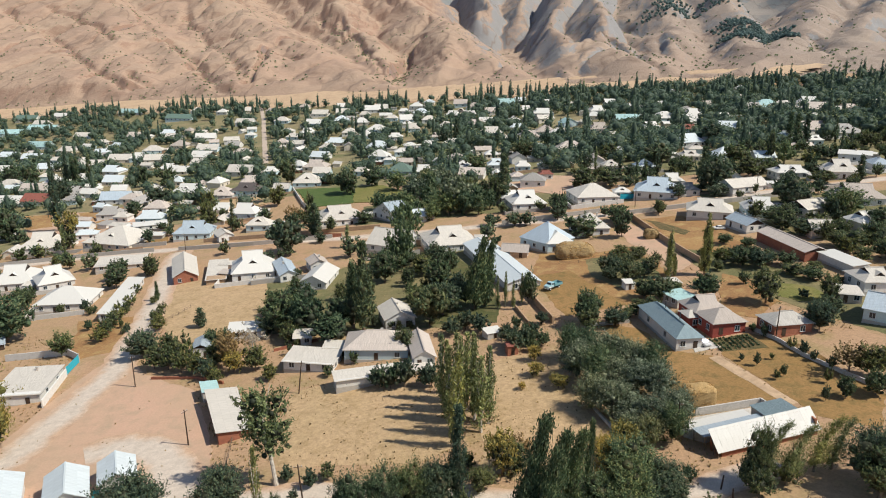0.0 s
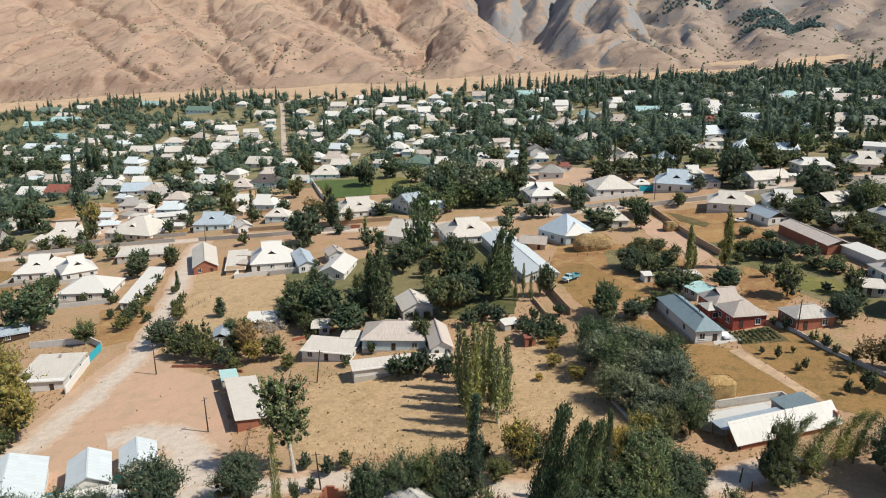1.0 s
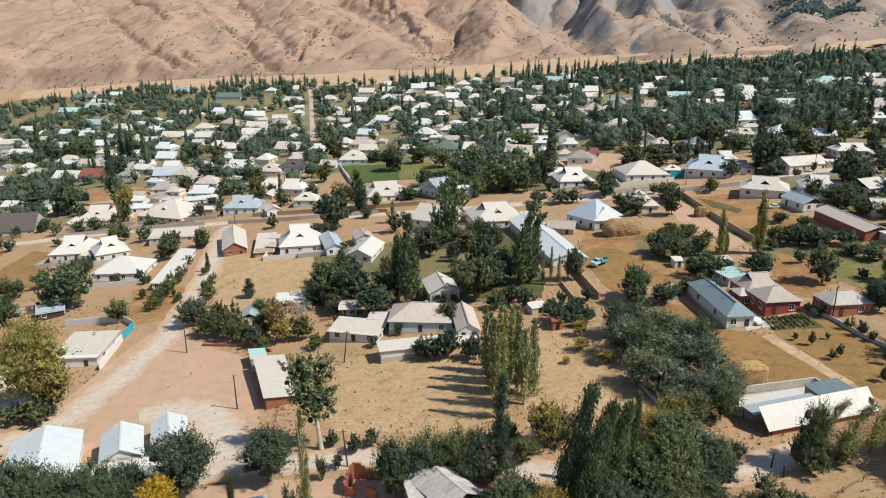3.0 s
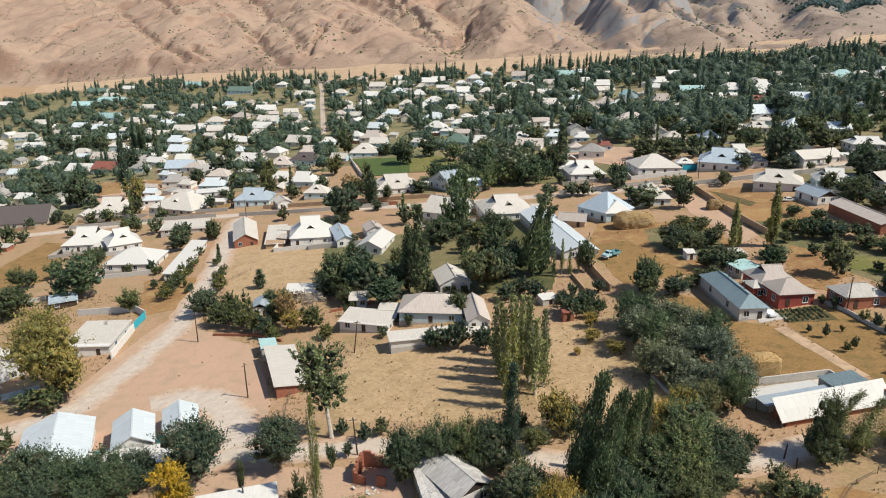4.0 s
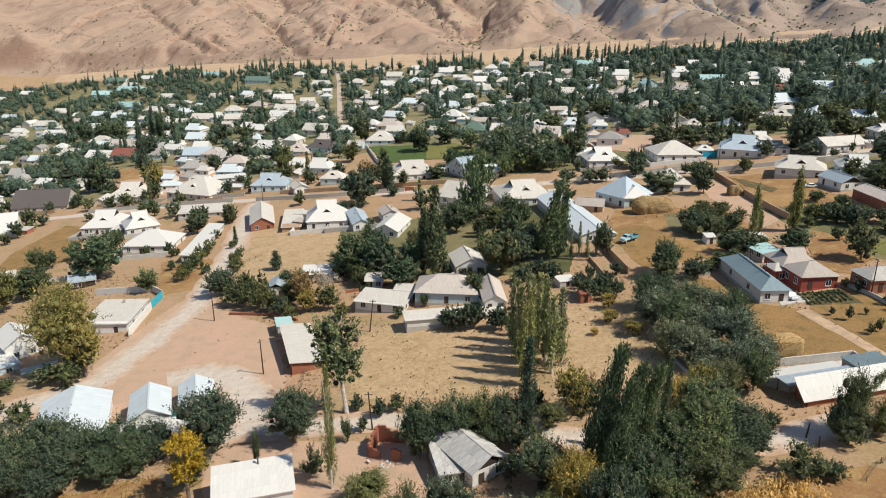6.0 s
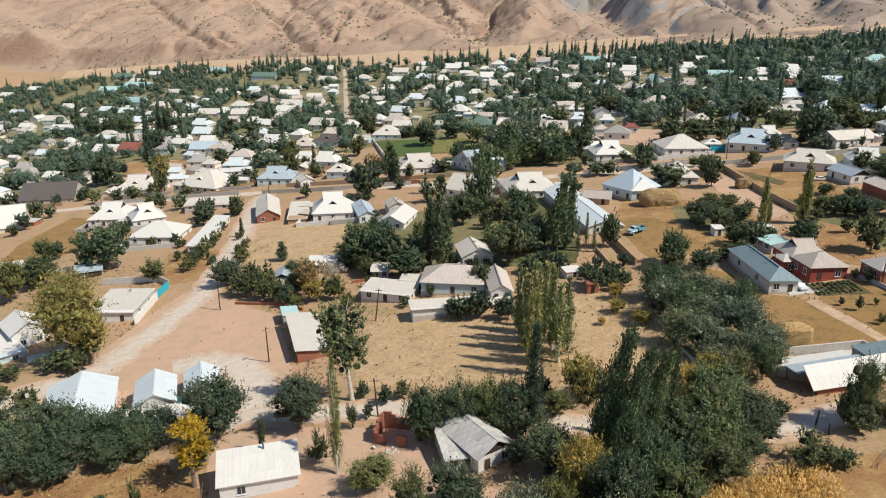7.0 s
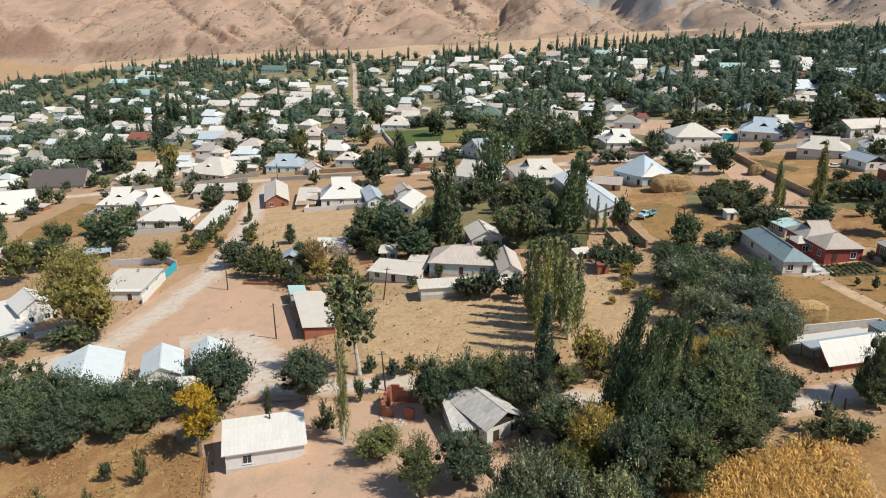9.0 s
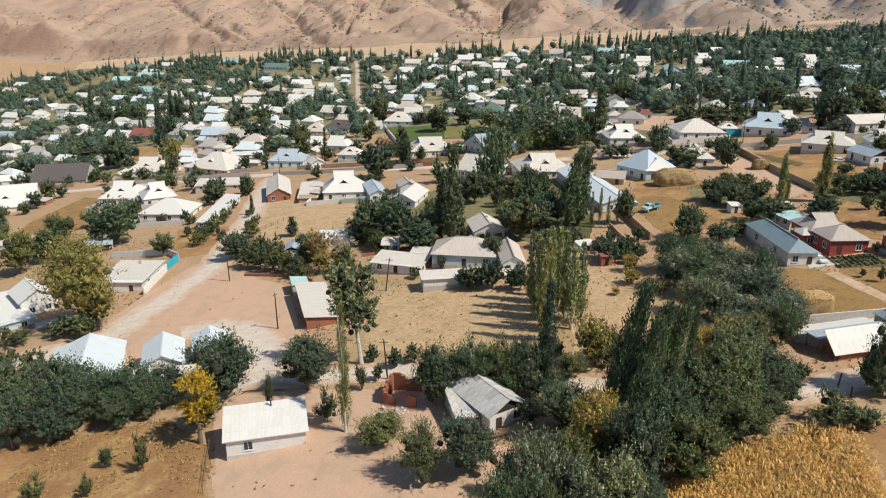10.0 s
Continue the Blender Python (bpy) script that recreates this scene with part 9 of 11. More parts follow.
tree("bush", -0.3, 203.9, 2.29, 1.57)
tree("bush", -2.8, 202.3, 1.31, 0.95)
tree("olive", -7.7, 207.1, 0.86, 0.75)
tree("olive", -4.8, 192, 0.63, 0.66)
tree("olive", -4.8, 225.4, 0.70, 0.65)
tree("bush", 1.3, 182.4, 2.22, 1.81)
tree("bush", 2.1, 196.6, 1.53, 1.08)
tree("bush", -0.8, 196.5, 1.38, 1.07)
tree("round", -2.3, 225.1, 0.39, 0.44)
tree("bush", -7.1, 194.8, 2.24, 1.30)
tree("olive", 4.7, 219.7, 0.70, 0.64)
tree("round", -106.7, 202.9, 0.45, 0.40)
tree("bush", -138.9, 218.8, 1.82, 1.37)
tree("bush", -116.4, 222.5, 1.67, 1.25)
tree("olive", -106, 211, 0.38, 0.35)
tree("bush", -112, 219.2, 1.01, 0.78)
tree("bush", -135, 234.2, 1.11, 0.81)
tree("bush", -153.5, 241.6, 1.76, 1.36)
tree("olive", -93.3, 224.4, 0.41, 0.31)
tree("bush", -87.6, 205.2, 1.25, 0.77)
tree("olive", -94.1, 228.2, 0.30, 0.26)
tree("olive", -93.2, 221.2, 0.41, 0.43)
tree("bush", -93.2, 195.6, 0.81, 0.60)
tree("bush", -96, 201.3, 1.02, 0.68)
tree("olive", -99.5, 214.9, 0.38, 0.30)
tree("olive", -106, 225.4, 0.28, 0.23)
tree("bush", -92.3, 197, 1.14, 0.84)
tree("round", -315.4, 456, 0.54, 0.59)
tree("round", -318.6, 451.5, 0.71, 0.65)
tree("olive", -309, 466.8, 0.95, 0.99)
tree("round", -346.3, 479.2, 0.53, 0.52)
tree("olive", -293.5, 445.3, 0.87, 0.67)
tree("round", -266.4, 400.9, 0.63, 0.58)
tree("olive", -1.5, 363.8, 0.94, 0.75)
tree("olive", 25.4, 315.3, 0.76, 0.69)
tree("olive", -58.1, 320.2, 1.01, 0.86)
tree("olive", 29.8, 319.6, 0.85, 0.71)
tree("round", -15.2, 333.1, 0.85, 0.72)
tree("round", -51.2, 318.3, 0.72, 0.67)
tree("round", 35, 388.4, 0.69, 0.65)
tree("round", -82, 433.5, 0.83, 0.69)
tree("olive", -55, 408.9, 1.10, 0.97)
tree("round", 23.8, 365.1, 0.69, 0.69)
tree("olive", 167.6, 261.5, 0.95, 0.84)
tree("round", 129.1, 204.5, 0.51, 0.58)
tree("olive", 125, 216.3, 0.63, 0.47)
tree("round", 125, 328, 0.86, 0.87)
tree("round", 130.6, 187.5, 0.79, 0.72)
tree("round", 160.2, 304, 0.73, 0.61)
tree("olive", 107, 296.4, 1.00, 0.89)
tree("round", 147.7, 301.7, 0.76, 0.81)
tree("round", 124.5, 264.5, 0.49, 0.47)
tree("round", 144.1, 234.4, 0.65, 0.61)
tree("olive", 160.1, 254.5, 0.65, 0.63)
tree("olive", 117.9, 313.4, 0.80, 0.66)
tree("round", 152.5, 257.8, 0.84, 0.85)
tree("olive", 134.1, 270.8, 0.58, 0.48)
tree("round", 154.7, 282.7, 0.64, 0.71)
tree("round", 124.2, 333.7, 0.88, 0.92)
tree("bush", 17.2, 153.8, 1.32, 1.03)
tree("bush", 22.3, 152.9, 1.46, 1.06)
tree("bush", 15.9, 157.2, 0.97, 0.62)
tree("round", 26.7, 164.1, 0.46, 0.51)
tree("round", 24.3, 150.9, 0.50, 0.54)
tree("bush", 19.8, 162.6, 1.48, 1.04)
tree("round", 21.9, 148.7, 0.42, 0.44)
tree("bush", 20.8, 151.7, 0.91, 0.67)
tree("round", 22, 160.7, 0.31, 0.29)
tree("olive", -10.2, 171.1, 0.44, 0.42)
tree("olive", -9, 161.3, 0.39, 0.31)
tree("olive", -12.5, 173.1, 0.50, 0.43)
tree("olive", -6.6, 160.5, 0.36, 0.37)
tree("olive", -7.3, 172, 0.38, 0.31)
tree("olive", -7.5, 174.6, 0.46, 0.35)
tree("olive", -37.1, 168.9, 0.34, 0.30)
tree("olive", -21.6, 161.6, 0.30, 0.25)
tree("bush", -37.9, 164.4, 1.23, 0.78)
tree("olive", -23, 162.6, 0.26, 0.23)
tree("bush", -47, 165.8, 1.08, 0.65)
tree("bush", -46.8, 177.7, 0.74, 0.42)
tree("bush", -25.1, 171.1, 1.04, 0.66)

# trees of the middle yards
for tx, ty, th, tw in (
        (-217.9, 357.2, 2.2, 2.2), (-249.1, 379.9, 1.57, 2.2), (-239.2, 462.8, 2.2, 1.99), (-344.2, 566.0, 2.2, 2.2), (-324.5, 559.7, 2.2, 2.2), (-302.2, 544.3, 2.2, 2.2),
        (-156.7, 408.4, 1.51, 1.86), (-161.7, 383.6, 1.28, 1.42), (-173.8, 475.1, 1.73, 2.2), (-194.5, 575.4, 1.6, 2.2), (-119.6, 258.0, 1.02, 1.23), (-93.1, 429.4, 1.01, 1.12),
        (-83.8, 430.7, 2.18, 1.68), (-56.6, 265.7, 1.94, 2.2), (-44.2, 276.7, 0.55, 0.73), (-43.9, 379.0, 1.68, 1.46), (-29.0, 391.6, 1.35, 1.84), (-28.2, 303.2, 0.71, 1.31),
        (-9.5, 271.5, 1.83, 1.41), (-17.5, 232.9, 0.66, 1.43), (-9.9, 230.0, 0.75, 1.61), (54.8, 282.3, 0.9, 1.24), (62.9, 417.4, 1.6, 2.15), (85.7, 358.0, 1.41, 1.1),
        (72.7, 254.1, 0.83, 1.37), (54.6, 239.9, 0.98, 1.93), (34.6, 265.7, 0.74, 1.16), (25.8, 270.0, 0.64, 1.06), (2.5, 374.0, 1.29, 1.59), (18.3, 512.0, 1.54, 1.73),
        (31.2, 394.9, 1.36, 2.02), (121.1, 280.7, 2.11, 2.1), (135.6, 245.4, 1.33, 2.2), (189.5, 322.2, 0.93, 1.65), (153.2, 331.7, 1.31, 1.76), (118.6, 345.0, 1.83, 2.2),
        (170.6, 397.6, 1.54, 2.2), (104.5, 277.9, 0.86, 1.08), (119.6, 225.4, 0.85, 1.67), (120.5, 209.1, 0.72, 1.38), (135.0, 218.0, 1.23, 1.05), (162.5, 272.3, 0.8, 1.53),
):
    tree("round", tx, ty, th, tw)
for tx, ty, th, tw in (
        (-197.7, 370.9, 1.94, 2.2), (-281.2, 533.2, 1.37, 1.82), (-265.3, 524.8, 1.54, 1.78), (-258.7, 521.3, 1.42, 1.76), (-254.3, 518.9, 1.31, 1.75), (-244.6, 517.4, 1.4, 1.98),
        (-417.9, 668.0, 1.5, 2.2), (-48.1, 289.2, 0.85, 1.55), (-46.4, 286.5, 0.63, 1.15), (39.6, 336.7, 1.02, 2.2), (27.9, 514.8, 1.07, 2.0), (136.2, 326.2, 0.88, 1.81),
        (194.8, 352.6, 1.06, 1.64), (201.0, 354.7, 1.0, 1.66), (200.9, 370.6, 0.97, 1.72),
):
    tree("poplar", tx, ty, th, tw)
for tx, ty, th, tw in (
        (-179.3, 344.5, 2.2, 1.73),
):
    tree("autumn", tx, ty, th, tw)
for tx, ty, th, tw in (
        (-194.6, 486.6, 2.2, 1.54), (-132.4, 369.1, 1.25, 1.93), (-114.7, 365.3, 1.93, 1.51), (-107.2, 258.9, 1.19, 1.12), (-104.1, 327.3, 2.06, 1.7), (-79.0, 367.6, 1.89, 1.67),
        (-41.7, 293.7, 0.97, 1.03), (-2.7, 217.5, 0.95, 1.55), (32.0, 307.9, 1.85, 1.38), (76.0, 322.3, 1.36, 1.97), (87.0, 315.3, 1.49, 2.2), (103.8, 379.8, 1.6, 1.94),
        (148.0, 301.1, 1.57, 2.18), (90.7, 259.0, 0.84, 0.9), (121.6, 246.1, 0.95, 1.55), (168.2, 326.4, 2.2, 0.95),
):
    tree("olive", tx, ty, th, tw)
for tx, ty, th, tw in (
        (-148.0, 303.5, 2.04, 2.2), (-159.5, 294.3, 2.2, 2.2), (-186.6, 312.1, 2.19, 2.2), (-209.6, 321.4, 2.2, 2.2), (-132.0, 340.4, 1.75, 2.2), (-83.8, 276.9, 2.12, 1.85),
        (24.1, 241.4, 1.49, 1.57), (94.6, 210.7, 1.33, 2.2), (99.0, 204.1, 1.31, 2.2),
):
    tree("bush", tx, ty, th, tw)
for tx, ty, th, tw in (
        (-61.9, 319.9, 1.37, 1.55),
):
    tree("rusty", tx, ty, th, tw)
for tx, ty, th, tw in (
        (-13.9, 370.3, 1.4, 1.85), (-4.8, 337.3, 1.54, 1.97), (1.0, 361.4, 1.51, 1.2), (15.2, 303.4, 2.1, 2.2), (9.1, 363.9, 1.38, 2.12), (119.5, 273.2, 0.75, 1.29),
        (170.8, 318.2, 1.53, 1.55),
):
    tree("willow", tx, ty, th, tw)

# plantings along the garden wall
for tx, ty, th, tw in ((73.2, 141.6, 1.1, 0.8), (75.2, 134.0, 1.0, 0.7), (76.0, 130.6, 1.3, 0.8), (76.6, 127.5, 0.9, 0.7), (77.8, 123.2, 1.2, 0.8), (71.8, 144.4, 0.9, 0.7)):
    tree("bush", tx, ty, th, tw)
tree("rusty", 79.6, 120.6, 1.05, 1.25)
tree("olive", 82.8, 118.6, 0.95, 1.15)
tree("round", 79.4, 112.0, 0.62, 0.75)
tree("round", 74.0, 112.4, 0.55, 0.5)
for tx, ty, th, tw in ((65.2, 128.6, 1.2, 0.55), (66.0, 121.9, 0.8, 0.5), (67.9, 122.9, 1.0, 0.6), (70.1, 112.2, 1.2, 0.6), (73.9, 118.3, 1.2, 0.55), (63.2, 131.5, 0.7, 0.45), (69.2, 130.4, 0.6, 0.4)):
    tree("bush", tx, ty, th, tw)

# hedges along the gravel road and below the sandy yard
for tx, ty, th, tw in ((-98.3, 191.6, 1.6, 1.9), (-98.9, 197.6, 1.5, 1.8), (-99.6, 203.4, 1.7, 1.9), (-100.6, 209.4, 1.5, 1.8), (-101.4, 216.4, 1.4, 1.7), (-102.4, 223.6, 1.3, 1.6), (-104.6, 236.4, 1.2, 1.5),
                       (-83.0, 195.2, 1.4, 1.6), (-84.6, 200.6, 1.3, 1.4), (-86.2, 206.8, 1.2, 1.3), (-88.0, 214.0, 0.9, 1.0)):
    tree("bush", tx, ty, th, tw, variant=2 if ty > 158 else None)
tree("poplar", -93.0, 224.4, 0.42, 0.6)
tree("round", -79.7, 175.2, 1.02, 1.25)
for tx, ty, th, tw in ((-73.6, 166.6, 2.3, 2.1), (-69.3, 164.6, 2.5, 2.1), (-65.2, 162.0, 2.4, 2.2), (-61.2, 159.6, 2.4, 2.1), (-57.6, 156.8, 2.2, 1.9), (-72.6, 174.6, 2.3, 2.0), (-68.8, 172.6, 2.2, 1.9), (-54.0, 152.6, 1.6, 1.5)):
    tree("bush", tx, ty, th, tw, variant=2 if ty > 158 else None)
tree("olive", -56.2, 162.0, 1.0, 0.95)
tree("autumn", -50.6, 157.2, 0.95, 0.95)
tree("olive", -45.4, 157.4, 0.95, 1.0)
tree("olive", -40.6, 151.0, 0.62, 0.7)
for tx, ty, th, tw in ((-21.8, 141.0, 1.0, 0.9), (-26.7, 149.0, 1.0, 1.0), (-21.0, 154.0, 1.3, 0.9), (-11.6, 138.8, 2.2, 1.9), (-2.6, 137.4, 2.2, 1.7)):
    tree("bush", tx, ty, th, tw)

# dark garden alley behind the long house
for tx, ty, th, tw in ((1.8, 178.7, 1.3, 1.35), (1.6, 198.9, 1.35, 1.3), (6.3, 188.3, 1.2, 0.9), (4.0, 180.9, 1.0, 0.9), (8.7, 185.3, 0.9, 0.6), (2.1, 221.9, 1.2, 1.2), (6.0, 214.8, 1.1, 0.8)):
    tree("round", tx, ty, th, tw)
for tx, ty, th, tw in ((7.2, 166.9, 2.0, 2.0), (10.9, 164.1, 1.9, 1.9), (3.8, 164.6, 1.8, 2.0), (17.1, 152.7, 2.0, 2.0), (20.8, 153.1, 1.9, 1.8), (23.3, 157.0, 1.5, 1.4), (16.7, 159.0, 1.4, 1.2)):
    tree("bush", tx, ty, th, tw, variant=1)
for tx, ty, th, tw in ((20.3, 136.2, 0.45, 0.62), (21.2, 143.6, 0.55, 0.55), (23.8, 129.6, 0.5, 0.7), (16.4, 131.0, 0.25, 0.3)):
    tree("autumn", tx, ty, th, tw)

# loose shrubs beside the poplars of the lane
tree("olive", 9.7, 102.2, 0.95, 1.0)
tree("rusty", 12.2, 105.2, 0.8, 0.95)
tree("olive", 4.2, 98.3, 0.75, 0.85)

# undergrowth
tree("bush", -16.5, 92, 2.32, 1.37)
tree("bush", -12.8, 95, 1.81, 1.40)
tree("bush", -5, 93, 1.85, 1.37)
tree("bush", -1.2, 93, 1.58, 1.29)
tree("bush", 1.4, 90, 1.95, 1.34)
tree("bush", -2.4, 85, 1.92, 1.28)
tree("bush", -5.7, 70, 2.74, 1.10)
tree("bush", 1.5, 76, 2.00, 1.18)
tree("autumn", 6.0, 80, 0.95, 1.0)
tree("bush", 10.9, 82, 1.64, 1.34)
tree("bush", 14.8, 80, 2.01, 1.45)
tree("bush", 24, 84, 0.90, 0.74)
tree("bush", 28.3, 86, 1.01, 0.83)
tree("bush", 34.2, 90, 1.02, 0.83)
tree("bush", 37.2, 94, 1.15, 0.94)
tree("bush", 8.1, 64, 2.95, 1.22)
tree("bush", 4.8, 62, 3.03, 1.18)
tree("bush", -1.4, 58, 3.76, 1.11)

# thickets
tree("willow", 28.7, 133.9, 1.05, 1.24)
tree("willow", 31.8, 128.8, 1.14, 1.28)
tree("willow", 35.2, 125.8, 0.87, 1.33)
tree("willow", 38.5, 123.3, 0.97, 1.32)
tree("willow", 41.1, 118.9, 1.06, 1.22)
tree("willow", 41.8, 111.6, 0.90, 0.99)
tree("willow", 28.5, 119.8, 0.96, 1.01)
tree("willow", 31, 115.6, 1.05, 1.11)
tree("willow", 34, 112.8, 0.80, 1.16)
tree("willow", 36.8, 109, 0.89, 1.08)
tree("willow", 38.7, 105.2, 0.97, 0.82)
tree("willow", 28.8, 142.2, 1.10, 1.02)
tree("willow", 32.7, 141.3, 0.96, 1.16)
tree("willow", 35.8, 135.7, 1.05, 1.27)
tree("willow", 39.6, 131.8, 1.03, 1.25)
tree("willow", 31.1, 106.6, 0.77, 0.81)
tree("willow", 42.7, 128.2, 1.12, 0.96)
tree("willow", 33.8, 104.2, 0.86, 0.69)
tree("bentpoplar", 9.2, 82, 1.34, 0.96)
tree("bentpoplar", 12.8, 84, 1.11, 0.85)
tree("bentpoplar", 15.8, 86, 1.02, 0.8)
tree("bentpoplar", 10.7, 80, 1.11, 0.86)
tree("poplar", 19.7, 89, 0.97, 0.70)
tree("round", 24.6, 87, 1.33, 1.46)
tree("round", 27.4, 93, 1.24, 1.31)
tree("round", 31.7, 91, 0.92, 1.06)
tree("round", 20.6, 85, 1.09, 1.25)
tree("autumn", 29.0, 101.2, 1.1, 0.9)
tree("olive", 27.0, 83.4, 0.75, 0.9)
tree("autumn", 25.2, 96, 1.24, 1.15)
tree("round", 14.3, 75, 1.42, 1.17)
tree("round", 9.6, 71, 1.55, 1.11)
tree("autumn", 5.2, 75, 1.61, 1.11)
tree("round", 1.9, 83, 1.09, 1.15)
tree("olive", 24.2, 79, 1.10, 1.17)
tree("round", 15.6, 71, 1.24, 1.14)
tree("willow", 5.9, 63, 1.40, 1.03)
tree("round", 7.6, 65, 1.02, 0.97)
tree("willow", 0.8, 63, 1.36, 0.95)
tree("willow", -3, 64, 1.77, 0.94)
tree("willow", -7, 61, 1.34, 0.85)
tree("round", -3.7, 57, 1.49, 0.87)
tree("olive", 2.2, 71, 1.39, 0.98)
tree("round", 28.7, 88, 0.83, 0.96)
tree("round", 22.6, 84, 0.93, 1.07)
tree("round", 32.7, 88, 0.59, 0.68)
tree("round", 16.5, 78, 0.60, 0.69)
tree("round", 13.3, 82, 1.24, 0.95)
tree("round", 6.7, 74, 0.78, 0.90)
tree("round", 29.5, 84, 0.57, 0.66)
tree("round", 19.7, 82, 0.79, 0.91)
tree("willow", 4, 64, 0.91, 0.90)
tree("round", 0.4, 64, 0.93, 0.88)
tree("round", 10, 66, 0.60, 0.69)
tree("round", -16.6, 93, 1.27, 0.99)
tree("round", -11.6, 94, 1.21, 1.00)
tree("round", -6.9, 95, 1.15, 0.90)
tree("round", -2.9, 95, 1.17, 0.95)
tree("round", -84.8, 92, 1.49, 1.51)
tree("round", -79, 94, 1.43, 1.55)
tree("round", -73.3, 95, 1.08, 1.24)
tree("round", -67.5, 96, 1.06, 1.22)
tree("round", -61.9, 97, 0.90, 1.04)
tree("round", -74.2, 92, 1.16, 1.13)
tree("round", -80.8, 90, 1.28, 1.15)
tree("round", -63.8, 94, 0.88, 0.98)
tree("round", -67.5, 91, 0.80, 0.92)
tree("round", -82.2, 86, 1.27, 1.26)
tree("round", -75.7, 88, 0.96, 1.10)
tree("column", 67.7, 186.4, 0.90, 1.00)
tree("column", 69.6, 187.2, 0.46, 0.55)
tree("column", 77.7, 185.4, 1.14, 1.17)
tree("round", 59.7, 170.3, 0.83, 1.14)
tree("round", 71.0, 168.4, 0.88, 1.14)
tree("olive", 82.7, 159.8, 1.48, 1.34)
tree("olive", 96.9, 156.3, 1.09, 0.87)
tree("round", 87.6, 145.0, 0.75, 0.85)
tree("round", 54.1, 160.4, 0.68, 0.74)
tree("round", 64.5, 172.6, 0.52, 0.61)
tree("bush", 83.9, 174.4, 1.44, 1.20)
tree("olive", 82.4, 187.4, 0.46, 0.69)
tree("round", 52.7, 194.2, 0.86, 1.03)
tree("round", 56.3, 187.2, 0.81, 1.00)
tree("olive", 64.2, 192.2, 0.75, 1.03)
tree("olive", 64.0, 206.0, 0.66, 1.12)
tree("olive", 58.5, 199.6, 0.71, 1.09)
tree("bush", 69.5, 201.5, 1.04, 1.47)
tree("bush", 58.4, 209.5, 1.12, 1.53)
tree("round", 60.6, 189.6, 0.60, 0.76)
tree("round", 85.9, 193.2, 0.65, 0.86)
tree("round", 89.6, 188.6, 0.73, 0.95)
tree("round", 93.8, 185.2, 0.70, 0.95)
tree("round", 97.6, 188.4, 0.55, 0.81)
tree("round", 90.8, 194.0, 0.62, 0.86)
tree("round", 101.0, 184.4, 0.52, 0.86)
tree("olive", 98.6, 177.2, 0.57, 1.19)
tree("round", 101.3, 171.4, 0.47, 0.95)
tree("olive", 104.2, 176.6, 0.49, 0.87)
tree("round", 94.8, 191.6, 0.60, 0.76)
tree("olive", 116.6, 235.0, 0.97, 1.08)
tree("olive", 117.4, 217.8, 1.11, 1.34)
tree("olive", 118.6, 209.6, 0.72, 1.02)
tree("round", 70.5, 247.6, 0.94, 1.08)
tree("olive", 89.0, 255.6, 0.83, 0.70)
tree("bush", 92.4, 160.4, 0.96, 1.20)
tree("bush", 84.2, 203.0, 0.72, 1.20)
tree("bush", 104.6, 165.6, 1.04, 1.27)
tree("olive", 122.6, 196.0, 0.71, 1.09)
tree("olive", 123.6, 203.4, 1.02, 0.94)
tree("round", 137.4, 218.2, 1.43, 1.28)
tree("round", 132.9, 243.1, 1.30, 1.51)
tree("olive", 129.0, 221.4, 0.62, 0.70)
tree("olive", 126.4, 213.2, 0.92, 1.17)
tree("olive", 121.8, 224.6, 1.00, 1.17)
tree("round", 126.0, 229.4, 0.78, 0.95)
tree("olive", 121.0, 188.2, 0.71, 1.02)
tree("olive", 130.5, 206.0, 0.83, 1.17)
tree("round", 134.0, 196.4, 0.84, 1.08)
tree("olive", 128.4, 190.0, 0.71, 1.02)
tree("olive", 120.4, 180.2, 0.65, 0.94)
tree("round", 141.5, 205.5, 0.97, 1.22)
tree("round", 128.5, 178.0, 0.73, 1.01)
tree("round", 122.4, 168.2, 0.68, 0.95)
tree("round", 56.2, 173.0, 0.70, 0.89)
tree("olive", 52.4, 165.2, 0.52, 0.87)
tree("bush", 48.6, 161.6, 1.04, 1.67)
tree("olive", 62.2, 176.6, 0.65, 0.78)
tree("olive", 72.4, 176.4, 0.43, 0.72)
tree("olive", 62.0, 213.5, 0.52, 0.94)
tree("bush", 67.4, 210.5, 0.96, 1.67)
tree("round", 51.6, 189.8, 0.60, 0.76)
tree("round", -118.2, 254.2, 0.84, 0.95)
tree("olive", -107.3, 257.4, 0.85, 0.94)
tree("bush", -124.8, 223.2, 1.36, 1.20)
tree("olive", -113.3, 218.4, 0.49, 0.53)
tree("round", -218.3, 358.7, 1.04, 1.28)
tree("round", -244.9, 372.8, 0.84, 0.95)
tree("olive", -161.6, 382.0, 1.00, 0.94)
tree("olive", -131.0, 366.8, 1.00, 1.25)
tree("round", -114.6, 364.1, 1.17, 0.81)
tree("olive", -159.5, 290.1, 0.69, 1.02)
tree("bush", -184.0, 309.2, 1.04, 1.67)
tree("bush", -149.7, 304.8, 1.04, 1.67)
tree("bush", -142.0, 302.4, 0.96, 1.33)
tree("bush", -210.8, 322.1, 1.20, 2.00)
tree("olive", -181.0, 349.3, 1.00, 0.78)
tree("round", -157.9, 410.2, 0.78, 0.95)
tree("bush", -117.4, 313.5, 0.96, 1.17)
tree("willow", 2.4, 291.7, 1.15, 1.18, variant=2)
tree("willow", 9.9, 297.3, 1.41, 1.32, variant=2)
tree("willow", 17.7, 295.3, 1.41, 1.38, variant=2)
tree("willow", 22.6, 291.9, 1.15, 1.12, variant=2)
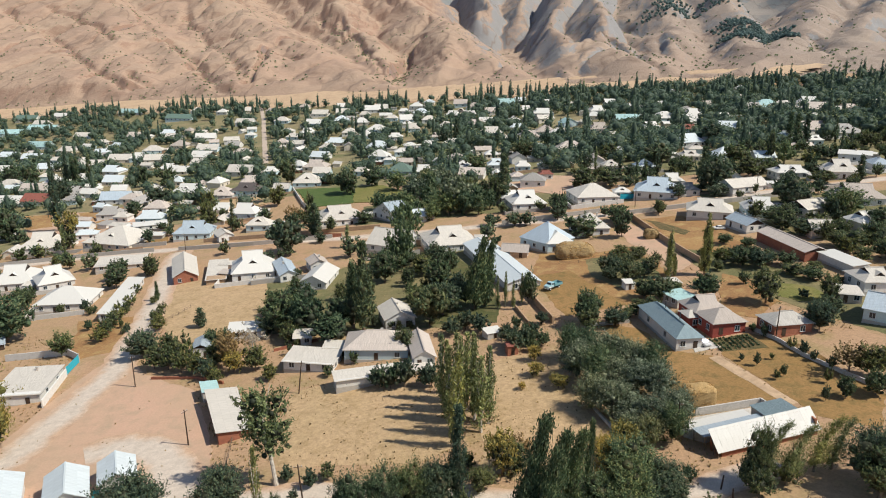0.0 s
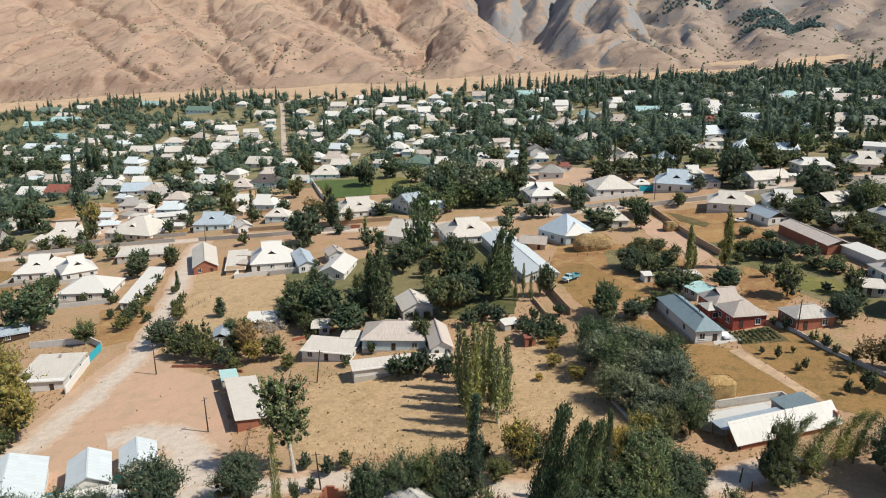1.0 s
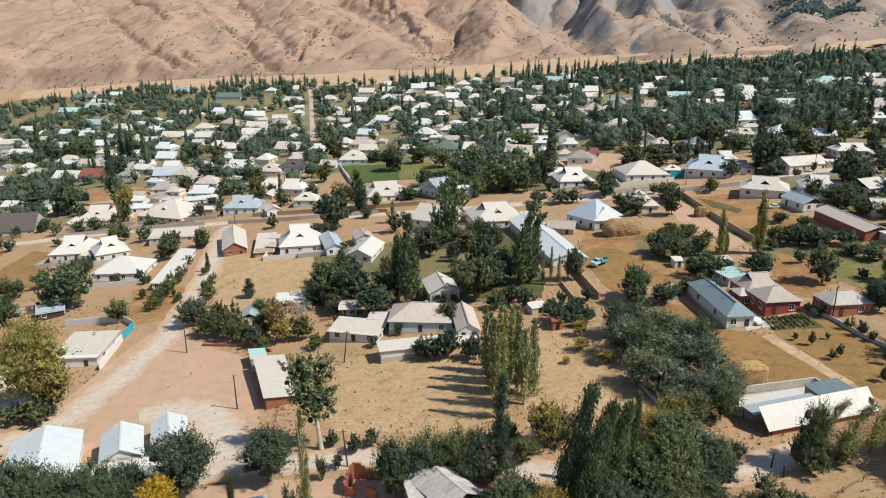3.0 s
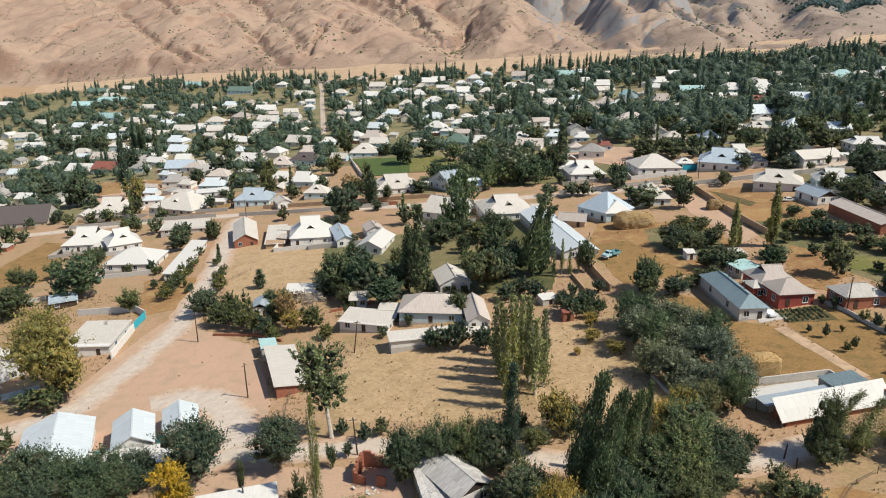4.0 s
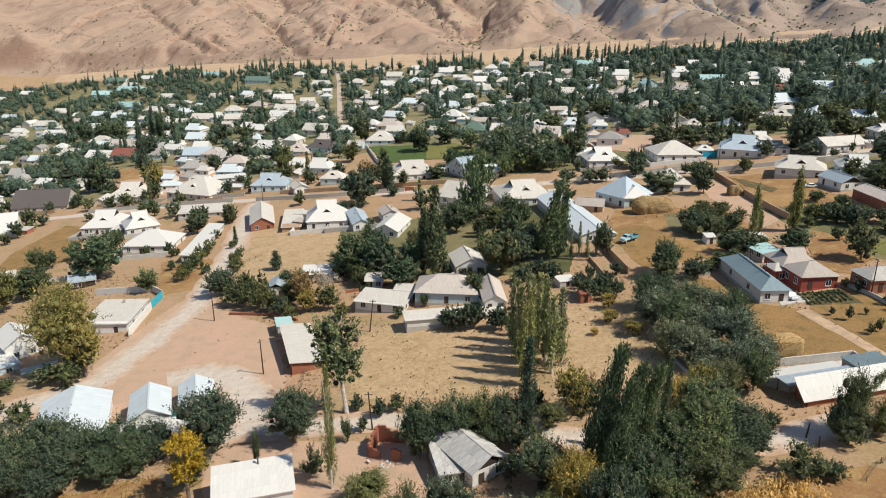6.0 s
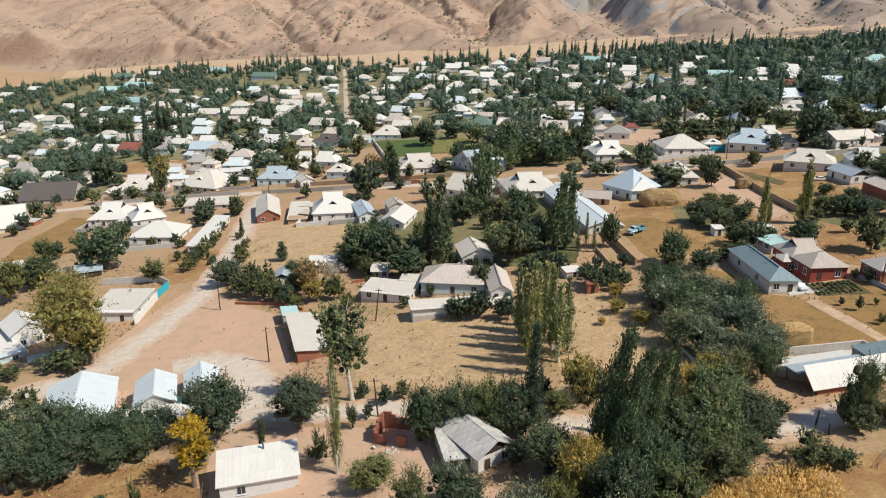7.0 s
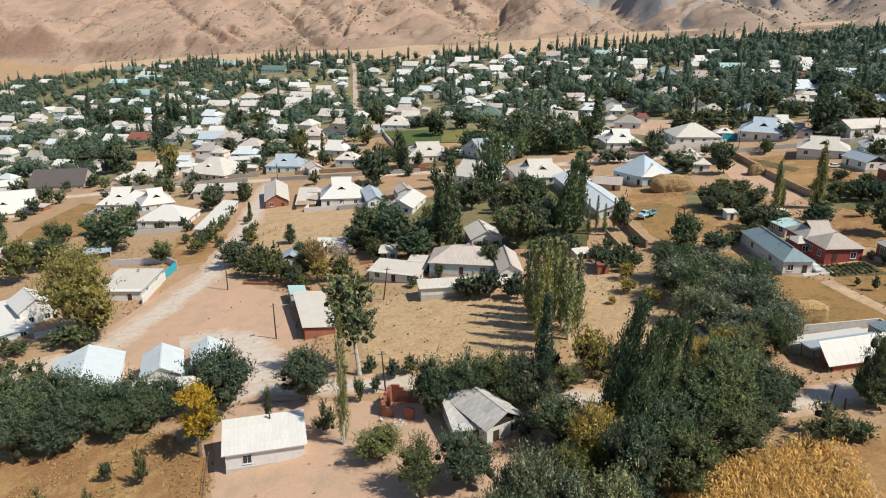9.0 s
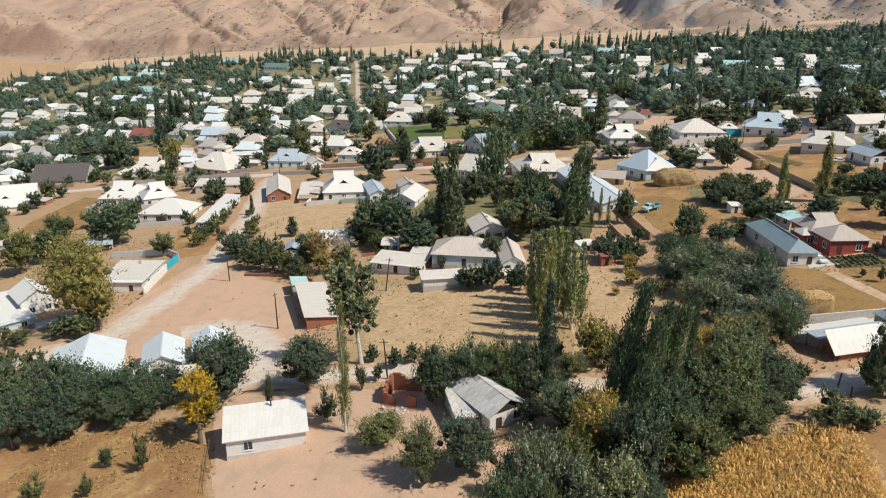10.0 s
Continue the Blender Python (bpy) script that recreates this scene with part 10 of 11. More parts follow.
tree("willow", 15.3, 303.4, 1.54, 1.45, variant=2)
tree("willow", 23.2, 300.8, 1.41, 1.32, variant=2)
tree("willow", 4.9, 302.2, 1.28, 1.18, variant=2)
tree("willow", -3.9, 300.2, 1.15, 1.18, variant=2)
tree("willow", 28.5, 300.2, 1.15, 1.05, variant=2)
tree("willow", 11.3, 313.2, 1.41, 1.45, variant=2)
tree("willow", 22.8, 310.0, 1.41, 1.32, variant=2)
tree("willow", 2.9, 311.9, 1.28, 1.32, variant=2)
tree("willow", -7.6, 310.9, 1.15, 1.32, variant=2)
tree("willow", -15.5, 304.1, 1.03, 1.05, variant=2)
tree("willow", 31.1, 310.1, 1.03, 1.05, variant=2)
tree("willow", -16.6, 316.1, 1.15, 1.18, variant=2)
tree("willow", -22.6, 327.4, 1.15, 1.18, variant=2)
tree("willow", -9.9, 324.5, 1.15, 1.32, variant=2)
tree("willow", 1.1, 325.3, 1.28, 1.32, variant=2)
tree("willow", 14.6, 323.4, 1.28, 1.32, variant=2)
MAIZE = [(9.6, 64.6), (15, 70.9), (21.5, 76.5), (29.5, 79.9), (36.8, 81), (38, 76.2), (36.7, 68.8), (35.1, 61.7), (22.7, 58.3), (11.8, 58.6)]
lay("field", [(38.5, 82), (46, 84), (56, 78), (58, 62), (46, 52), (36, 56), (38, 70)], M_BROWN, "dry brown soil beside the maize", 0.03, rough=0.5)
lay("maize_soil", MAIZE, M_OCHRE, "straw-littered soil under the maize", 0.04)


# ---- trees that fill the village ----
def fill():
    """Garden trees between the houses: single trees nearby, one body of far trees beyond."""
    rs = np.random.RandomState(21)
    spots = [(o.location.x, o.location.y) for o in scene.objects if o.parent is None and o.get("category") == "house"]
    spots = np.array(spots)
    pos, out, mids, halves, sizes, made = [], [], [], [], [], 0
    tries = 0
    yy = np.sort(150 + 860 * rs.rand(12500) ** 0.8)
    for y in yy:
        tries += 1
        x = -6 + (rs.rand() * 1.56 - 0.82) * (y + 40)
        if -76 < x < -6 and 332 < y < 406 or y > foot_y(x) - (25 if x < -250 else 50) or abs(y - (281 - 0.1 * x)) < 9 or abs(x + 127.5 + 0.2 * (y - 577)) < 5 and 505 < y < 800:
            continue
        if -136 < x < -62 and y < 296 or 10 < x < 34 and y < 250 or 34 <= x < 121 and y < 262:
            continue
        near = np.hypot(spots[:, 0] - x, spots[:, 1] - y).min()
        front = ((np.abs(spots[:, 0] - x) < 9) & (spots[:, 1] - y > 0) & (spots[:, 1] - y < 17)).any()
        if near < 9.5 or front and (y < 380 or rs.rand() < 0.85) and rs.rand() < 0.97 or (x < 0 or y < 335 or noise.noise((x * 0.02, y * 0.02, 4)) > 0.3) and in_patch(x, y):
            continue
        green = noise.noise((x * 0.012, y * 0.012, 2)) + 0.15
        dens = (0.28 if x < 90 else 0.5) if y < 335 else (0.33 if x < 0 else 0.7 if x < 90 else 1.0) if y < 450 else (0.33 if x < -90 else 0.45) + 0.8 * green + (0.42 if x > 120 else 0.1 if x > 20 else 0)
        if rs.rand() > dens:
            continue
        pop = rs.rand() < (0.3 if y > foot_y(x) - 130 else 0.13 if x > 40 else 0.09)
        if made < 290:
            if pop:
                tree("farpoplar", x, y, rs.uniform(0.55, 1.0), rs.uniform(0.8, 1.2))
            else:
                k = rs.uniform(0.6, 1.15)
                tree("farround", x, y, k * rs.uniform(0.8, 1.15), k)
            made += 1
            continue
        z = ground_z(x, y)
        if pop:
            h, r, n = rs.uniform(12, 20), rs.uniform(1.8, 2.8), 110 if y < 560 else 60
            t = rs.rand(n)
            a = rs.rand(n) * 6.283
            q = r * np.sin((0.1 + 0.9 * t) ** 0.6 * np.pi) ** 0.8 * rs.uniform(0.5, 1, n)
            p = np.stack([x + np.cos(a) * q, y + np.sin(a) * q, z + 0.4 + t * h], 1)
            o = np.stack([np.cos(a), np.sin(a), np.full(n, 0.3)], 1)
        else:
            n, r, h = 130 if y < 560 else 76, rs.uniform(3.2, 6.4), rs.uniform(6, 11)
            if x > 40:
                r, h = r * 1.12, h * 1.12
            if front:
                r, h = r * 0.75, rs.uniform(2.6, 4.4)
            d = ball_points(rs, n)
            lump = 1 + 0.25 * np.sin(d[:, 0] * 5 + tries) * np.cos(d[:, 1] * 4 + tries * 2)
            lump = lump * rs.uniform(0.72, 1.04, n)
            p = np.stack([x + d[:, 0] * r * lump, y + d[:, 1] * r * lump, z + 0.3 + h * 0.5 + d[:, 2] * h * 0.5 * lump], 1)
            o = d
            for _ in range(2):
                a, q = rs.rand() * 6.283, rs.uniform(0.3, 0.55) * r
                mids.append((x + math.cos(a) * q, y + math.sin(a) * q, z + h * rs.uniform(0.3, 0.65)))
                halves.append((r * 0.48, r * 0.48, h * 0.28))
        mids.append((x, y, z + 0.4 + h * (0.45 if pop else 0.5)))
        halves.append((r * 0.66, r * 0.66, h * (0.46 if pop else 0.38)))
        pos.append(p)
        out.append(o)
        sizes.append(np.full((len(p), 1), 0.62 if y < 560 else 0.75))
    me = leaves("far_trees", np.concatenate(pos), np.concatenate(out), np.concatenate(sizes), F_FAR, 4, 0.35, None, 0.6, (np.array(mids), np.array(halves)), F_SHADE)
    tagged(new("far_trees", me), "dense dark green garden trees of the far village", "trees", "", "stuff")


fill()


# ---- walls, gates and fences ----
wall_run([(25.6, 196.0), (29.5, 163.6)], 2.0, 0.4, M_ADOBE, "tall mud-plastered wall beside the truck meadow")
wall_run([(21.8, 177.5), (23.9, 161.6)], 1.0, 0.3, M_ADOBE, "low mud wall beside a narrow lane")
wall_run([(78.2, 258.5), (78.6, 241.8), (78.8, 223.5), (79.4, 208.8), (80.4, 195.6)], 2.0, 0.4, M_ADOBE, "long mud-brick wall round a rubbly yard")
wall_run([(-94.6, 151.2), (-97.3, 168.9)], 2.1, 0.3, M_WHITE, "whitewashed yard wall along the gravel road")
wall_run([(-122.1, 184.9), (-104.1, 183.8), (-98.4, 178.4)], 2.0, 0.3, M_WHITE, "whitewashed rear wall of the roadside yard")
wall_run([(45.8, 112.6), (58.4, 113.4), (58.9, 110.4)], 1.6, 0.3, M_CONC, "grey concrete wall of the barn yard")
wall_run([(41.0, 110.6), (43.6, 111.6)], 1.7, 0.25, M_CONC, "short pale concrete panel beside the straw stack")
wall_run([(-158, 199), (-143, 203)], 1.4, 0.3, M_WHITE, "low whitewashed yard wall among bushes")
wall_run([(28.3, 121.7), (30.5, 109.2)], 0.6, 0.4, M_CONC, "low broken concrete wall beside the thicket")
wall_run([(-193, 304), (-151.7, 302), (-120, 297)], 1.8, 0.35, M_GREYWALL, "grey street wall before low houses")
wall_run([(-108, 293), (-74, 286), (-40, 282)], 1.8, 0.35, M_GREYWALL, "grey street wall beside the crossing")
wall_run([(-193, 316), (-151, 312), (-118, 307)], 1.8, 0.35, M_GREYWALL, "grey wall on the far side of the street")
wall_run([(-100, 303), (-60, 295), (-20, 289)], 1.8, 0.35, M_ADOBE, "mud wall on the far side of the street")
wall_run([(30, 270), (70, 270)], 1.8, 0.35, M_GREYWALL, "grey street wall before hipped houses")
wall_run([(78, 262), (120, 261), (170, 262)], 1.8, 0.35, M_GREYWALL, "grey street wall along the eastern houses")
wall_run([(72.1, 146.6), (74.6, 138.4), (75.8, 130.2), (77.5, 124.6), (80.4, 115.6)], 0.9, 0.25, M_CONC, "low pale garden wall with shrubs along it")
wall_run([(36.4, 158.8), (47.6, 158.4)], 0.8, 0.4, M_CONC, "low pale boundary wall below the truck meadow")
wall_run([(-79.2, 416.5), (-64.4, 362.0), (-57.6, 341.2)], 2.0, 0.35, M_WHITE, "whitewashed wall along the green field")
wall_run([(-43, 168), (-30, 172)], 0.8, 0.3, M_BRICK, "low brick wall beside shrubs")
wall_run([(-72, 160), (-60, 157), (-52, 152)], 0.7, 0.4, M_BRICK, "low red brick footing below the hedge")


wall_run([(-111.8, 134.3), (-104.7, 137.5)], 1.5, 0.2, M_BLUEWALL, "pale turquoise yard fence panel wall")


def gate(x, y, yaw, w, h, material, label):
    """A two-leaf sheet-metal gate with posts and frames."""
    ob = thing("gate", pose(x, y, ground_z(x, y), 0, 0, yaw), label, "gate")
    for s in (-1, 1):
        part("post", boxed(s * w / 2 - 0.12, -0.12, -0.4, s * w / 2 + 0.12, 0.12, h + 0.3, bev=0.02), M_GREYWALL, ob)
        lf = part("leaf", boxed(min(0.02 * s, s * (w / 2 - 0.14)), -0.03, 0.1, max(0.02 * s, s * (w / 2 - 0.14)), 0.03, h), material, ob)
        bm = bmesh.new()
        x0, x1 = sorted((s * 0.05, s * (w / 2 - 0.16)))
        for z in (0.15, h * 0.5, h - 0.12):
            box(bm, x0, -0.06, z, x1, -0.03, z + 0.08)
        part("rail", bm, material, lf)
    return ob


gate(-97.7, 173.2, 93, 8.4, 2.3, M_TEAL, "bright turquoise metal yard gate standing closed")
gate(-152, 246, 4, 9.0, 1.8, M_GREENGATE, "green metal gate in a low street wall")
gate(88, 287, 3, 10.0, 2.2, M_TEAL, "turquoise metal gate before the bluish house")
gate(140, 290, 3, 8.0, 2.2, M_TEAL, "turquoise metal gate on the eastern street")
gate(-40, 283, -4, 8.0, 1.9, M_BRICK, "rust-red metal gate on the street")

gate(-74.0, 107.3, 20, 3.4, 1.6, M_TEAL, "turquoise panel gate of the shop yard")
gate(-63.6, 110.6, 20, 2.8, 1.6, M_TEAL, "turquoise panel gate of the shop yard")


def fence(pts, h, label, gap=2.6):
    """Posts and rails along a line of points."""
    ob = thing("fence", pose(pts[0][0], pts[0][1], ground_z(*pts[0])), label, "fence")
    o = Vector((pts[0][0], pts[0][1], ground_z(*pts[0])))
    for (ax, ay), (bx, by) in zip(pts, pts[1:]):
        n = max(1, int(math.hypot(bx - ax, by - ay) / gap))
        last = None
        for i in range(n + 1):
            f = i / n
            p = Vector((ax + (bx - ax) * f, ay + (by - ay) * f, 0))
            p.z = ground_z(p.x, p.y)
            top = p + Vector((rnd.uniform(-0.08, 0.08), rnd.uniform(-0.08, 0.08), h * rnd.uniform(0.9, 1.15)))
            part("post", tube(bmesh.new(), [p - o - Vector((0, 0, 0.3)), top - o], [0.07, 0.05], 6), M_WOOD, ob)
            if last:
                for k in (0.45, 0.85):
                    part("rail", tube(bmesh.new(), [last[0].lerp(last[1], k) - o, p.lerp(top, k) - o], [0.035, 0.03], 5), M_WOOD, ob)
            last = (p, top)
    return ob


fence([(-49.3, 84), (-47.5, 78.5), (-45.6, 73)], 1.2, "rough wooden fence between field and yard")
fence([(-43.5, 133), (-43.0, 124), (-42.0, 116), (-40.6, 108)], 1.2, "thin wooden fence beside the long shed")
fence([(41, 211), (47, 209.5), (54, 209)], 1.0, "rickety rail fence below the haystack")
fence([(-90, 190), (-84, 200), (-78, 212)], 1.2, "thin fence along the gravel road")
fence([(44.5, 80.5), (48, 84), (52, 86)], 1.0, "low wooden fence beside the lane")


# ---- utility poles ----
def pole(x, y, h, lean=0.0, yaw=0.0, arm=True, label="weathered wooden utility pole with a short crossarm"):
    ob = thing("utility_pole", pose(x, y, ground_z(x, y), 0, lean, yaw), label, "pole", "utility poles")
    part("shaft", tube(bmesh.new(), [(0, 0, -0.5), (0, 0, h * 0.5), (0.02, 0, h)], [0.15, 0.13, 0.1], 8), M_DARKWOOD, ob)
    if arm:
        a = part("crossarm", boxed(-0.75, -0.05, h - 0.55, 0.75, 0.05, h - 0.43, bev=0.01), M_WOOD, ob)
        for s in (-0.65, -0.25, 0.25, 0.65):
            part("insulator", tube(bmesh.new(), [(s, 0, h - 0.43), (s, 0, h - 0.3), (s, 0, h - 0.22)], [0.025, 0.055, 0.03], 6), M_WHITE, a)
    return ob


pole(-74.8, 156.8, 8.2, 0, 20)
pole(-52.1, 125.3, 8.0, -1, 60)
pole(-32.4, 142.0, 8.0, 7, 10)
pole(-25.4, 101.3, 7.4, -4, 0)
pole(39.7, 105.8, 7.4, 0, 0)
pole(74.6, 139.1, 8.0, 0, 30)
pole(-104, 290, 8, 0, 0)
pole(-60, 284, 8, 0, 0)
pole(-15, 279, 8, 1, 0)
pole(35, 274, 8, 0, 0)
pole(85, 272, 8, -1, 0)
pole(135, 272, 8, 0, 0)
pole(-150, 308, 8, 0, 0)
pole(41.2, 91.0, 2.6, 4, 0, False, "short dark wooden post beside the lane")
pole(42.0, 88.6, 1.8, -5, 0, False, "short dark wooden post beside the lane")


# ---- haystacks ----
def haystack(x, y, yaw, w, d, h, label, round_top=0.5, lumps=0.35, seed=1, body=M_HAY, wisps=None):
    bm = bmesh.new()
    n, m = 40, 14
    rings = []
    for j in range(m + 1):
        t = j / m
        grow = (1 - max(0, (t - (1 - round_top)) / round_top) ** 3 * 0.5) * (0.95 + 0.08 * math.sin(t * 3))
        ring = []
        for i in range(n):
            a = i * 2 * math.pi / n
            ca, sa = math.cos(a), math.sin(a)
            q = (abs(ca) ** 4 + abs(sa) ** 4) ** -0.25
            px, py, pz = ca * q * w / 2 * grow, sa * q * d / 2 * grow, h * t
            k = 1 + lumps * 0.25 * noise.fractal((px * 0.8 + seed * 9, py * 0.8, pz * 0.8), 1, 2, 3)
            ring.append(bm.verts.new((px * k, py * k, pz * (0.9 + 0.1 * k) - 0.1)))
        rings.append(ring)
    for r0, r1 in zip(rings, rings[1:]):
        for i in range(n):
            bm.faces.new((r0[i], r0[(i + 1) % n], r1[(i + 1) % n], r1[i]))
    c = bm.verts.new((0, 0, h * 1.04))
    for i in range(n):
        bm.faces.new((rings[-1][i], rings[-1][(i + 1) % n], c))
    ob = thing("haystack", pose(x, y, ground_z(x, y) - 0.1, 0, 0, yaw), label, "haystack")
    part("stack_body", bm, body, ob)
    rs = np.random.RandomState(seed)
    p, o = [], []
    for _ in range(1600):
        a, t = rs.rand() * 6.283, rs.rand()
        ca, sa = math.cos(a), math.sin(a)
        q = (abs(ca) ** 4 + abs(sa) ** 4) ** -0.25
        g = 1 - max(0, (t - (1 - round_top)) / round_top) ** 3 * 0.5
        p.append((ca * q * w / 2 * g, sa * q * d / 2 * g, h * t))
        o.append((ca, sa, 0.4))
    tagged(part("loose_straw", leaves("loose_straw", np.array(p), np.array(o), 0.16, wisps or F_HAY, seed), None, ob), "", "", "", "stuff")
    return ob


M_STRAW = soil("pale_straw", (0.46, 0.31, 0.14, 1), (0.52, 0.36, 0.17, 1), (0.32, 0.21, 0.09, 1), 0.3, 1.2, 5.0, 0.35)
F_HAY = foliage("straw_wisps", (0.27, 0.185, 0.085, 1), (0.43, 0.30, 0.14, 1), (0.54, 0.39, 0.20, 1), 0.25)
haystack(47.3, 217.0, -3, 12.5, 6.5, 5.0, "large loaf-shaped golden haystack behind a rail fence", 0.6, 0.35, 1)
haystack(47.6, 116.0, 6, 6.0, 4.0, 4.6, "square-built pale straw stack beside the barn yard", 0.2, 0.2, 2, M_STRAW)
haystack(76.5, 227.5, 0, 4.8, 4.2, 3.2, "small round brown haystack in the rubbly yard", 0.5, 0.4, 3)


# ---- vehicles ----
def wheel(parent, x, y, r, w):
    def disc(r0, w0):
        bm = bmesh.new()
        bmesh.ops.create_cone(bm, cap_ends=True, segments=18, radius1=r0, radius2=r0, depth=w0, matrix=Matrix.Translation((x, y, r)) @ Matrix.Rotation(math.pi / 2, 4, "X"))
        bmesh.ops.bevel(bm, geom=[e for e in bm.edges if len(e.link_faces) == 2 and any(len(f.verts) > 4 for f in e.link_faces)], offset=r0 * 0.12, segments=2, affect="EDGES")
        return bm
    ty = part("wheel", disc(r, w), M_RUBBER, parent)
    part("rim", disc(r * 0.55, w * 1.08), M_FRAME, ty)


def truck(x, y, yaw):
    M_CAB = paint("pale_blue_car_paint", (0.42, 0.64, 0.70, 1), 0.4, 0.1)
    M_BED = paint("green_truck_bed", (0.16, 0.34, 0.38, 1), 0.6, 0.2)
    ob = thing("truck", pose(x, y, ground_z(x, y), 0, 0, yaw), "pale blue old farm truck with a blue-grey bed", "truck")
    part("chassis", boxed(-3.1, -0.45, 0.55, 2.9, 0.45, 0.8, bev=0.03), M_STEEL, ob)
    bm = bmesh.new()
    prof = [(-3.0, 0.75), (-3.0, 1.35), (-1.9, 1.55), (-1.55, 2.2), (-0.45, 2.25), (-0.35, 0.75)]
    rows = [[bm.verts.new((px, s * (0.95 if pz < 1.6 else 0.85), pz)) for px, pz in prof] for s in (-1, 1)]
    bm.faces.new(rows[0])
    bm.faces.new(rows[1][::-1])
    for i in range(len(prof)):
        j = (i + 1) % len(prof)
        bm.faces.new((rows[0][j], rows[0][i], rows[1][i], rows[1][j]))
    bmesh.ops.recalc_face_normals(bm, faces=bm.faces)
    bmesh.ops.bevel(bm, geom=list(bm.edges), offset=0.09, segments=2, affect="EDGES")
    cab = part("cab", bm, M_CAB, ob)
    bm = bmesh.new()
    vs = [bm.verts.new(p) for p in ((-1.88, -0.78, 1.6), (-1.88, 0.78, 1.6), (-1.62, 0.72, 2.12), (-1.62, -0.72, 2.12), (-1.82, -0.78, 1.58), (-1.82, 0.78, 1.58), (-1.56, 0.72, 2.1), (-1.56, -0.72, 2.1))]
    for f in ((0, 3, 2, 1), (4, 5, 6, 7), (0, 1, 5, 4), (1, 2, 6, 5), (2, 3, 7, 6), (3, 0, 4, 7)):
        bm.faces.new([vs[i] for i in f])
    part("windscreen", bm, M_GLASS, cab)
    for s in (-1, 1):
        part("side_window", boxed(-1.4, min(s * 0.86, s * 0.93), 1.6, -0.65, max(s * 0.86, s * 0.93), 2.05), M_GLASS, cab)
        part("fender", boxed(-2.75, min(s * 0.85, s * 1.08), 0.85, -1.65, max(s * 0.85, s * 1.08), 1.1, bev=0.08), M_WHITE, cab)
        part("headlight", boxed(-3.07, s * 0.62 - 0.12, 1.0, -2.97, s * 0.62 + 0.12, 1.22, bev=0.03), M_FRAME, cab)
    part("bumper", boxed(-3.25, -1.0, 0.6, -3.08, 1.0, 0.82, bev=0.03), M_FRAME, ob)
    bed = part("bed_floor", boxed(-0.2, -1.1, 0.95, 3.1, 1.1, 1.07), M_BED, ob)
    for a in ((-0.2, -1.1, 1.07, 3.1, -1.03, 1.7), (-0.2, 1.03, 1.07, 3.1, 1.1, 1.7), (3.03, -1.03, 1.07, 3.1, 1.03, 1.7), (-0.2, -1.03, 1.07, -0.13, 1.03, 1.95)):
        part("bed_side", boxed(*a, bev=0.015), M_BED, bed)
    for wx in (-2.2, 1.7):
        for wy in (-0.88, 0.88):
            wheel(ob, wx, wy, 0.46, 0.3)
    return ob


def car(x, y, yaw, label, c=(0.78, 0.78, 0.76, 1)):
    mt = paint("car_paint", c, 0.5, 0.08)
    ob = thing("car", pose(x, y, ground_z(x, y), 0, 0, yaw), label, "car")
    def hull(prof, w0, w1, zsplit):
        bm = bmesh.new()
        rows = [[bm.verts.new((px, s * (w0 if pz < zsplit else w1), pz)) for px, pz in prof] for s in (-1, 1)]
        bm.faces.new(rows[0])
        bm.faces.new(rows[1][::-1])
        for i in range(len(prof)):
            j = (i + 1) % len(prof)
            bm.faces.new((rows[0][j], rows[0][i], rows[1][i], rows[1][j]))
        bmesh.ops.recalc_face_normals(bm, faces=bm.faces)
        bmesh.ops.bevel(bm, geom=list(bm.edges), offset=0.07, segments=2, affect="EDGES")
        return bm
    body = part("body", hull([(-2.1, 0.35), (-2.1, 0.75), (-1.9, 0.88), (1.95, 0.9), (2.1, 0.7), (2.1, 0.35)], 0.84, 0.82, 0.8), mt, ob)
    part("roof", hull([(-1.05, 0.86), (-0.55, 1.38), (1.0, 1.4), (1.6, 0.88)], 0.78, 0.64, 1.0), mt, ob)
    for s in (-1, 1):
        part("side_window", boxed(-0.6, min(s * 0.66, s * 0.77), 0.95, 1.1, max(s * 0.66, s * 0.77), 1.27), M_GLASS, body)
        part("headlight", boxed(-2.13, s * 0.6 - 0.14, 0.58, -2.05, s * 0.6 + 0.14, 0.72, bev=0.02), M_FRAME, body)
    bm = bmesh.new()
    vs = [bm.verts.new(p) for p in ((-1.04, -0.7, 0.92), (-1.04, 0.7, 0.92), (-0.6, 0.6, 1.34), (-0.6, -0.6, 1.34), (-0.98, -0.7, 0.9), (-0.98, 0.7, 0.9), (-0.54, 0.6, 1.32), (-0.54, -0.6, 1.32))]
    for f in ((0, 3, 2, 1), (4, 5, 6, 7), (0, 1, 5, 4), (1, 2, 6, 5), (2, 3, 7, 6), (3, 0, 4, 7)):
        bm.faces.new([vs[i] for i in f])
    part("windscreen", bm, M_GLASS, body)
    for wx in (-1.3, 1.3):
        for wy in (-0.75, 0.75):
            wheel(ob, wx, wy, 0.31, 0.2)
    return ob


truck(34.6, 189.4, 38)
car(100.2, 227.4, -4, "white saloon car parked in a yard")
car(32.6, 232.7, 70, "pale grey car parked beside the bluish house")
car(59.2, 141.5, 100, "small white car parked on a concrete pad", (0.7, 0.7, 0.72, 1))


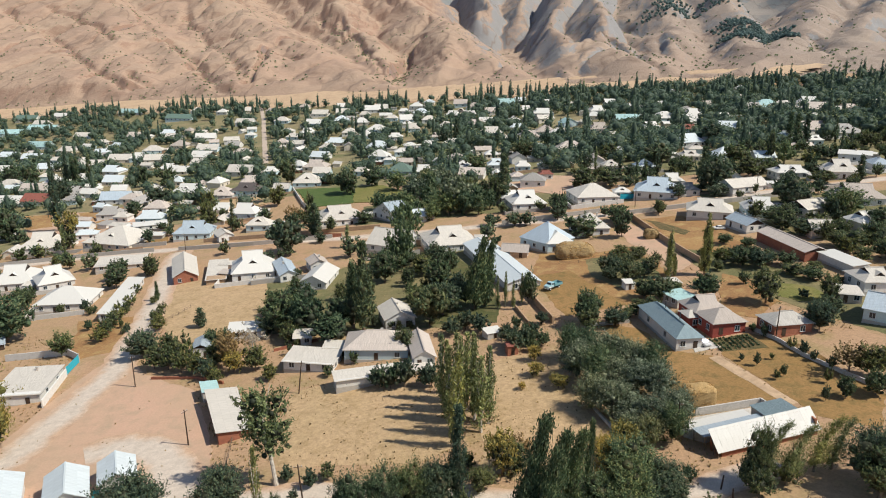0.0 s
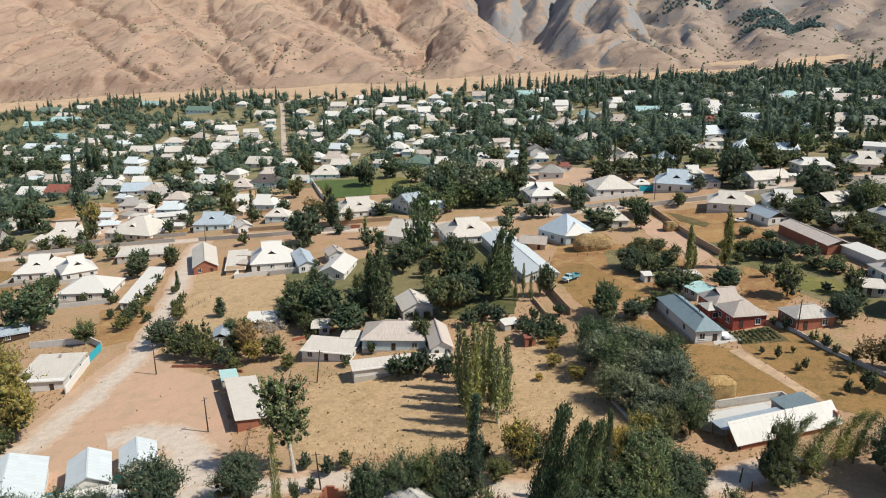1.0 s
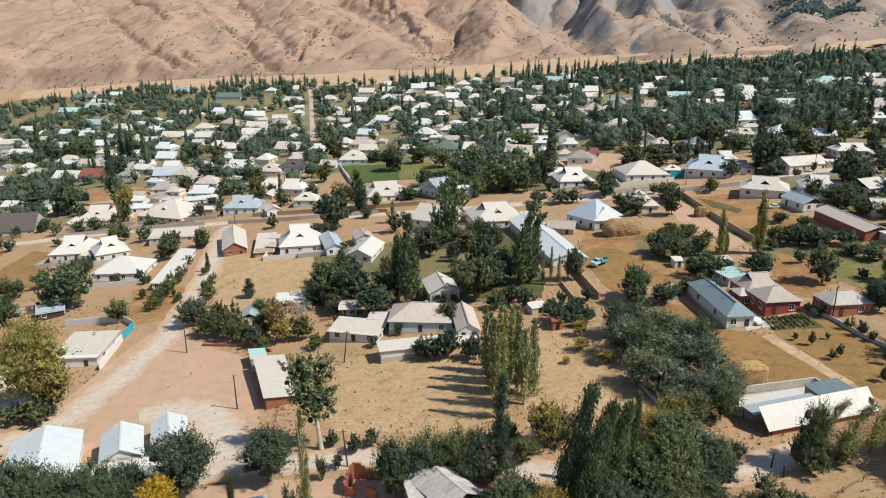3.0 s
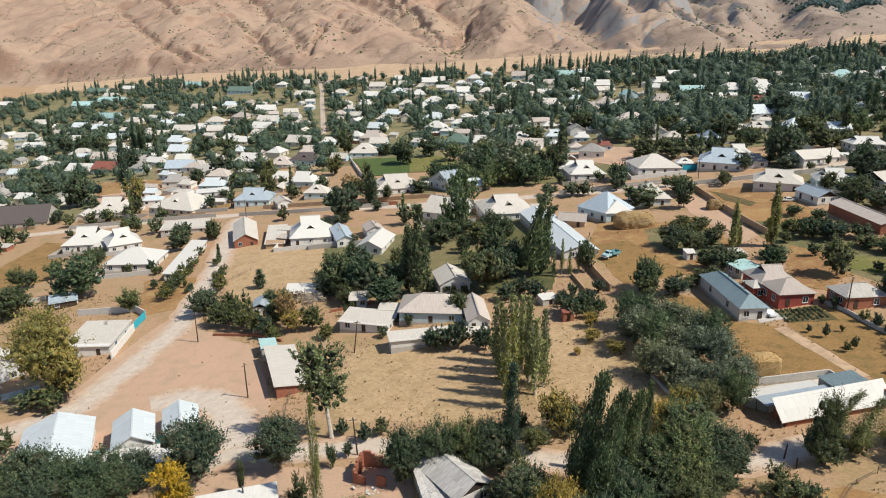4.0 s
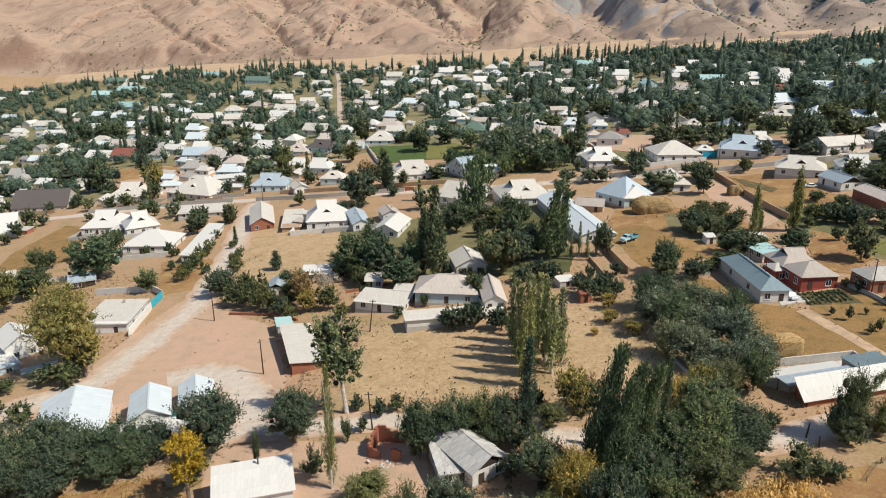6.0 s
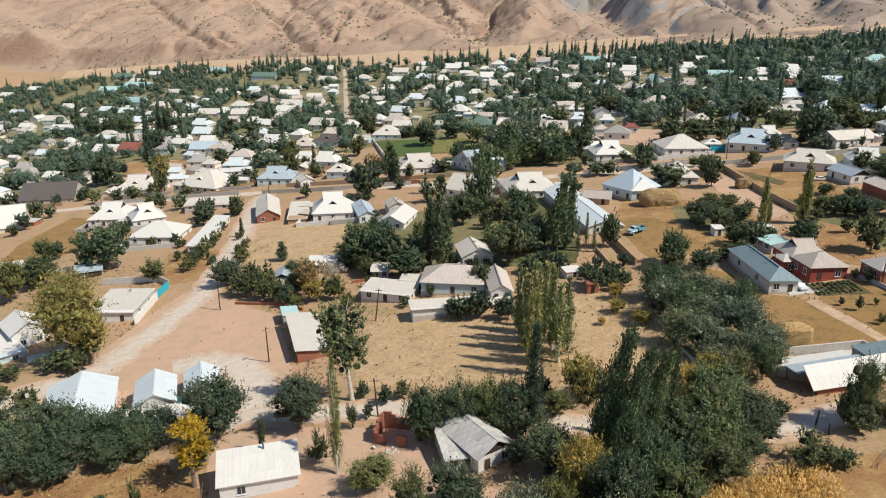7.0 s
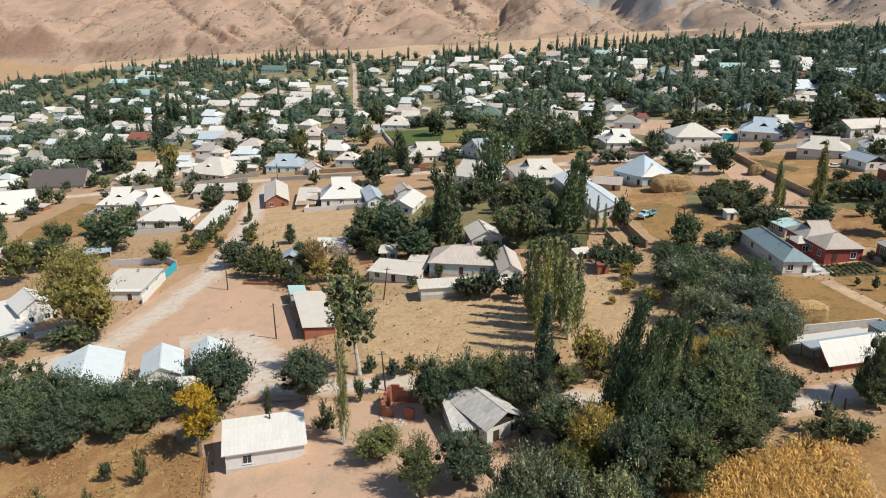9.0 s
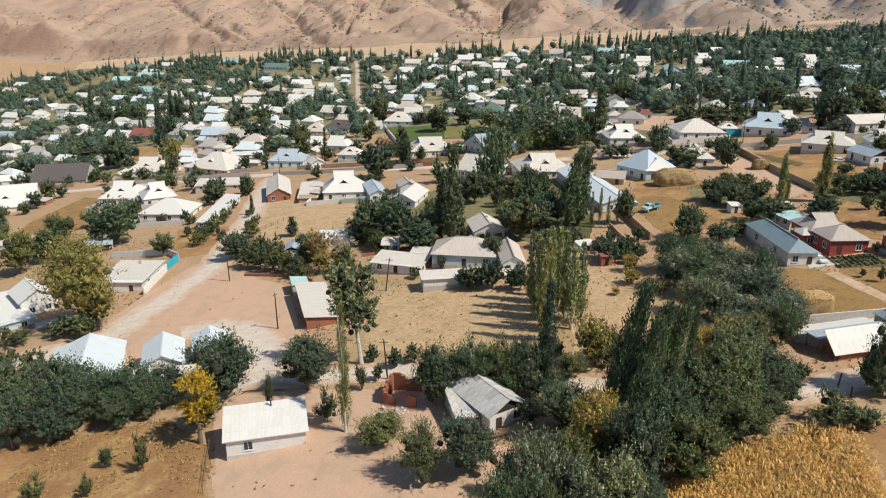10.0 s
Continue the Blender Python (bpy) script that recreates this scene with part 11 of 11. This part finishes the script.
# ---- barn beside the lane ----
def barn(x, y, yaw, tilt):
    """A long brick barn: one steep white slope to the lane, open at one end, with lower metal roofs behind."""
    ob = thing("barn", pose(x, y, ground_z(x, y), 0, tilt, yaw), "long brick barn with a white single-slope roof and open end", "barn", "sheds and barns")
    part("wall", boxed(-8.9, -1.25, -0.8, 9.4, -0.95, 1.4), M_BRICK, ob)
    part("wall", boxed(9.1, -0.94, -0.8, 9.4, 1.0, 2.9), M_BRICK, ob)
    part("wall", boxed(-9.4, 1.02, -0.8, 9.4, 1.3, 3.75), M_BRICK, ob)
    rf = part("roof", roof_faces(bmesh.new(), [((-9.8, -1.65, 1.2), (9.8, -1.65, 1.2), (9.8, 1.45, 4.05), (-9.8, 1.45, 4.05))]), R_WHITE, ob)
    roof_sheets(rf, (-9.8, -1.65, 1.2), (19.6, 0, 0), (0, 3.1, 2.85), R_WHITE, 1.15, 2.1, 0.1)
    part("back_roof", roof_faces(bmesh.new(), [((-10.6, 1.32, 2.75), (2.2, 1.32, 2.75), (2.2, 5.0, 2.35), (-10.6, 5.0, 2.35))]), R_BLUE, ob, "lower bluish metal roof")
    part("yard_roof", roof_faces(bmesh.new(), [((-10.9, 5.02, 2.2), (1.2, 5.02, 2.2), (1.2, 7.6, 2.0), (-10.9, 7.6, 2.0))]), R_WHITE, ob, "pale flat yard roof")
    part("shed_roof", roof_faces(bmesh.new(), [((2.3, 1.32, 3.0), (8.8, 1.32, 3.0), (8.8, 7.4, 2.7), (2.3, 7.4, 2.7))]), R_SLATE, ob, "blue-grey metal shed roof")
    part("shed_wall", boxed(2.5, 6.9, -0.6, 8.5, 7.1, 2.65), M_GREYWALL, ob)
    part("shed_wall", boxed(2.5, 1.32, -0.6, 2.7, 6.88, 2.65), M_GREYWALL, ob)
    for px, py, h in ((-10.4, 7.3, 2.0), (-6.6, 7.3, 2.0), (-2.6, 7.3, 2.0), (0.9, 7.3, 2.0), (-10.3, 4.8, 2.3), (-10.3, 1.5, 2.6), (-9.6, -1.3, 1.3), (-9.6, 0.0, 2.5)):
        part("post", tube(bmesh.new(), [(px, py, -0.6), (px, py, h)], [0.09, 0.08], 6), M_WOOD, ob)
    return ob


barn(53.4, 101.8, 9.6, -6.2)


# ---- small ruins and sheds ----
def brick_ruin(x, y, yaw, label):
    """Broken red walls round an open pit, with rubble; the bricks of the tops stand single."""
    ob = thing("ruin", pose(x, y, ground_z(x, y), 0, 0, yaw), label, "ruin")
    def jagged(x0, y0, x1, y1, hs, th=0.35):
        bm = bmesh.new()
        n = len(hs)
        d = Vector((x1 - x0, y1 - y0, 0))
        q = Vector((-d.y, d.x, 0)).normalized() * th / 2
        for i in range(n):
            a, b = Vector((x0, y0, 0)) + d * i / n, Vector((x0, y0, 0)) + d * (i + 1) / n
            vs = [bm.verts.new(v) for v in (a - q, b - q, b + q, a + q)]
            ws = [bm.verts.new(v.co + Vector((0, 0, hs[i] + 0.5))) for v in vs]
            for v in vs:
                v.co.z -= 0.5
            for f in ((0, 1, 5, 4), (1, 2, 6, 5), (2, 3, 7, 6), (3, 0, 4, 7), (4, 5, 6, 7)):
                bm.faces.new([(vs + ws)[k] for k in f])
        bmesh.ops.remove_doubles(bm, verts=bm.verts, dist=0.001)
        part("wall", bm, M_BRICK, ob)
    jagged(-2.4, -2.2, -2.4, 2.2, (1.6, 2.0, 2.4, 2.3, 2.6, 2.2))
    jagged(-2.4, 2.2, 2.6, 2.2, (2.4, 2.5, 2.1, 1.6, 1.8, 1.2, 0.9))
    jagged(-2.3, -2.2, -0.4, -2.2, (1.3, 0.9, 0.6))
    jagged(1.6, -2.6, 3.2, -2.6, (1.7, 1.8, 1.6))
    bk = mesh_of("brick", boxed(-0.125, -0.06, -0.035, 0.125, 0.06, 0.035, bev=0.008), M_BRICK)
    bp = mesh_of("rubble_block", boxed(-0.3, -0.2, -0.12, 0.3, 0.2, 0.12, bev=0.04), M_CONC)
    for i in range(46):
        big = i % 3 == 0
        o = part("rubble_block" if big else "brick", bp if big else bk, None, ob)
        o.matrix_local = pose(rnd.gauss(2.2, 1.3), rnd.gauss(-3.9, 0.8), 0.1 if big else 0.04, rnd.uniform(-25, 25), rnd.uniform(-25, 25), rnd.uniform(0, 180))
    return ob


brick_ruin(-22.0, 95.2, -12, "roofless red brick ruin with spilled rubble")


def brick_hut(x, y, yaw, w, d, h, material, label, roof=R_RED):
    ob = thing("hut", pose(x, y, ground_z(x, y), 0, 0, yaw), label, "hut")
    part("wall", boxed(-w / 2, -d / 2, -0.4, w / 2, d / 2, h, bev=0.03), material, ob)
    part("roof", roof_faces(bmesh.new(), [((-w / 2 - 0.2, -d / 2 - 0.2, h), (w / 2 + 0.2, -d / 2 - 0.2, h), (w / 2 + 0.2, d / 2 + 0.2, h + 0.35), (-w / 2 - 0.2, d / 2 + 0.2, h + 0.35))]), roof, ob)
    dr = part("door", boxed(-0.4, -d / 2 - 0.05, 0, 0.4, -d / 2 + 0.02, min(1.8, h - 0.1)), M_DARKWOOD, ob)
    return ob


brick_hut(16.8, 149.0, 8, 2.6, 2.0, 2.3, M_BRICK, "small red brick outhouse in the dry yard", R_RED)
brick_hut(13.5, 160.5, 20, 4.2, 3.2, 1.6, M_GREYWALL, "low shed with a white sheet roof", R_WHITE)
brick_hut(-53.6, 146.6, 112, 5.6, 3.6, 2.3, M_GREYWALL, "small grey cabin with a pale turquoise roof behind the long shed", R_TEAL)
brick_hut(64.5, 178.0, 5, 6.0, 4.0, 2.2, M_GREYWALL, "low shed with a pale sheet roof", R_CREAM)
brick_hut(54.5, 182.0, 5, 2.6, 3.0, 2.0, M_WHITE, "small white hut among trees", R_WHITE)


# ---- stuff on the ground ----
def tufts(name, n, place, size, high, material, label, blades=5, seed=1):
    """Small upright tufts of dry blades in one mesh."""
    rs = np.random.RandomState(seed)
    V, F_ = [], []
    k = 0
    guard = 0
    while k < n and guard < n * 12:
        guard += 1
        q = place(rs)
        if q is None:
            continue
        x, y = q
        z = ground_z(x, y)
        s = rs.uniform(0.6, 1.4)
        for _ in range(blades):
            a, b = rs.rand() * 6.283, rs.uniform(0.1, 0.6)
            w = size * 0.22 * s
            tx, ty = x + math.cos(a) * size * b * s, y + math.sin(a) * size * b * s
            i = len(V)
            V += [(x - math.sin(a) * w, y + math.cos(a) * w, z), (x + math.sin(a) * w, y - math.cos(a) * w, z), (tx, ty, z + high * s * rs.uniform(0.6, 1.1))]
            F_.append((i, i + 1, i + 2))
        k += 1
    me = bpy.data.meshes.new(name)
    me.from_pydata(V, [], F_)
    me.materials.append(material)
    return tagged(new(name, me), label, "grass", "", "stuff")


def inside(pts):
    def test(x, y):
        r = False
        for (ax, ay), (bx, by) in zip(pts, pts[1:] + pts[:1]):
            if (ay > y) != (by > y) and x < (bx - ax) * (y - ay) / (by - ay) + ax:
                r = not r
        return r
    return test


YARDS = [inside(p) for p in PATCHES[:2]]
tufts("stubble_tufts", 1300, lambda rs: (lambda x, y: (x, y) if (YARDS[0](x, y) or YARDS[1](x, y)) and noise.noise((x * 0.13, y * 0.13, 6)) > -0.05 else None)(rs.uniform(-45, 40), rs.uniform(90, 165)), 0.35, 0.14, F_HAY, "short straw tufts standing in the dry yards", 5, 2)
F_WEED = foliage("withered_weeds", (0.17, 0.115, 0.055, 1), (0.26, 0.18, 0.085, 1), (0.34, 0.25, 0.12, 1), 0.2)
tufts("weed_clumps", 130, lambda rs: (lambda x, y: (x, y) if (YARDS[0](x, y) or YARDS[1](x, y)) and noise.noise((x * 0.09, y * 0.09, 2)) > -0.1 else None)(rs.uniform(-45, 40), rs.uniform(90, 165)), 0.55, 0.3, F_WEED, "withered brown weed clumps in the dry yards", 9, 12)
F_DRY = foliage("dry_grass_blades", (0.26, 0.2, 0.085, 1), (0.42, 0.31, 0.14, 1), (0.52, 0.39, 0.2, 1), 0.25)


def wild(rs):
    y = 62 + 150 * rs.rand() ** 1.2
    x = -6 + (rs.rand() * 1.5 - 0.78) * (y + 20)
    if noise.noise((x * 0.06, y * 0.06, 1)) + 0.4 * rs.rand() < 0.2 or in_patch(x, y) and rs.rand() < 0.97:
        return None
    return x, y


tufts("dry_grass", 7000, wild, 0.5, 0.35, F_DRY, "dry tufted grass on the verges and waste ground", 5, 3)


FIELD = inside(PATCHES[4])
tufts("field_weeds", 1500, lambda rs: (lambda x, y: (x, y) if FIELD(x, y) and noise.noise((x * 0.12, y * 0.12, 8)) > 0.0 else None)(rs.uniform(-110, -35), rs.uniform(55, 100)), 0.5, 0.25, F_DRY, "dry yellow weeds over the brown field", 5, 4)


tufts("vegetable_rows", 420, lambda rs: (lambda i, v: (61.6 + i * 1.05 + rs.normal(0, 0.1), 137.0 + v))(rs.randint(0, 9), rs.uniform(0, 6.4)), 0.55, 0.4, F_MID, "leafy green vegetable rows below the red house", 7, 8)


def maize():
    """A field of ripe maize in rows: stems with drooping dry leaves, joined."""
    test = inside(MAIZE)
    rs = np.random.RandomState(5)
    V, F_ = [], []
    ca, sa = math.cos(radians(38)), math.sin(radians(38))
    for i in range(-40, 41):
        for j in range(-70, 71):
            u, v = i * 0.85 + rs.normal(0, 0.08), j * 0.42 + rs.normal(0, 0.1)
            x, y = 34 + u * ca - v * sa, 66 + u * sa + v * ca
            if not test(x, y) or rs.rand() < 0.06:
                continue
            z, h = ground_z(x, y), rs.uniform(1.7, 2.5)
            k = len(V)
            V += [(x - 0.03, y, z), (x + 0.03, y, z), (x + rs.normal(0, 0.12), y + rs.normal(0, 0.12), z + h)]
            F_.append((k, k + 1, k + 2))
            for m in range(8):
                a, zb = rs.rand() * 6.283, z + h * rs.uniform(0.25, 0.95)
                L = rs.uniform(0.45, 0.85)
                dx, dy = math.cos(a), math.sin(a)
                k = len(V)
                V += [(x - dy * 0.06, y + dx * 0.06, zb), (x + dy * 0.06, y - dx * 0.06, zb), (x + dx * L * 0.5 + dy * 0.05, y + dy * L * 0.5 - dx * 0.05, zb + 0.25), (x + dx * L * 0.5 - dy * 0.05, y + dy * L * 0.5 + dx * 0.05, zb + 0.25), (x + dx * L, y + dy * L, zb + rs.uniform(-0.25, 0.15))]
                F_ += [(k, k + 1, k + 2, k + 3), (k + 3, k + 2, k + 4)]
    me = bpy.data.meshes.new("maize_field")
    me.from_pydata(V, [], F_)
    me.materials.append(F_STRAW)
    tagged(new("maize_field", me), "ripe golden maize standing in rows", "crop", "", "stuff")


maize()
